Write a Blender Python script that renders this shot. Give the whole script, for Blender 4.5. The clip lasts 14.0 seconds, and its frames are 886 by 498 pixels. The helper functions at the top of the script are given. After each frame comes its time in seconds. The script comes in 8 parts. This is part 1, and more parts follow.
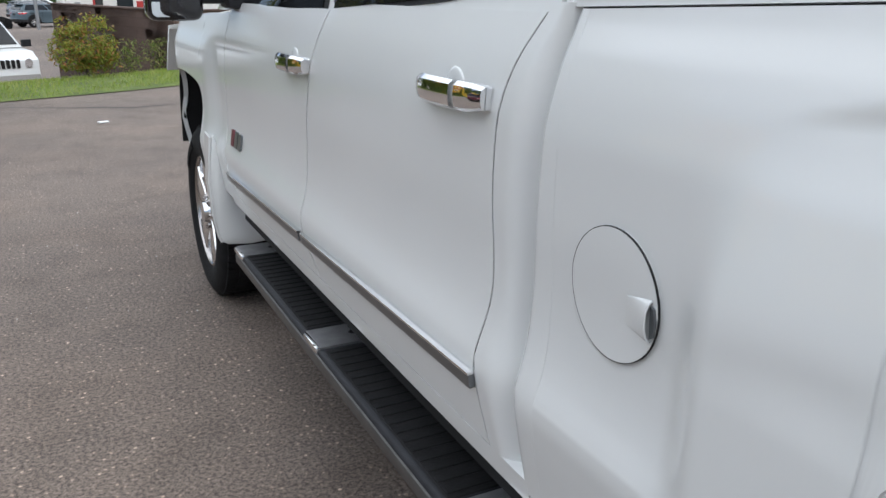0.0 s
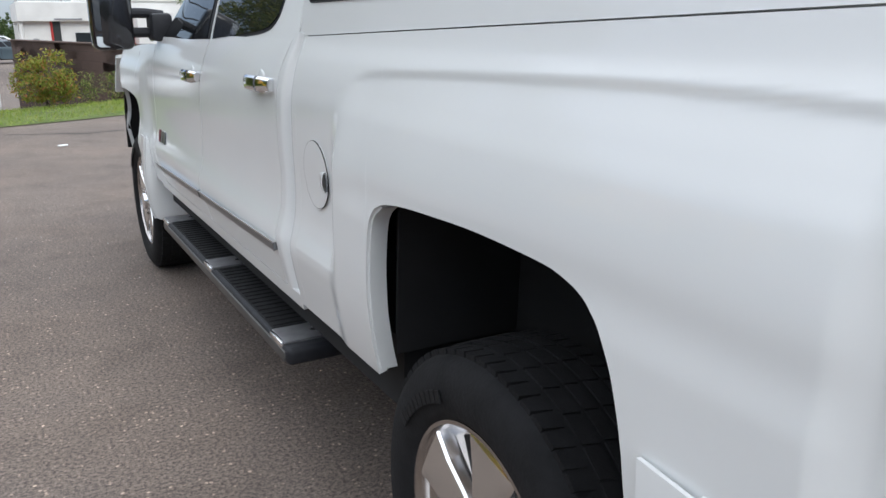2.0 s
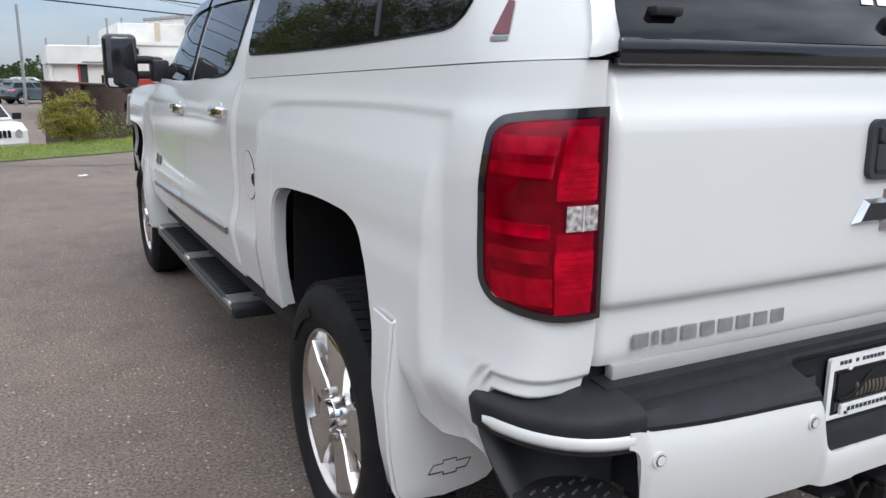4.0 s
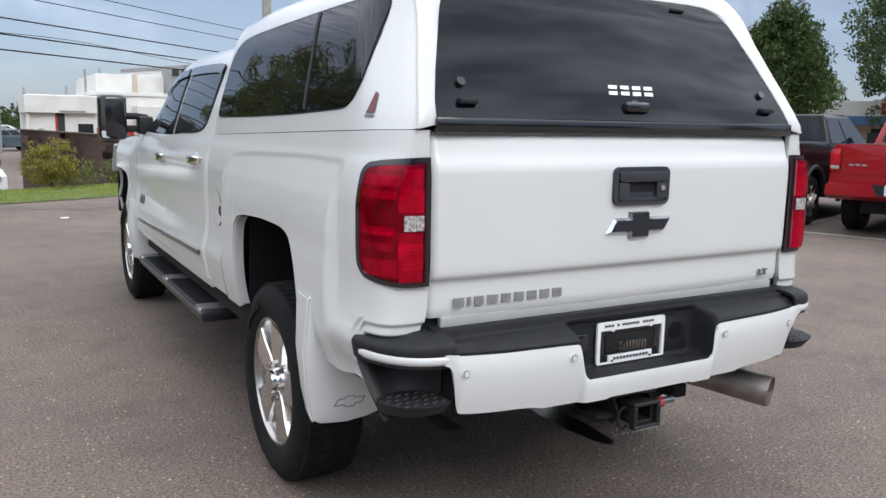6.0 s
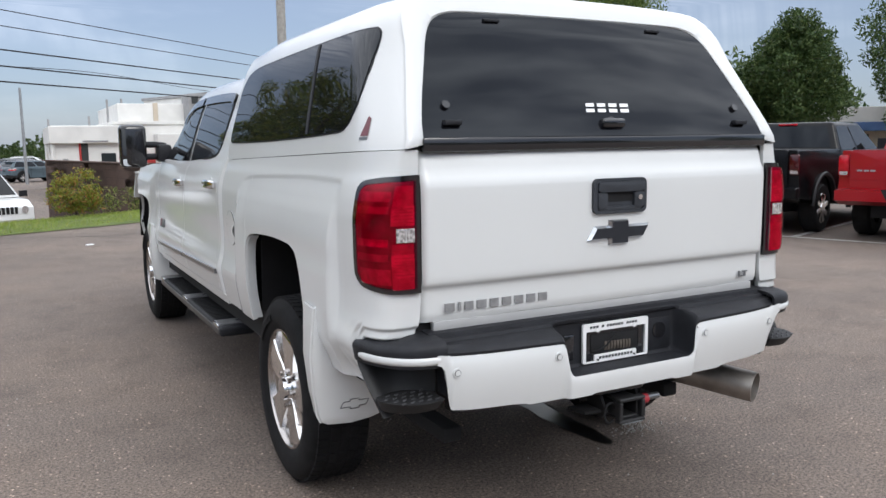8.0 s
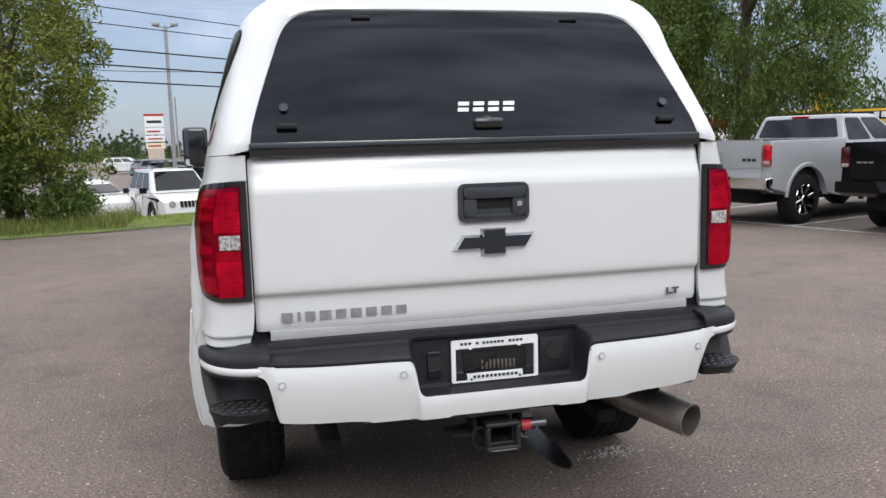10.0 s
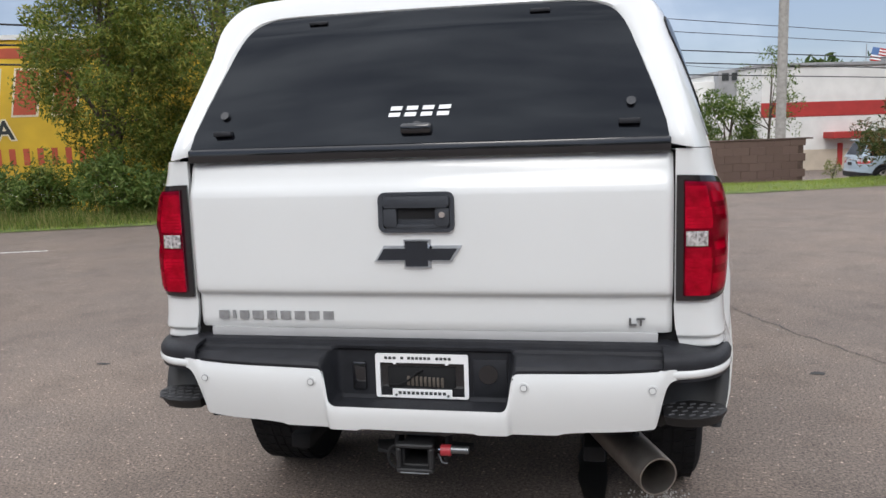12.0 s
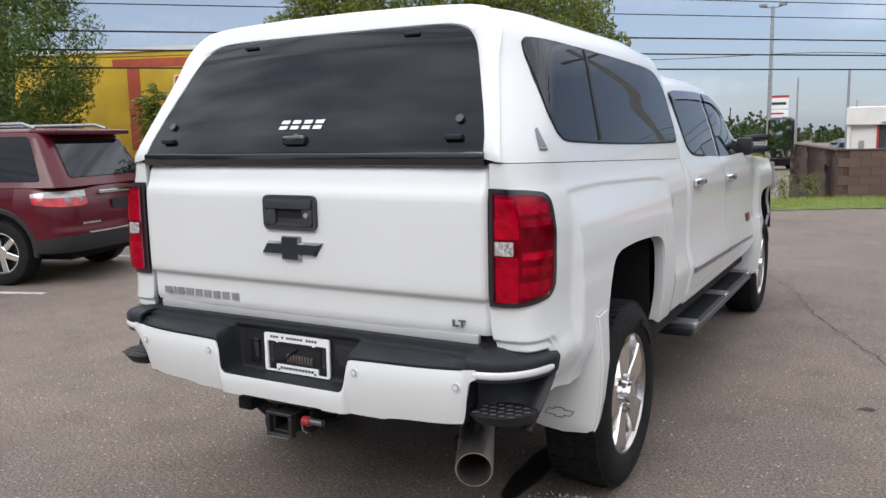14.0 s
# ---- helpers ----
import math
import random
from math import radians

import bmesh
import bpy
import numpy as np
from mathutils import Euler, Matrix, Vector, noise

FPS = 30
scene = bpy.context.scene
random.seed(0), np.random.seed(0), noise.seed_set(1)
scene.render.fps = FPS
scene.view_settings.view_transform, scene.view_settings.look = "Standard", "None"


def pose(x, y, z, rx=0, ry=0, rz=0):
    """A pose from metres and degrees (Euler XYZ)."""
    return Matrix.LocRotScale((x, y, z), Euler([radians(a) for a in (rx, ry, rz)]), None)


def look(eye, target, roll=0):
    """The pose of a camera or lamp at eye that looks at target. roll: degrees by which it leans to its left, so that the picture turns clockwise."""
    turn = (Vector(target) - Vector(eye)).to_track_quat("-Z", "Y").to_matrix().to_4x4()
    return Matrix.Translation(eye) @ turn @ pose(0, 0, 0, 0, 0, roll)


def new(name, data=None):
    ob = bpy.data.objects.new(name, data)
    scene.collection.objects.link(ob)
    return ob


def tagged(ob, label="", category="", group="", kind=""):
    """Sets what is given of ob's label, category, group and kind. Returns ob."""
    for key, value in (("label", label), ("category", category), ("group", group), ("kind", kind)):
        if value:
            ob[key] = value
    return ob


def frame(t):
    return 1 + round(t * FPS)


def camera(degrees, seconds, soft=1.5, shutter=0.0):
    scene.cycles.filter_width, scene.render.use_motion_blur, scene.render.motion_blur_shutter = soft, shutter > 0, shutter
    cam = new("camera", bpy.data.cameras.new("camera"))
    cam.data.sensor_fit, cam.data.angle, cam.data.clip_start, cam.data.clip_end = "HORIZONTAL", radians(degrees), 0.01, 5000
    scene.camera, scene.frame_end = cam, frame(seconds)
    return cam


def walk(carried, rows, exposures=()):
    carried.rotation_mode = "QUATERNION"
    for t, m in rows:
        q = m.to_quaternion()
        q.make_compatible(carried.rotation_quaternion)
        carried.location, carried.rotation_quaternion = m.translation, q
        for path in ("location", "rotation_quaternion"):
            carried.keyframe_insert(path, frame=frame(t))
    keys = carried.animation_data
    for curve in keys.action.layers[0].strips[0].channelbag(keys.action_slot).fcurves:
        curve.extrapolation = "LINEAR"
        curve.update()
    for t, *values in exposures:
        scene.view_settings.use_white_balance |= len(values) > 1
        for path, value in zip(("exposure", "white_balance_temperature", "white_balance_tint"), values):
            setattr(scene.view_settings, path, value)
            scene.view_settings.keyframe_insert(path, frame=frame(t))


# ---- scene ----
cam = camera(57.9, 14.0)
PATH = [
    (0, (-1.628, 1.085, 1.451), (-0.778, 2.789, 0.841), 0.5),
    (0.5, (-1.724, 0.772, 1.467), (-0.851, 2.476, 0.889), -0.1),
    (1, (-1.657, 0.439, 1.457), (-0.758, 2.136, 0.898), -0.4),
    (1.5, (-1.656, 0.147, 1.47), (-0.738, 1.837, 0.92), -0.5),
    (2, (-1.717, -0.141, 1.462), (-0.785, 1.545, 0.922), -0.2),
    (2.5, (-1.646, -0.411, 1.467), (-0.705, 1.273, 0.936), 0.0),
    (2.7, (-1.625, -0.505, 1.464), (-0.688, 1.185, 0.945), -0.1),
    (4.8, (-1.888, -1.544, 1.479), (-0.986, 0.199, 1.092), 0.5),
    (5, (-1.912, -1.641, 1.488), (-1.002, 0.1, 1.115), 0.6),
    (5.5, (-1.898, -1.912, 1.493), (-0.956, -0.181, 1.152), 0.9),
    (6, (-1.964, -2.116, 1.51), (-0.99, -0.398, 1.199), 1.0),
    (6.5, (-2.092, -2.234, 1.52), (-1.089, -0.528, 1.228), 0.9),
    (7, (-2.12, -2.28, 1.521), (-1.115, -0.574, 1.239), 0.5),
    (7.2, (-2.125, -2.295, 1.53), (-1.127, -0.586, 1.246), 0.2),
    (9.3, (-1.293, -2.503, 1.483), (-0.627, -0.631, 1.252), -1.6),
    (9.5, (-1.156, -2.539, 1.51), (-0.553, -0.65, 1.249), -1.6),
    (10, (-0.819, -2.643, 1.525), (-0.348, -0.719, 1.252), -1.5),
    (10.5, (-0.465, -2.584, 1.539), (-0.173, -0.627, 1.247), -1.3),
    (11, (-0.121, -2.599, 1.536), (-0.035, -0.624, 1.235), -1.3),
    (11.5, (0.244, -2.648, 1.555), (0.1, -0.676, 1.254), -1.6),
    (12, (0.593, -2.549, 1.563), (0.202, -0.609, 1.272), -1.9),
    (12.5, (0.995, -2.562, 1.567), (0.391, -0.677, 1.285), -2.0),
    (13, (1.336, -2.52, 1.562), (0.555, -0.698, 1.294), -1.8),
    (13.5, (1.626, -2.382, 1.589), (0.722, -0.619, 1.316), -1.3),
    (14, (1.972, -2.353, 1.585), (0.995, -0.631, 1.302), -1.1),
]
# the clip's camera drifts a little in brightness and white balance
EXPOSURES = [(0, 0.72, 6050, 8), (1.0, 0.86, 6050, 8), (2.5, 0.82, 6050, 9), (5.0, 0.78, 6180, 10), (7.0, 0.74, 6180, 10), (9.5, 0.74, 6280, 11), (11.5, 0.76, 6320, 11), (12.5, 0.68, 6350, 11), (14.0, 0.76, 6320, 11)]
walk(cam, [(t, look(eye, target, roll)) for t, eye, target, roll in PATH], exposures=EXPOSURES)

# ---- world, sun, exposure ----
SUN_EL, SUN_ROT = radians(42), radians(178)   # rotation clockwise from +y
world = bpy.data.worlds.new("world")
scene.world = world
world.use_nodes = True
wn, wl = world.node_tree.nodes, world.node_tree.links
sky = wn.new("ShaderNodeTexSky")
sky.sky_type, sky.sun_disc = "NISHITA", False
sky.sun_elevation, sky.sun_rotation = SUN_EL, SUN_ROT
sky.air_density, sky.dust_density, sky.ozone_density = 1.0, 1.0, 2.2
wn["Background"].inputs[1].default_value = 0.12
# thin bright cloud that thickens towards the zenith
wco = wn.new("ShaderNodeTexCoord")
wsep = wn.new("ShaderNodeSeparateXYZ")
wl.new(wco.outputs["Generated"], wsep.inputs[0])
wmap = wn.new("ShaderNodeMapping")
wmap.inputs["Scale"].default_value = (2.0, 2.0, 7.0)
wl.new(wco.outputs["Generated"], wmap.inputs[0])
wnoise = wn.new("ShaderNodeTexNoise")
wnoise.inputs["Scale"].default_value, wnoise.inputs["Detail"].default_value = 1.6, 5
wl.new(wmap.outputs[0], wnoise.inputs["Vector"])
wamt = wn.new("ShaderNodeMapRange")
wamt.inputs["From Min"].default_value, wamt.inputs["From Max"].default_value = 0.19, 0.48
wamt.interpolation_type = "SMOOTHSTEP"
wl.new(wsep.outputs["Z"], wamt.inputs["Value"])
wadd = wn.new("ShaderNodeMath")
wadd.operation = "MULTIPLY_ADD"
wadd.inputs[1].default_value, wadd.inputs[2].default_value = 0.45, -0.21
wl.new(wnoise.outputs["Fac"], wadd.inputs[0])
wsum = wn.new("ShaderNodeMath")
wsum.operation, wsum.use_clamp = "ADD", True
wl.new(wamt.outputs[0], wsum.inputs[0])
wl.new(wadd.outputs[0], wsum.inputs[1])
wmix = wn.new("ShaderNodeMix")
wmix.data_type = "RGBA"
wtop = wn.new("ShaderNodeMath")
wtop.operation = "MAXIMUM"
wtop.inputs[1].default_value = 0.15
wl.new(wsep.outputs["Z"], wtop.inputs[0])
wlay = wn.new("ShaderNodeCombineXYZ")
for k, name in enumerate("XY"):
    wdiv = wn.new("ShaderNodeMath")
    wdiv.operation = "DIVIDE"
    wl.new(wsep.outputs[name], wdiv.inputs[0])
    wl.new(wtop.outputs[0], wdiv.inputs[1])
    wl.new(wdiv.outputs[0], wlay.inputs[k])
wmap2 = wn.new("ShaderNodeMapping")
wmap2.inputs["Scale"].default_value, wmap2.inputs["Rotation"].default_value = (2.2, 13.0, 1.0), (0, 0, 0.05)
wl.new(wlay.outputs[0], wmap2.inputs[0])
wstreak = wn.new("ShaderNodeTexNoise")
wstreak.inputs["Scale"].default_value, wstreak.inputs["Detail"].default_value = 1.4, 6
wl.new(wmap2.outputs[0], wstreak.inputs["Vector"])
wramp = wn.new("ShaderNodeValToRGB")
wramp.color_ramp.elements[0].position, wramp.color_ramp.elements[1].position = 0.36, 0.66
wramp.color_ramp.elements[0].color, wramp.color_ramp.elements[1].color = (5.4, 5.7, 6.3, 1), (12.6, 12.6, 12.7, 1)
wl.new(wstreak.outputs["Fac"], wramp.inputs["Fac"])
wl.new(wramp.outputs[0], wmix.inputs["B"])
wl.new(wsum.outputs[0], wmix.inputs["Factor"])
whaze = wn.new("ShaderNodeMix")
whaze.data_type, whaze.blend_type = "RGBA", "MULTIPLY"
whaze.inputs["Factor"].default_value = 1.0
whaze.inputs["B"].default_value = (0.50, 0.53, 0.60, 1)
wl.new(sky.outputs[0], whaze.inputs["A"])
wgrey = wn.new("ShaderNodeMix")
wgrey.data_type = "RGBA"
wgrey.inputs["Factor"].default_value = 0.55
wgrey.inputs["B"].default_value = (2.3, 2.5, 2.9, 1)
wl.new(whaze.outputs["Result"], wgrey.inputs["A"])
wl.new(wgrey.outputs["Result"], wmix.inputs["A"])
wl.new(wmix.outputs["Result"], wn["Background"].inputs[0])
sun = new("sun", bpy.data.lights.new("sun", "SUN"))
sun.data.energy, sun.data.angle, sun.data.color = 0.70, radians(28), (1.0, 0.95, 0.87)
sun_dir = Vector((math.sin(SUN_ROT) * math.cos(SUN_EL), math.cos(SUN_ROT) * math.cos(SUN_EL), math.sin(SUN_EL)))
sun.matrix_world = look(sun_dir * 50, (0, 0, 0))


# ---- materials ----
def material(name, color, rough=0.5, metal=0.0, coat=0.0, var=0.0, scale=8.0, bump=0.0, bscale=60.0, spec=0.5, color2=None, emit=0.0, trans=0.0):
    m = bpy.data.materials.new(name)
    m.use_nodes = True
    n, l = m.node_tree.nodes, m.node_tree.links
    b = n["Principled BSDF"]
    b.inputs["Base Color"].default_value = (*color, 1)
    b.inputs["Roughness"].default_value, b.inputs["Metallic"].default_value = rough, metal
    b.inputs["Coat Weight"].default_value, b.inputs["Coat Roughness"].default_value = coat, 0.05
    b.inputs["Specular IOR Level"].default_value = spec
    b.inputs["Transmission Weight"].default_value = trans
    if emit:
        b.inputs["Emission Color"].default_value, b.inputs["Emission Strength"].default_value = (*color, 1), emit
    co = n.new("ShaderNodeTexCoord")
    if var or color2:
        t = n.new("ShaderNodeTexNoise")
        t.inputs["Scale"].default_value, t.inputs["Detail"].default_value = scale, 6
        l.new(co.outputs["Object"], t.inputs["Vector"])
        r = n.new("ShaderNodeValToRGB")
        dark = color2 or tuple(c * (1 - var) for c in color)
        r.color_ramp.elements[0].position, r.color_ramp.elements[1].position = 0.35, 0.65
        r.color_ramp.elements[0].color, r.color_ramp.elements[1].color = (*dark, 1), (*color, 1)
        l.new(t.outputs["Fac"], r.inputs["Fac"])
        l.new(r.outputs["Color"], b.inputs["Base Color"])
    if bump:
        t2 = n.new("ShaderNodeTexNoise")
        t2.inputs["Scale"].default_value, t2.inputs["Detail"].default_value = bscale, 4
        l.new(co.outputs["Object"], t2.inputs["Vector"])
        bp = n.new("ShaderNodeBump")
        bp.inputs["Strength"].default_value, bp.inputs["Distance"].default_value = bump, 0.01
        l.new(t2.outputs["Fac"], bp.inputs["Height"])
        l.new(bp.outputs["Normal"], b.inputs["Normal"])
    return m


def asphalt_material():
    m = material("asphalt", (0.1, 0.095, 0.09), 0.85)
    n, l = m.node_tree.nodes, m.node_tree.links
    b = n["Principled BSDF"]
    co = n.new("ShaderNodeTexCoord")

    def noise_at(scale, detail, lo, hi, c0, c1, rough=0.6):
        t = n.new("ShaderNodeTexNoise")
        t.inputs["Scale"].default_value, t.inputs["Detail"].default_value, t.inputs["Roughness"].default_value = scale, detail, rough
        l.new(co.outputs["Object"], t.inputs["Vector"])
        r = n.new("ShaderNodeValToRGB")
        r.color_ramp.elements[0].position, r.color_ramp.elements[1].position = lo, hi
        r.color_ramp.elements[0].color, r.color_ramp.elements[1].color = (*c0, 1), (*c1, 1)
        l.new(t.outputs["Fac"], r.inputs["Fac"])
        return t, r

    def mix(kind, a, c, fac=1.0):
        x = n.new("ShaderNodeMix")
        x.data_type, x.blend_type = "RGBA", kind
        x.inputs["Factor"].default_value = fac
        l.new(a, x.inputs["A"])
        l.new(c, x.inputs["B"])
        return x.outputs["Result"]

    _, patches = noise_at(0.35, 5, 0.35, 0.68, (0.146, 0.117, 0.100), (0.196, 0.157, 0.131))
    grain, grit = noise_at(70, 5, 0.38, 0.64, (0.24, 0.23, 0.22), (1.76, 1.74, 1.70), 0.85)
    _, dirt = noise_at(2.6, 6, 0.30, 0.52, (0.78, 0.77, 0.76), (1.0, 1.0, 1.0))
    v = n.new("ShaderNodeTexVoronoi")
    v.inputs["Scale"].default_value = 42
    l.new(co.outputs["Object"], v.inputs["Vector"])
    chips = n.new("ShaderNodeValToRGB")
    chips.color_ramp.elements[0].position, chips.color_ramp.elements[1].position = 0.20, 0.27
    chips.color_ramp.elements[0].color, chips.color_ramp.elements[1].color = (2.6, 2.5, 2.35, 1), (1, 1, 1, 1)
    some = n.new("ShaderNodeMapRange")
    some.inputs["From Min"].default_value, some.inputs["From Max"].default_value = 0.62, 1.0
    pick = n.new("ShaderNodeSeparateColor")
    l.new(v.outputs["Color"], pick.inputs[0])
    l.new(pick.outputs[0], some.inputs["Value"])
    l.new(v.outputs["Distance"], chips.inputs["Fac"])
    c = mix("MULTIPLY", patches.outputs[0], grit.outputs[0])
    c = mix("MULTIPLY", c, dirt.outputs[0])
    _, worn = noise_at(0.9, 4, 0.44, 0.60, (0.93, 0.94, 0.955), (1.02, 1.01, 1.0))
    c = mix("MULTIPLY", c, worn.outputs[0])
    # larger pale stones, few and bright
    v2 = n.new("ShaderNodeTexVoronoi")
    v2.inputs["Scale"].default_value = 27
    l.new(co.outputs["Object"], v2.inputs["Vector"])
    stones = n.new("ShaderNodeValToRGB")
    stones.color_ramp.elements[0].position, stones.color_ramp.elements[1].position = 0.15, 0.19
    stones.color_ramp.elements[0].color, stones.color_ramp.elements[1].color = (3.6, 3.5, 3.3, 1), (1, 1, 1, 1)
    l.new(v2.outputs["Distance"], stones.inputs["Fac"])
    pick2 = n.new("ShaderNodeSeparateColor")
    l.new(v2.outputs["Color"], pick2.inputs[0])
    some2 = n.new("ShaderNodeMapRange")
    some2.inputs["From Min"].default_value, some2.inputs["From Max"].default_value = 0.70, 1.0
    l.new(pick2.outputs[1], some2.inputs["Value"])
    c = mix("MULTIPLY", c, stones.outputs[0])
    l.new(some2.outputs[0], c.node.inputs["Factor"])
    c = mix("MULTIPLY", c, chips.outputs[0])
    l.new(some.outputs[0], c.node.inputs["Factor"])
    l.new(c, b.inputs["Base Color"])
    bp = n.new("ShaderNodeBump")
    bp.inputs["Strength"].default_value, bp.inputs["Distance"].default_value = 0.55, 0.006
    l.new(grain.outputs["Fac"], bp.inputs["Height"])
    l.new(bp.outputs["Normal"], b.inputs["Normal"])
    return m


def leaf_material(name, c1, c2, c3):
    m = material(name, c1, 0.55)
    n, l = m.node_tree.nodes, m.node_tree.links
    b = n["Principled BSDF"]
    g = n.new("ShaderNodeNewGeometry")
    r = n.new("ShaderNodeValToRGB")
    r.color_ramp.elements[0].color, r.color_ramp.elements[1].color = (*c1, 1), (*c3, 1)
    e = r.color_ramp.elements.new(0.55)
    e.color = (*c2, 1)
    l.new(g.outputs["Random Per Island"], r.inputs["Fac"])
    l.new(r.outputs[0], b.inputs["Base Color"])
    b.inputs["Specular IOR Level"].default_value = 0.3
    b.inputs["Subsurface Weight"].default_value = 0.0
    tr = n.new("ShaderNodeBsdfTranslucent")
    l.new(r.outputs[0], tr.inputs["Color"])
    mx = n.new("ShaderNodeMixShader")
    mx.inputs[0].default_value = 0.3
    l.new(b.outputs[0], mx.inputs[1])
    l.new(tr.outputs[0], mx.inputs[2])
    l.new(mx.outputs[0], n["Material Output"].inputs["Surface"])
    return m


WHITE = material("white_paint", (0.67, 0.68, 0.672), 0.5, coat=1.0, var=0.03, scale=1.5, spec=0.3)
WHITE.node_tree.nodes["Principled BSDF"].inputs["Coat IOR"].default_value = 1.50
WHITE.node_tree.nodes["Principled BSDF"].inputs["Coat Roughness"].default_value = 0.09
GLASS = material("tinted_glass", (0.006, 0.006, 0.008), 0.02, spec=0.27, var=0.3, scale=3)
CABGLASS = material("cab_glass", (0.010, 0.011, 0.012), 0.02, spec=0.36, var=0.2, scale=3)
# blue of the mirrored sky is put into the glass's own specular tint
GLASS.node_tree.nodes["Principled BSDF"].inputs["Specular Tint"].default_value = (0.80, 0.90, 1.0, 1)
EMBLEM = material("emblem_black", (0.020, 0.023, 0.030), 0.3, var=0.2, scale=20)
BLACK = material("black_plastic", (0.019, 0.020, 0.024), 0.55, spec=0.28, var=0.3, scale=20, bump=0.15, bscale=300)
GLOSSBLACK = material("gloss_black", (0.012, 0.012, 0.014), 0.12, coat=0.6)
HANDLEPLASTIC = material("handle_plastic", (0.040, 0.044, 0.052), 0.5, spec=0.35, var=0.2, scale=20, bump=0.1, bscale=300)
DARK = material("dark_liner", (0.008, 0.008, 0.009), 0.9, var=0.4, scale=6)
EMBLEMCHROME = material("emblem_chrome", (0.52, 0.54, 0.57), 0.14, 1.0, var=0.15, scale=30)
CHROME = material("chrome", (0.82, 0.82, 0.83), 0.06, 1.0, var=0.05, scale=10)
MIRROR = material("mirror_silver", (0.75, 0.77, 0.78), 0.02, 1.0)
# darker, browner copy of the alloy: the ground's reflection put into base colour
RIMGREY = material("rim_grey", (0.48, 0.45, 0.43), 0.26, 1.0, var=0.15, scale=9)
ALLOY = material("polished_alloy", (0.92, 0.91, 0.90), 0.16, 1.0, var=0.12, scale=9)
STEEL = material("exhaust_steel", (0.40, 0.37, 0.34), 0.46, 1.0, var=0.25, scale=14)
RUBBER = material("tyre_rubber", (0.011, 0.011, 0.012), 0.7, spec=0.25, var=0.4, scale=18, bump=0.2, bscale=120)
TYRE = material("wheel_rubber", (0.012, 0.012, 0.013), 0.85, spec=0.25, var=0.4, scale=18, bump=0.2, bscale=120)
RED = material("red_lens", (0.55, 0.004, 0.014), 0.15, coat=0.35, color2=(0.26, 0.002, 0.008), scale=11)
CLEAR = material("clear_lens", (0.60, 0.56, 0.55), 0.12, coat=1.0, var=0.75, scale=85)
DULLMETAL = material("dull_metal", (0.36, 0.36, 0.37), 0.45, 0.8, var=0.2, scale=25)
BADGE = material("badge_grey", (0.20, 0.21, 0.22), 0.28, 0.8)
MARKGREY = material("mark_grey", (0.42, 0.43, 0.44), 0.35, 0.6, var=0.2, scale=40)
WHITEDECAL = material("white_decal", (0.78, 0.78, 0.78), 0.5)
REDDECAL = material("red_decal", (0.36, 0.03, 0.04), 0.4)
DECALDARK = material("decal_maroon", (0.16, 0.035, 0.05), 0.4, var=0.2, scale=30)
# one reflector in four greys: how lit each area looks is in the colour
REFL_HIGH = material("reflector_lit", (0.66, 0.64, 0.64), 0.35, 0.2, var=0.5, scale=28)
REFL_MID = material("reflector_half_lit", (0.52, 0.50, 0.50), 0.35, 0.2, var=0.4, scale=40)
REFL_DIM = material("reflector_low_lit", (0.48, 0.46, 0.46), 0.35, 0.3, var=0.45, scale=22)
REFL_LOW = material("reflector_shaded", (0.28, 0.27, 0.27), 0.35, 0.3, var=0.55, scale=16)
SILLGREY = material("sill_grey", (0.42, 0.42, 0.42), 0.5, coat=0.5, var=0.1, scale=6)
COIL = material("dusty_conduit", (0.10, 0.082, 0.065), 0.8, var=0.4, scale=40)
RECESSBLACK = material("recess_black", (0.012, 0.012, 0.013), 0.6, var=0.3, scale=20, bump=0.1, bscale=300)
EDGEGREY = material("edge_grey", (0.10, 0.098, 0.095), 0.4, 0.5, var=0.2, scale=20)
STUD = material("worn_stud", (0.045, 0.045, 0.048), 0.45)


def lens_material(name, tint):
    m = bpy.data.materials.new(name)
    m.use_nodes = True
    n, l = m.node_tree.nodes, m.node_tree.links
    t, g, f, x = n.new("ShaderNodeBsdfTransparent"), n.new("ShaderNodeBsdfGlossy"), n.new("ShaderNodeLayerWeight"), n.new("ShaderNodeMixShader")
    pw, ad = n.new("ShaderNodeMath"), n.new("ShaderNodeMath")
    pw.operation, ad.operation = "POWER", "MULTIPLY_ADD"
    pw.inputs[1].default_value, ad.inputs[1].default_value, ad.inputs[2].default_value = 5, 0.6, 0.02
    f.inputs["Blend"].default_value = 0.5
    t.inputs[0].default_value = (*tint, 1)
    g.inputs["Roughness"].default_value = 0.06
    l.new(f.outputs["Facing"], pw.inputs[0])
    l.new(pw.outputs[0], ad.inputs[0])
    l.new(ad.outputs[0], x.inputs[0])
    l.new(t.outputs[0], x.inputs[1])
    l.new(g.outputs[0], x.inputs[2])
    l.new(x.outputs[0], n["Material Output"].inputs["Surface"])
    return m


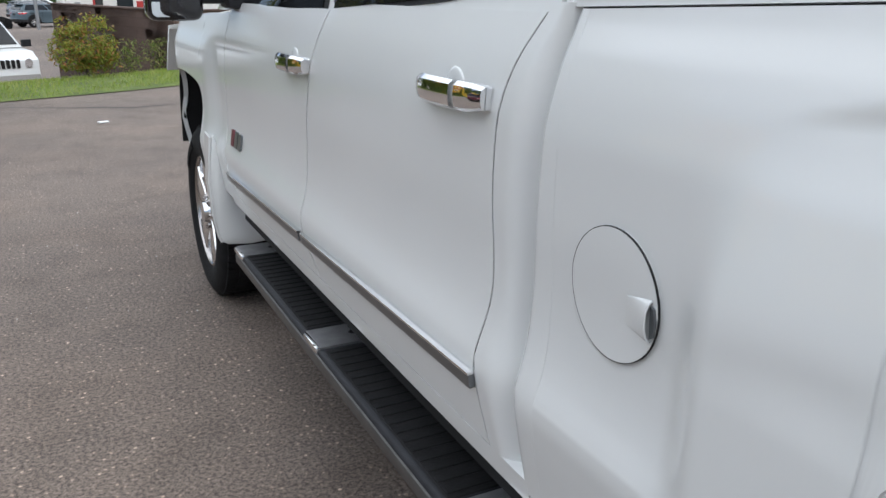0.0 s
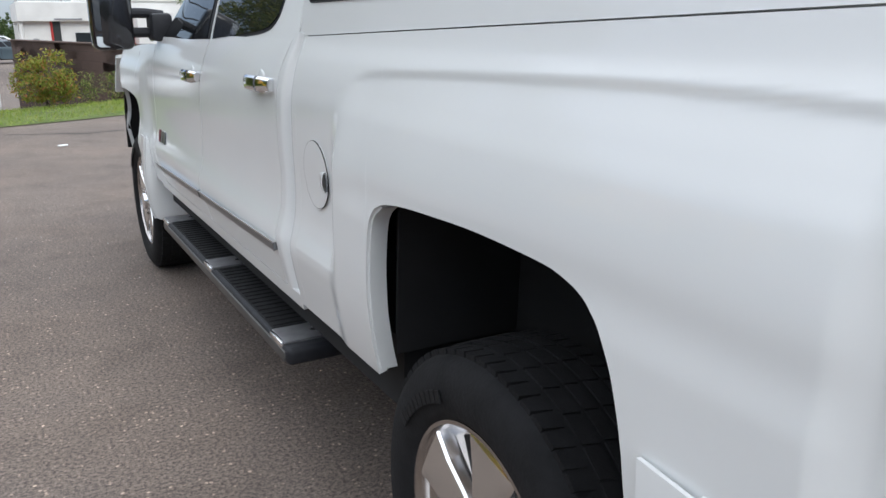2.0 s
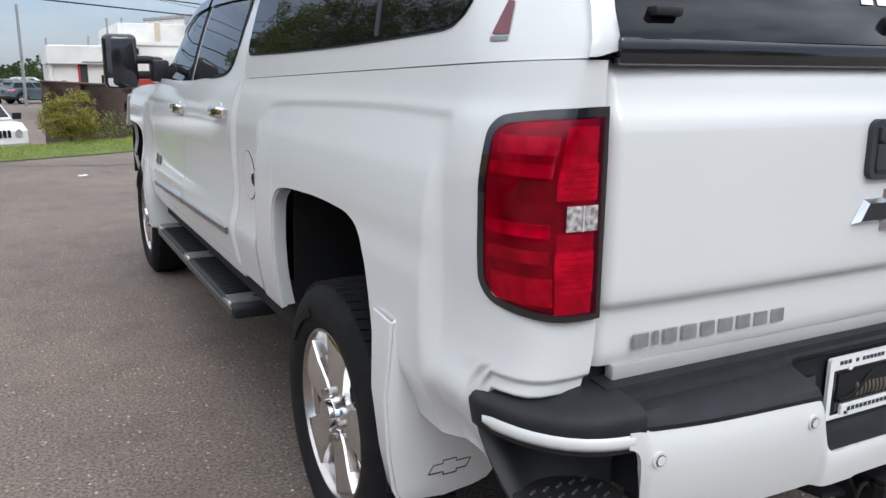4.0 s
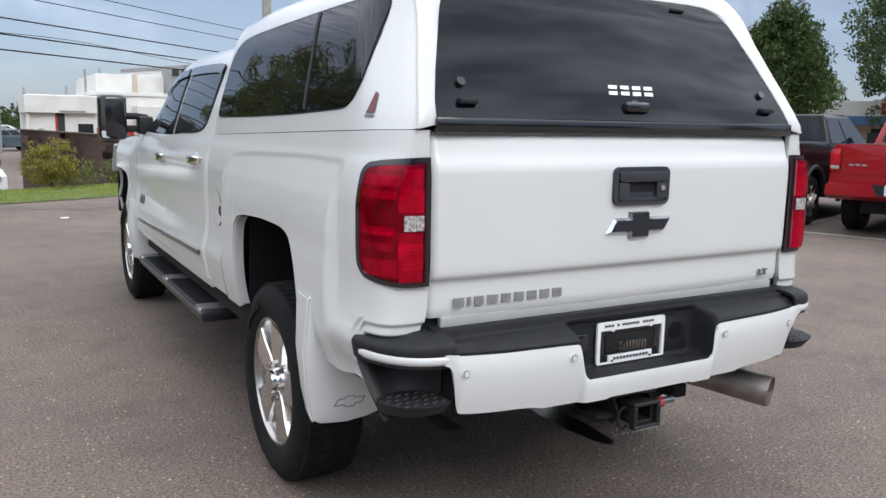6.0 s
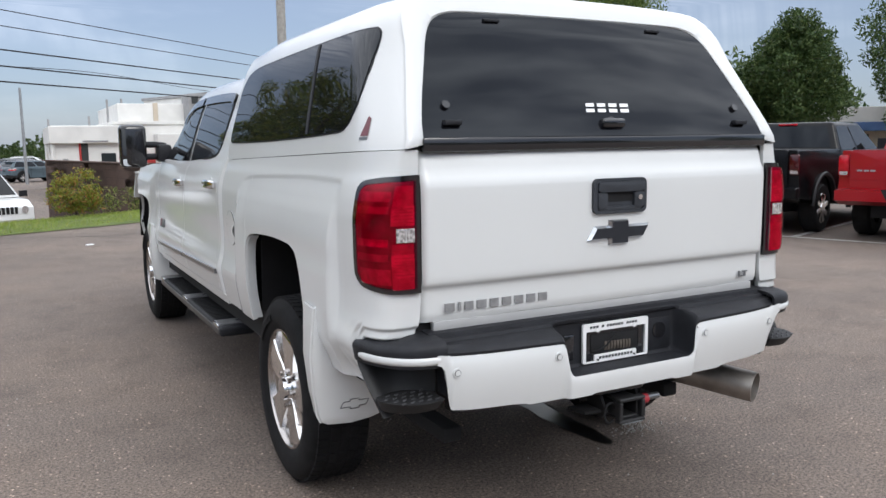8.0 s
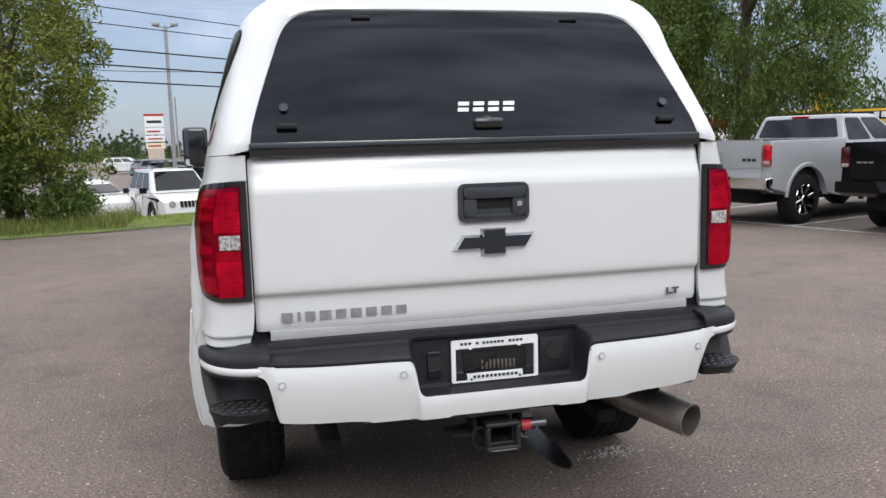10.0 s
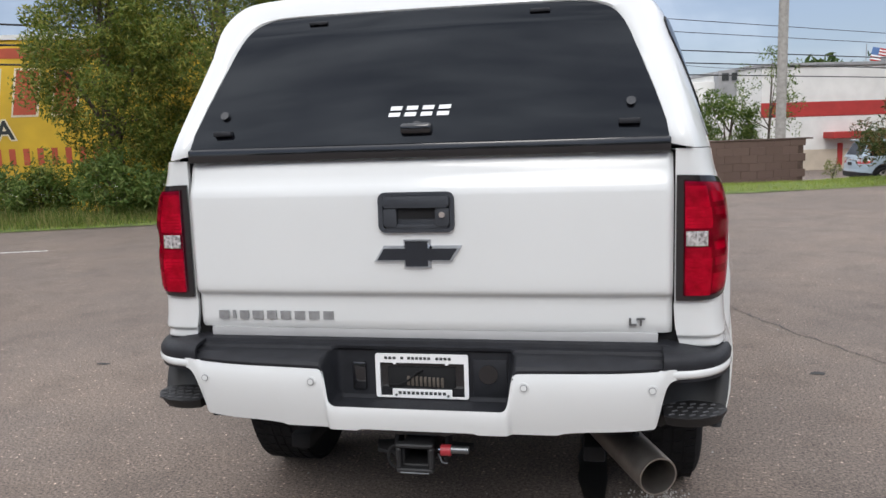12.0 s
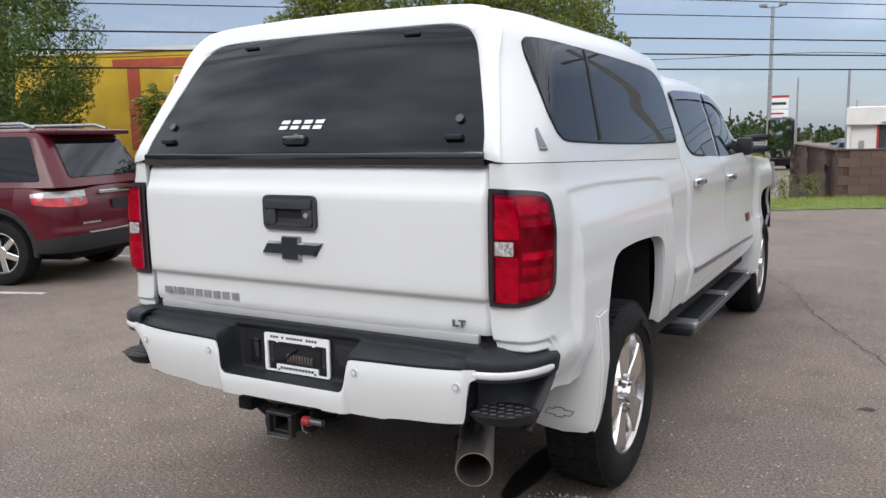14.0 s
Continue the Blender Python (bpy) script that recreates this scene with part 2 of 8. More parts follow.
LENSRED = lens_material("red_lens_cover", (0.975, 0.12, 0.41))
ASPHALT = asphalt_material()
LINE = material("line_paint", (0.62, 0.61, 0.58), 0.7, color2=(0.30, 0.29, 0.27), scale=9)
GRASSGROUND = material("grass_ground", (0.13, 0.165, 0.04), 0.95, color2=(0.08, 0.11, 0.026), scale=3, bump=0.6, bscale=25)
BARK = material("bark", (0.13, 0.10, 0.075), 0.9, var=0.5, scale=12, bump=0.8, bscale=30)
POLEWOOD = material("pole_wood", (0.23, 0.20, 0.17), 0.85, var=0.3, scale=9, bump=0.5, bscale=30)
POLEPALE = material("weathered_pole", (0.40, 0.38, 0.35), 0.85, var=0.25, scale=9, bump=0.4, bscale=30)
GALV = material("galvanised_pole", (0.34, 0.35, 0.36), 0.5, 0.5, var=0.2, scale=6)
CABLE = material("cable", (0.02, 0.02, 0.022), 0.7)
STUCCO = material("white_stucco", (0.74, 0.73, 0.70), 0.85, var=0.12, scale=1.2, bump=0.2, bscale=20)
TAN = material("tan_panel", (0.55, 0.47, 0.37), 0.8, var=0.15, scale=1.5)
REDPANEL = material("red_fascia", (0.42, 0.035, 0.03), 0.6, var=0.15, scale=2)
YELLOW = material("yellow_paint", (0.72, 0.47, 0.035), 0.75, color2=(0.56, 0.36, 0.03), scale=1.1, bump=0.15, bscale=25)
SIGNRED = material("sign_red", (0.52, 0.10, 0.05), 0.75, var=0.2, scale=3)
SIGNDARK = material("sign_black", (0.03, 0.035, 0.035), 0.7, var=0.2, scale=3)
CREAM = material("sign_cream", (0.75, 0.68, 0.50), 0.75, var=0.1, scale=3)
BLUEPANEL = material("blue_fascia", (0.09, 0.17, 0.36), 0.6, var=0.15, scale=2)
DARKGLASS = material("window_dark", (0.025, 0.03, 0.035), 0.08, spec=0.6)
CONCRETE = material("concrete", (0.42, 0.40, 0.37), 0.85, var=0.2, scale=4, bump=0.3, bscale=40)
ROOFGREY = material("roof_grey", (0.30, 0.30, 0.30), 0.8, var=0.2, scale=3)


# ---- building tools ----
def curve(pts):
    """A smooth monotone curve through (a, b) pairs."""
    p = sorted(pts)
    xs, ys = np.array([a for a, _ in p], float), np.array([b for _, b in p], float)
    h = np.diff(xs)
    d = np.diff(ys) / h
    m = np.zeros(len(xs))
    m[0], m[-1] = d[0], d[-1]
    for i in range(1, len(xs) - 1):
        if d[i - 1] * d[i] > 0:
            w1, w2 = 2 * h[i] + h[i - 1], h[i] + 2 * h[i - 1]
            m[i] = (w1 + w2) / (w1 / d[i - 1] + w2 / d[i])

    def f(x):
        x = min(max(x, xs[0]), xs[-1])
        i = min(int(np.searchsorted(xs, x, side="right")) - 1, len(xs) - 2)
        t = (x - xs[i]) / h[i]
        return float((1 + 2 * t) * (1 - t) ** 2 * ys[i] + t * (1 - t) ** 2 * h[i] * m[i] + t * t * (3 - 2 * t) * ys[i + 1] + t * t * (t - 1) * h[i] * m[i + 1])
    return f


def ss(a, b, x):
    t = min(max((x - a) / (b - a), 0), 1)
    return t * t * (3 - 2 * t)


def obj(name, verts, faces, mat, parent=None, label="", smooth=True, angle=35):
    me = bpy.data.meshes.new(name)
    me.from_pydata([tuple(v) for v in verts], [], faces)
    me.materials.append(mat)
    if smooth:
        me.polygons.foreach_set("use_smooth", [True] * len(me.polygons))
        me.set_sharp_from_angle(angle=radians(angle))
    me.update()
    ob = new(name, me)
    if parent:
        ob.parent = parent
    if label:
        ob["label"] = label
    return ob


def part(name, bm, mat, parent=None, label="", smooth=True, angle=35):
    me = bpy.data.meshes.new(name)
    bmesh.ops.recalc_face_normals(bm, faces=bm.faces)
    bm.to_mesh(me)
    bm.free()
    me.materials.append(mat)
    if smooth:
        me.polygons.foreach_set("use_smooth", [True] * len(me.polygons))
        me.set_sharp_from_angle(angle=radians(angle))
    ob = new(name, me)
    if parent:
        ob.parent = parent
    if label:
        ob["label"] = label
    return ob


def empty(name, label, category, group="", kind=""):
    return tagged(new(name), label, category, group, kind)


def box_bm(x0, x1, y0, y1, z0, z1, bevel=0.0, seg=2, bm=None, m=None):
    bm = bm or bmesh.new()
    g = bmesh.ops.create_cube(bm, size=1)
    vs = g["verts"]
    for v in vs:
        v.co = Vector(((x0 + x1) / 2 + v.co.x * (x1 - x0), (y0 + y1) / 2 + v.co.y * (y1 - y0), (z0 + z1) / 2 + v.co.z * (z1 - z0)))
    if bevel:
        es = list({e for v in vs for e in v.link_edges})
        r = bmesh.ops.bevel(bm, geom=es, offset=bevel, segments=seg, affect="EDGES", profile=0.5)
        vs = list({v for f in r["faces"] for v in f.verts} | {v for v in vs if v.is_valid})
    if m:
        bmesh.ops.transform(bm, matrix=m, verts=[v for v in vs if v.is_valid])
    return bm


def cyl_bm(r, depth, m, seg=24, r2=None, bm=None, bevel=0.0):
    bm = bm or bmesh.new()
    g = bmesh.ops.create_cone(bm, cap_ends=True, segments=seg, radius1=r, radius2=r if r2 is None else r2, depth=depth, matrix=m)
    return bm


def tube(name, pts, radius, mat, parent=None, label="", res=3):
    """A round bar through the points, as a mesh."""
    rings, n = [], 4 + 2 * res
    pts = [Vector(p) for p in pts]
    for i, p in enumerate(pts):
        d = (pts[min(i + 1, len(pts) - 1)] - pts[max(i - 1, 0)]).normalized()
        a = d.orthogonal().normalized() if i == 0 else (rings[-1][1] - d * rings[-1][1].dot(d)).normalized()
        rings.append((p, a, d.cross(a)))
    r = radius if isinstance(radius, (list, tuple)) else [radius] * len(pts)
    verts = [p + (a * math.cos(2 * math.pi * k / n) + b * math.sin(2 * math.pi * k / n)) * r[i] for i, (p, a, b) in enumerate(rings) for k in range(n)]
    faces = [(i * n + k, i * n + (k + 1) % n, (i + 1) * n + (k + 1) % n, (i + 1) * n + k) for i in range(len(pts) - 1) for k in range(n)]
    faces += [tuple(range(n))[::-1], tuple(range((len(pts) - 1) * n, len(pts) * n))]
    return obj(name, verts, faces, mat, parent, label)


def shell(name, grid, thick, mat, parent=None, label="", angle=35, normal=None):
    """A closed panel from a grid of points (rows of Vectors), thickened against its normals by thick (a vector or a number)."""
    nu, nv = len(grid), len(grid[0])
    P = np.array([[tuple(p) for p in row] for row in grid])
    du, dv = np.gradient(P, axis=0), np.gradient(P, axis=1)
    N = np.cross(du, dv)
    N /= np.maximum(np.linalg.norm(N, axis=2, keepdims=True), 1e-9)
    if normal:
        N = np.array([[tuple(normal(P[i, j]) or N[i, j]) for j in range(nv)] for i in range(nu)])
    Q = P - N * thick
    idx = lambda i, j: i * nv + j
    M = nu * nv
    verts = list(P.reshape(-1, 3)) + list(Q.reshape(-1, 3))
    faces = []
    for i in range(nu - 1):
        for j in range(nv - 1):
            a, b, c, d = idx(i, j), idx(i + 1, j), idx(i + 1, j + 1), idx(i, j + 1)
            faces.append((a, b, c, d))
            faces.append((M + d, M + c, M + b, M + a))
    rim = [idx(i, 0) for i in range(nu)] + [idx(nu - 1, j) for j in range(1, nv)] + [idx(i, nv - 1) for i in range(nu - 2, -1, -1)] + [idx(0, j) for j in range(nv - 2, 0, -1)]
    for a, b in zip(rim, rim[1:] + rim[:1]):
        faces.append((b, a, M + a, M + b))
    ob = obj(name, verts, faces, mat, parent, label, angle=angle)
    if normal:
        me = ob.data
        plain = N.reshape(-1, 3)
        own = [normal(v) for v in P.reshape(-1, 3)]
        ln = [Vector((0, 0, 0))] * len(me.loops)
        for f in me.polygons:
            outer = all(me.loops[i].vertex_index < M for i in f.loop_indices)
            for i in f.loop_indices:
                k = me.loops[i].vertex_index
                ln[i] = (own[k] or Vector(plain[k])) if outer else f.normal.copy()
        me.normals_split_custom_set(ln)
    return ob


def flat(name, outline, to3, depth, mat, parent=None, label="", bevel=0.0):
    """A flat plate: outline in 2D, to3 maps (u, v, w) into space, w from 0 to depth."""
    n = len(outline)
    bm = bmesh.new()
    a = [bm.verts.new(to3(u, v, 0)) for u, v in outline]
    b = [bm.verts.new(to3(u, v, depth)) for u, v in outline]
    bm.faces.new(a[::-1])
    top = bm.faces.new(b)
    for i in range(n):
        bm.faces.new((a[i], a[(i + 1) % n], b[(i + 1) % n], b[i]))
    if bevel:
        bmesh.ops.bevel(bm, geom=list(top.edges), offset=bevel, segments=2, affect="EDGES", profile=0.5)
    return part(name, bm, mat, parent, label, angle=30)


def rounded(x0, x1, y0, y1, r, n=5):
    out = []
    for cx, cy, a0 in ((x1 - r, y1 - r, 0), (x0 + r, y1 - r, 90), (x0 + r, y0 + r, 180), (x1 - r, y0 + r, 270)):
        for k in range(n + 1):
            a = radians(a0 + 90 * k / n)
            out.append((cx + r * math.cos(a), cy + r * math.sin(a)))
    return out

# ---- white pickup truck with a cap on its bed ----
RY, FY, HUBZ, TR = 1.073, 5.005, 0.418, 0.421      # axles, hub height, tyre radius
SIDE = curve([(0.48, 0.925), (0.53, 0.952), (0.62, 0.982), (0.72, 1.000), (0.79, 1.0115), (0.833, 1.0165), (0.846, 1.0165), (0.860, 1.0135), (0.90, 1.002), (0.95, 0.994), (1.02, 0.991), (1.15, 0.996),
              (1.25, 0.996), (1.31, 0.989), (1.37, 0.975), (1.42, 0.958), (1.49, 0.943)])


FLARE = curve([(0.3, 1.388), (0.6, 1.392), (1.0, 1.384), (1.3, 1.374), (1.5, 1.364), (1.62, 1.347), (1.70, 1.318), (1.75, 1.29)])


FLARED = curve([(0.48, 0.940), (0.60, 0.982), (0.68, 1.005), (0.75, 1.018), (0.83, 1.027), (0.92, 1.030), (1.02, 1.029), (1.12, 1.028)])


def rear_tuck(z):
    """How far the body draws in low behind the rear wheel."""
    return 0.055 * ss(0.83, 0.68, z)


def side_x(y, z):
    x = SIDE(z)
    zc = FLARE(y)
    w = ss(0.265, 0.335, y) * ss(1.748, 1.655, y)
    k = ss(1.12, 1.03, z)
    x += w * (-0.005 * ss(1.66, 1.50, y) * ss(zc + 0.004, zc - 0.020, z) + 0.033 * (1 - k) * ss(zc - 0.015, zc - 0.25, z) + k * (FLARED(max(z, 0.48)) - SIDE(z) + 0.005 * ss(1.66, 1.50, y)))
    x += 0.024 * ss(4.36, 4.50, y) * ss(5.75, 5.6, y) * ss(1.30, 1.20, z)
    x -= rear_tuck(z) * (1 - 0.4 * w) * ss(0.62, 0.54, y)
    if y > 5.2:
        x -= 0.075 * ss(5.2, 5.55, y) + 0.22 * (max(0, y - 5.50) / 0.5) ** 2
    return x


arch_pts = [(-0.498, 0.69), (-0.483, 0.80), (-0.473, 0.89), (-0.455, 0.96), (-0.436, 1.01), (-0.40, 1.063), (-0.35, 1.096), (-0.27, 1.113), (-0.07, 1.118), (0.08, 1.113),
            (0.23, 1.104), (0.30, 1.094), (0.345, 1.078), (0.372, 1.045), (0.387, 0.97), (0.394, 0.85), (0.397, 0.69)]
ARCH_R = curve([(RY + a, b) for a, b in arch_pts])
ARCH_F = curve([(FY - a * 0.96 - 0.02, b - 0.02) for a, b in arch_pts])


def bed_bottom(y):
    if RY - 0.498 < y < RY + 0.397:
        return ARCH_R(y)
    return 0.675 if y < RY else 0.66


def fender_bottom(y):
    if FY - 0.40 < y < FY + 0.457:
        return ARCH_F(y)
    return 0.66


def panel(name, s, ys, top, bot, nz, parent, xf=side_x, thick=0.022, mat=WHITE, label="", off=0.0):
    grid = []
    for y in (ys if s > 0 else ys[::-1]):
        t, b = top(y), bot(y)
        grid.append([Vector((s * (xf(y, b + (t - b) * k / nz) + off), y, b + (t - b) * k / nz)) for k in range(nz + 1)])
    return shell(name, grid, thick, mat, parent, label)


def door(name, s, back, front, z0, z1, parent, ny=14, nz=30, xf=side_x, label="", thick=0.025, mat=WHITE, off=0.0):
    grid = []
    for i in range(ny + 1):
        f = i / ny if s > 0 else 1 - i / ny
        row = []
        for k in range(nz + 1):
            z = z0 + (z1 - z0) * k / nz
            y = back(z) + (front(z) - back(z)) * f
            row.append(Vector((s * (xf(y, z) + off), y, z)))
        grid.append(row)
    return shell(name, grid, thick, mat, parent, label)


def spread(a, b, n, extra=()):
    return sorted(set(np.round(np.linspace(a, b, n), 4)) | set(np.round([e for e in extra if a < e < b], 4)))


def row_z(y, b, t, k, n=92, m=20):
    """Height of row k: the lowest m rows take up the changes of the lower edge."""
    cut = 0.93 + (b + (t - b) * m / n - 0.93) * ss(0.30, 0.55, y)
    return b + (cut - b) * k / m if k <= m else cut + (t - cut) * (k - m) / (n - m)


def side_normal(s):
    def f(p):
        if p[1] < 0.285:
            return None
        e = 0.002
        y, z = p[1], p[2]
        v = Vector((s, -(side_x(y + e, z) - side_x(y - e, z)) / (2 * e), -(side_x(y, z + e) - side_x(y, z - e)) / (2 * e)))
        return v.normalized()
    return f


truck = empty("pickup_truck", "white four-door pickup truck with bed cap, parked on asphalt", "pickup truck")
bed_top = lambda y: 1.488 - 0.028 * y
fine_r = [RY + a for a in (-0.499, -0.497, -0.49, -0.483, -0.478, -0.473, -0.464, -0.455, -0.445, -0.436, -0.42, -0.40, -0.375, -0.35, -0.31, -0.27, 0.25, 0.30, 0.325, 0.345, 0.36, 0.372, 0.38, 0.387, 0.391, 0.394, 0.396, 0.398, 0.42)]
fine_f = [FY - a * 0.96 - 0.02 for a, _ in arch_pts] + [FY + a for a in (-0.40, -0.397, -0.392, -0.385, -0.37, -0.35, 0.38, 0.40, 0.42, 0.44, 0.45, 0.456)]
rear_gap = curve([(0.64, 2.15), (0.70, 2.168), (0.87, 2.193), (0.99, 2.174), (1.15, 2.178), (1.28, 2.168), (1.34, 2.150), (1.395, 2.120), (1.44, 2.090), (1.50, 2.05)])
bed_front = curve([(0.64, 2.06), (0.85, 2.07), (1.2, 2.055), (1.50, 2.02)])
mid_gap = curve([(0.64, 3.09), (0.70, 3.13), (0.82, 3.215), (1.0, 3.205), (1.22, 3.153), (1.42, 3.05)])
front_gap = curve([(0.64, 3.98), (0.70, 4.10), (0.80, 4.22), (1.0, 4.244), (1.22, 4.19), (1.42, 4.12)])

# rear corner in plan: from the tailgate gap round to the side
corner_plan = [(0.813, 0.006), (0.862, 0.002), (0.905, 0.006), (0.934, 0.020), (0.953, 0.044), (0.966, 0.075), (0.974, 0.105), (0.980, 0.135), (0.985, 0.165), (0.989, 0.20), (0.992, 0.24), (0.993, 0.275)]


def corner_grid(s, z0, z1, nz, out=0.0, last=None, first=0):
    pts = corner_plan[first:last]
    rows = []
    for i, (px, py) in enumerate(pts):
        a, b = corner_plan[max(0, first + i - 1)], corner_plan[min(len(corner_plan) - 1, first + i + 1)]
        t = Vector((b[0] - a[0], b[1] - a[1])).normalized()
        w = ss(0.82, 0.95, px)
        row = []
        for k in range(nz + 1):
            z = row_z(py, z0(py), z1(py), k, nz)
            d = (SIDE(z) - 0.993) * (w if z > 1.0 else 1) - rear_tuck(z) * ss(0.10, 0.22, py)
            o2 = out - 0.013 * ss(0.902, 0.888, z) * ss(0.19, 0.12, py) - 0.032 * ss(0.868, 0.845, z) * ss(0.140, 0.105, py)
            row.append(Vector((s * (px + d + t.y * o2), py - t.x * o2, z)))
        rows.append(row)
    return rows if s > 0 else rows[::-1]


for s in (-1, 1):
    cg = corner_grid(s, lambda y: 0.858 - 0.183 * ss(0.115, 0.165, y), bed_top, 92)
    cg = cg if s > 0 else cg[::-1]
    for y in spread(0.285, 2.0, 46, fine_r + [0.295, 0.305, 0.315, 0.325, 0.335, 0.35, 1.50, 1.52, 1.54, 1.56, 1.58, 1.6, 1.61, 1.62, 1.63, 1.64, 1.65, 1.66, 1.67, 1.68, 1.69, 1.70, 1.71, 1.72, 1.73, 1.74, 1.75, 1.76]):
        b_, t_ = bed_bottom(y), bed_top(y)
        cg.append([Vector((s * side_x(y, row_z(y, b_, t_, k)), y, row_z(y, b_, t_, k))) for k in range(93)])
    shell("bed_side", cg if s > 0 else cg[::-1], 0.022, WHITE, truck, "white bed side with a flared wheel arch", 40, side_normal(s))
    door("bed_front_edge", s, lambda z: 2.0005, bed_front, 0.66, 1.432, truck, ny=8, nz=24, xf=lambda y, z: side_x(y, z) - 0.010 * ss(bed_front(z) - 0.022, bed_front(z), y) ** 2)
    door("cab_corner", s, lambda z: bed_front(z) + 0.004, lambda z: rear_gap(z) - 0.0042, 0.655, 1.44, truck, ny=12, nz=24, label="white rounded rear corner of the cab",
         xf=lambda y, z: side_x(y, z) - 0.034 * ss(rear_gap(z) - 0.035, bed_front(z) + 0.004, y) ** 1.4)
    rd = door("rear_door", s, rear_gap, lambda z: mid_gap(z) - 0.004, 0.69, 1.425, truck, label="white rear door with chrome handle")
    fd = door("front_door", s, lambda z: mid_gap(z) + 0.004, lambda z: front_gap(z) - 0.004, 0.69, 1.41, truck, label="white front door with chrome handle and badge")
    panel("front_fender", s, spread(4.26, 5.98, 34, fine_f), lambda y: 1.37 - 0.10 * ss(4.3, 6.0, y), fender_bottom, 26, truck)
    door("fender_rear_edge", s, lambda z: front_gap(z) + 0.004, lambda z: 4.265, 0.66, 1.372, truck, ny=3, nz=24)
    door("rocker_panel", s, lambda z: 2.04, lambda z: 4.25, 0.640, 0.686, truck, ny=6, nz=4)
    door("door_seam", s, lambda z: rear_gap(z) - 0.0044, lambda z: rear_gap(z) - 0.0002, 0.69, 1.425, rd, ny=1, nz=30, off=-0.0018, thick=0.004, mat=DARK)
    # chrome-edged moulding low on the doors
    for who, y0, y1 in ((rd, 2.187, 3.20), (fd, 3.225, 4.20)):
        for nm, za, zb, th, of, mt, lb in (("moulding", 0.793, 0.819, 0.012, 0.012, BADGE, "grey body-side moulding with a bright edge"), ("moulding_edge", 0.819, 0.824, 0.012, 0.0135, CHROME, "")):
            g = []
            for i in range(11):
                y = y0 + (y1 - y0) * (i / 10 if s > 0 else 1 - i / 10)
                dz = -0.022 * (y - 2.187)
                g.append([Vector((s * (side_x(y, z + dz) + of), y, z + dz)) for z in (za, (za + zb) / 2, zb)])
            shell(nm, g, th, mt, who, lb)
    # door handles: dished cup, chrome bar with a split end cap
    for who, hy, hz in ((rd, 2.312, 1.292), (fd, 3.262, 1.266)):
        x0 = side_x(hy, hz)
        cup = bmesh.new()
        bmesh.ops.create_uvsphere(cup, u_segments=20, v_segments=10, radius=1)
        bmesh.ops.transform(cup, matrix=Matrix.Translation((s * (x0 - 0.004), hy + 0.012, hz - 0.006)) @ Matrix.Diagonal((0.0055, 0.040, 0.046, 1)), verts=cup.verts)
        part("handle_cup", cup, WHITE, who)
        bar = []
        for i in range(17):
            f = i / 16
            y = hy - 0.122 + 0.244 * f
            lift = 0.034 - 0.020 * abs(2 * f - 1) ** 3
            hh = 0.024 - 0.006 * abs(2 * f - 1) ** 6
            bar.append([Vector((s * (x0 + lift + dx), y, hz + dz)) for dx, dz in ((-0.014, -hh), (-0.001, -hh), (0.0065, -hh * 0.75), (0.0085, -hh * 0.3), (0.0085, hh * 0.3), (0.0065, hh * 0.72), (-0.001, hh), (-0.014, hh))])
        flat_end = lambda row, y: [Vector((s * (x0 + 0.002), y, hz + (v.z - hz) * 0.92)) for v in row]
        bar = [flat_end(bar[0], hy - 0.1225)] + bar + [flat_end(bar[-1], hy + 0.1225)]
        for nm, rows in (("door_handle", bar[6:]), ("handle_cap", bar[:6])):
            shell(nm, rows if s > 0 else rows[::-1], 0.006, CHROME, who, "chrome door handle" if nm == "door_handle" else "chrome handle end cap with key lock")
    for k in range(3):
        flat("badge_mark", rounded(4.03 + 0.055 * k - 0.05, 4.075 + 0.055 * k - 0.05, 0.895, 0.955, 0.006, 2), lambda u, v, w, s=s: Vector((s * (side_x(u, v) + 0.001 + w), u, v)), 0.006,
             DECALDARK if (k == 2) == (s < 0) else BADGE, fd, "small grey and red badge on the door")
    # fuel door on the near side only
    if s < 0:
        ring = [[Vector((s * (side_x(1.855 + 0.088 * math.cos(a) * f, 1.080 + 0.090 * math.sin(a) * f) + 0.0055), 1.855 + 0.088 * math.cos(a) * f, 1.080 + 0.090 * math.sin(a) * f)) for f in np.linspace(0.001, 1, 7)] for a in np.linspace(0, 2 * math.pi, 49)]
        fuel = shell("fuel_door", ring, 0.006, WHITE, truck, "round white fuel door")
        seam = [[Vector((s * (side_x(1.855, 1.08) + 0.0015), 1.855 + f * math.cos(a) * 0.98, 1.080 + f * math.sin(a))) for f in (0.0885, 0.0912)] for a in np.linspace(0, 2 * math.pi, 49)]
        for row in seam:
            for v in row:
                v.x = s * (side_x(v.y, v.z) + 0.0054)
        shell("fuel_door_seam", seam, 0.003, DARK, fuel)
        pull = []
        for f in np.linspace(0, 1, 9):
            y, hz_ = 1.822 - 0.046 * f, 0.020 + 0.007 * f
            pull.append([Vector((s * (side_x(y, 1.071 + hz_ * math.cos(a)) + 0.0056 + 0.012 * f ** 1.5 * math.sin(a)), y, 1.071 + hz_ * math.cos(a))) for a in np.linspace(0, math.pi, 13)])
        shell("finger_pull", pull, 0.002, WHITE, fuel, "raised finger pull", 60)
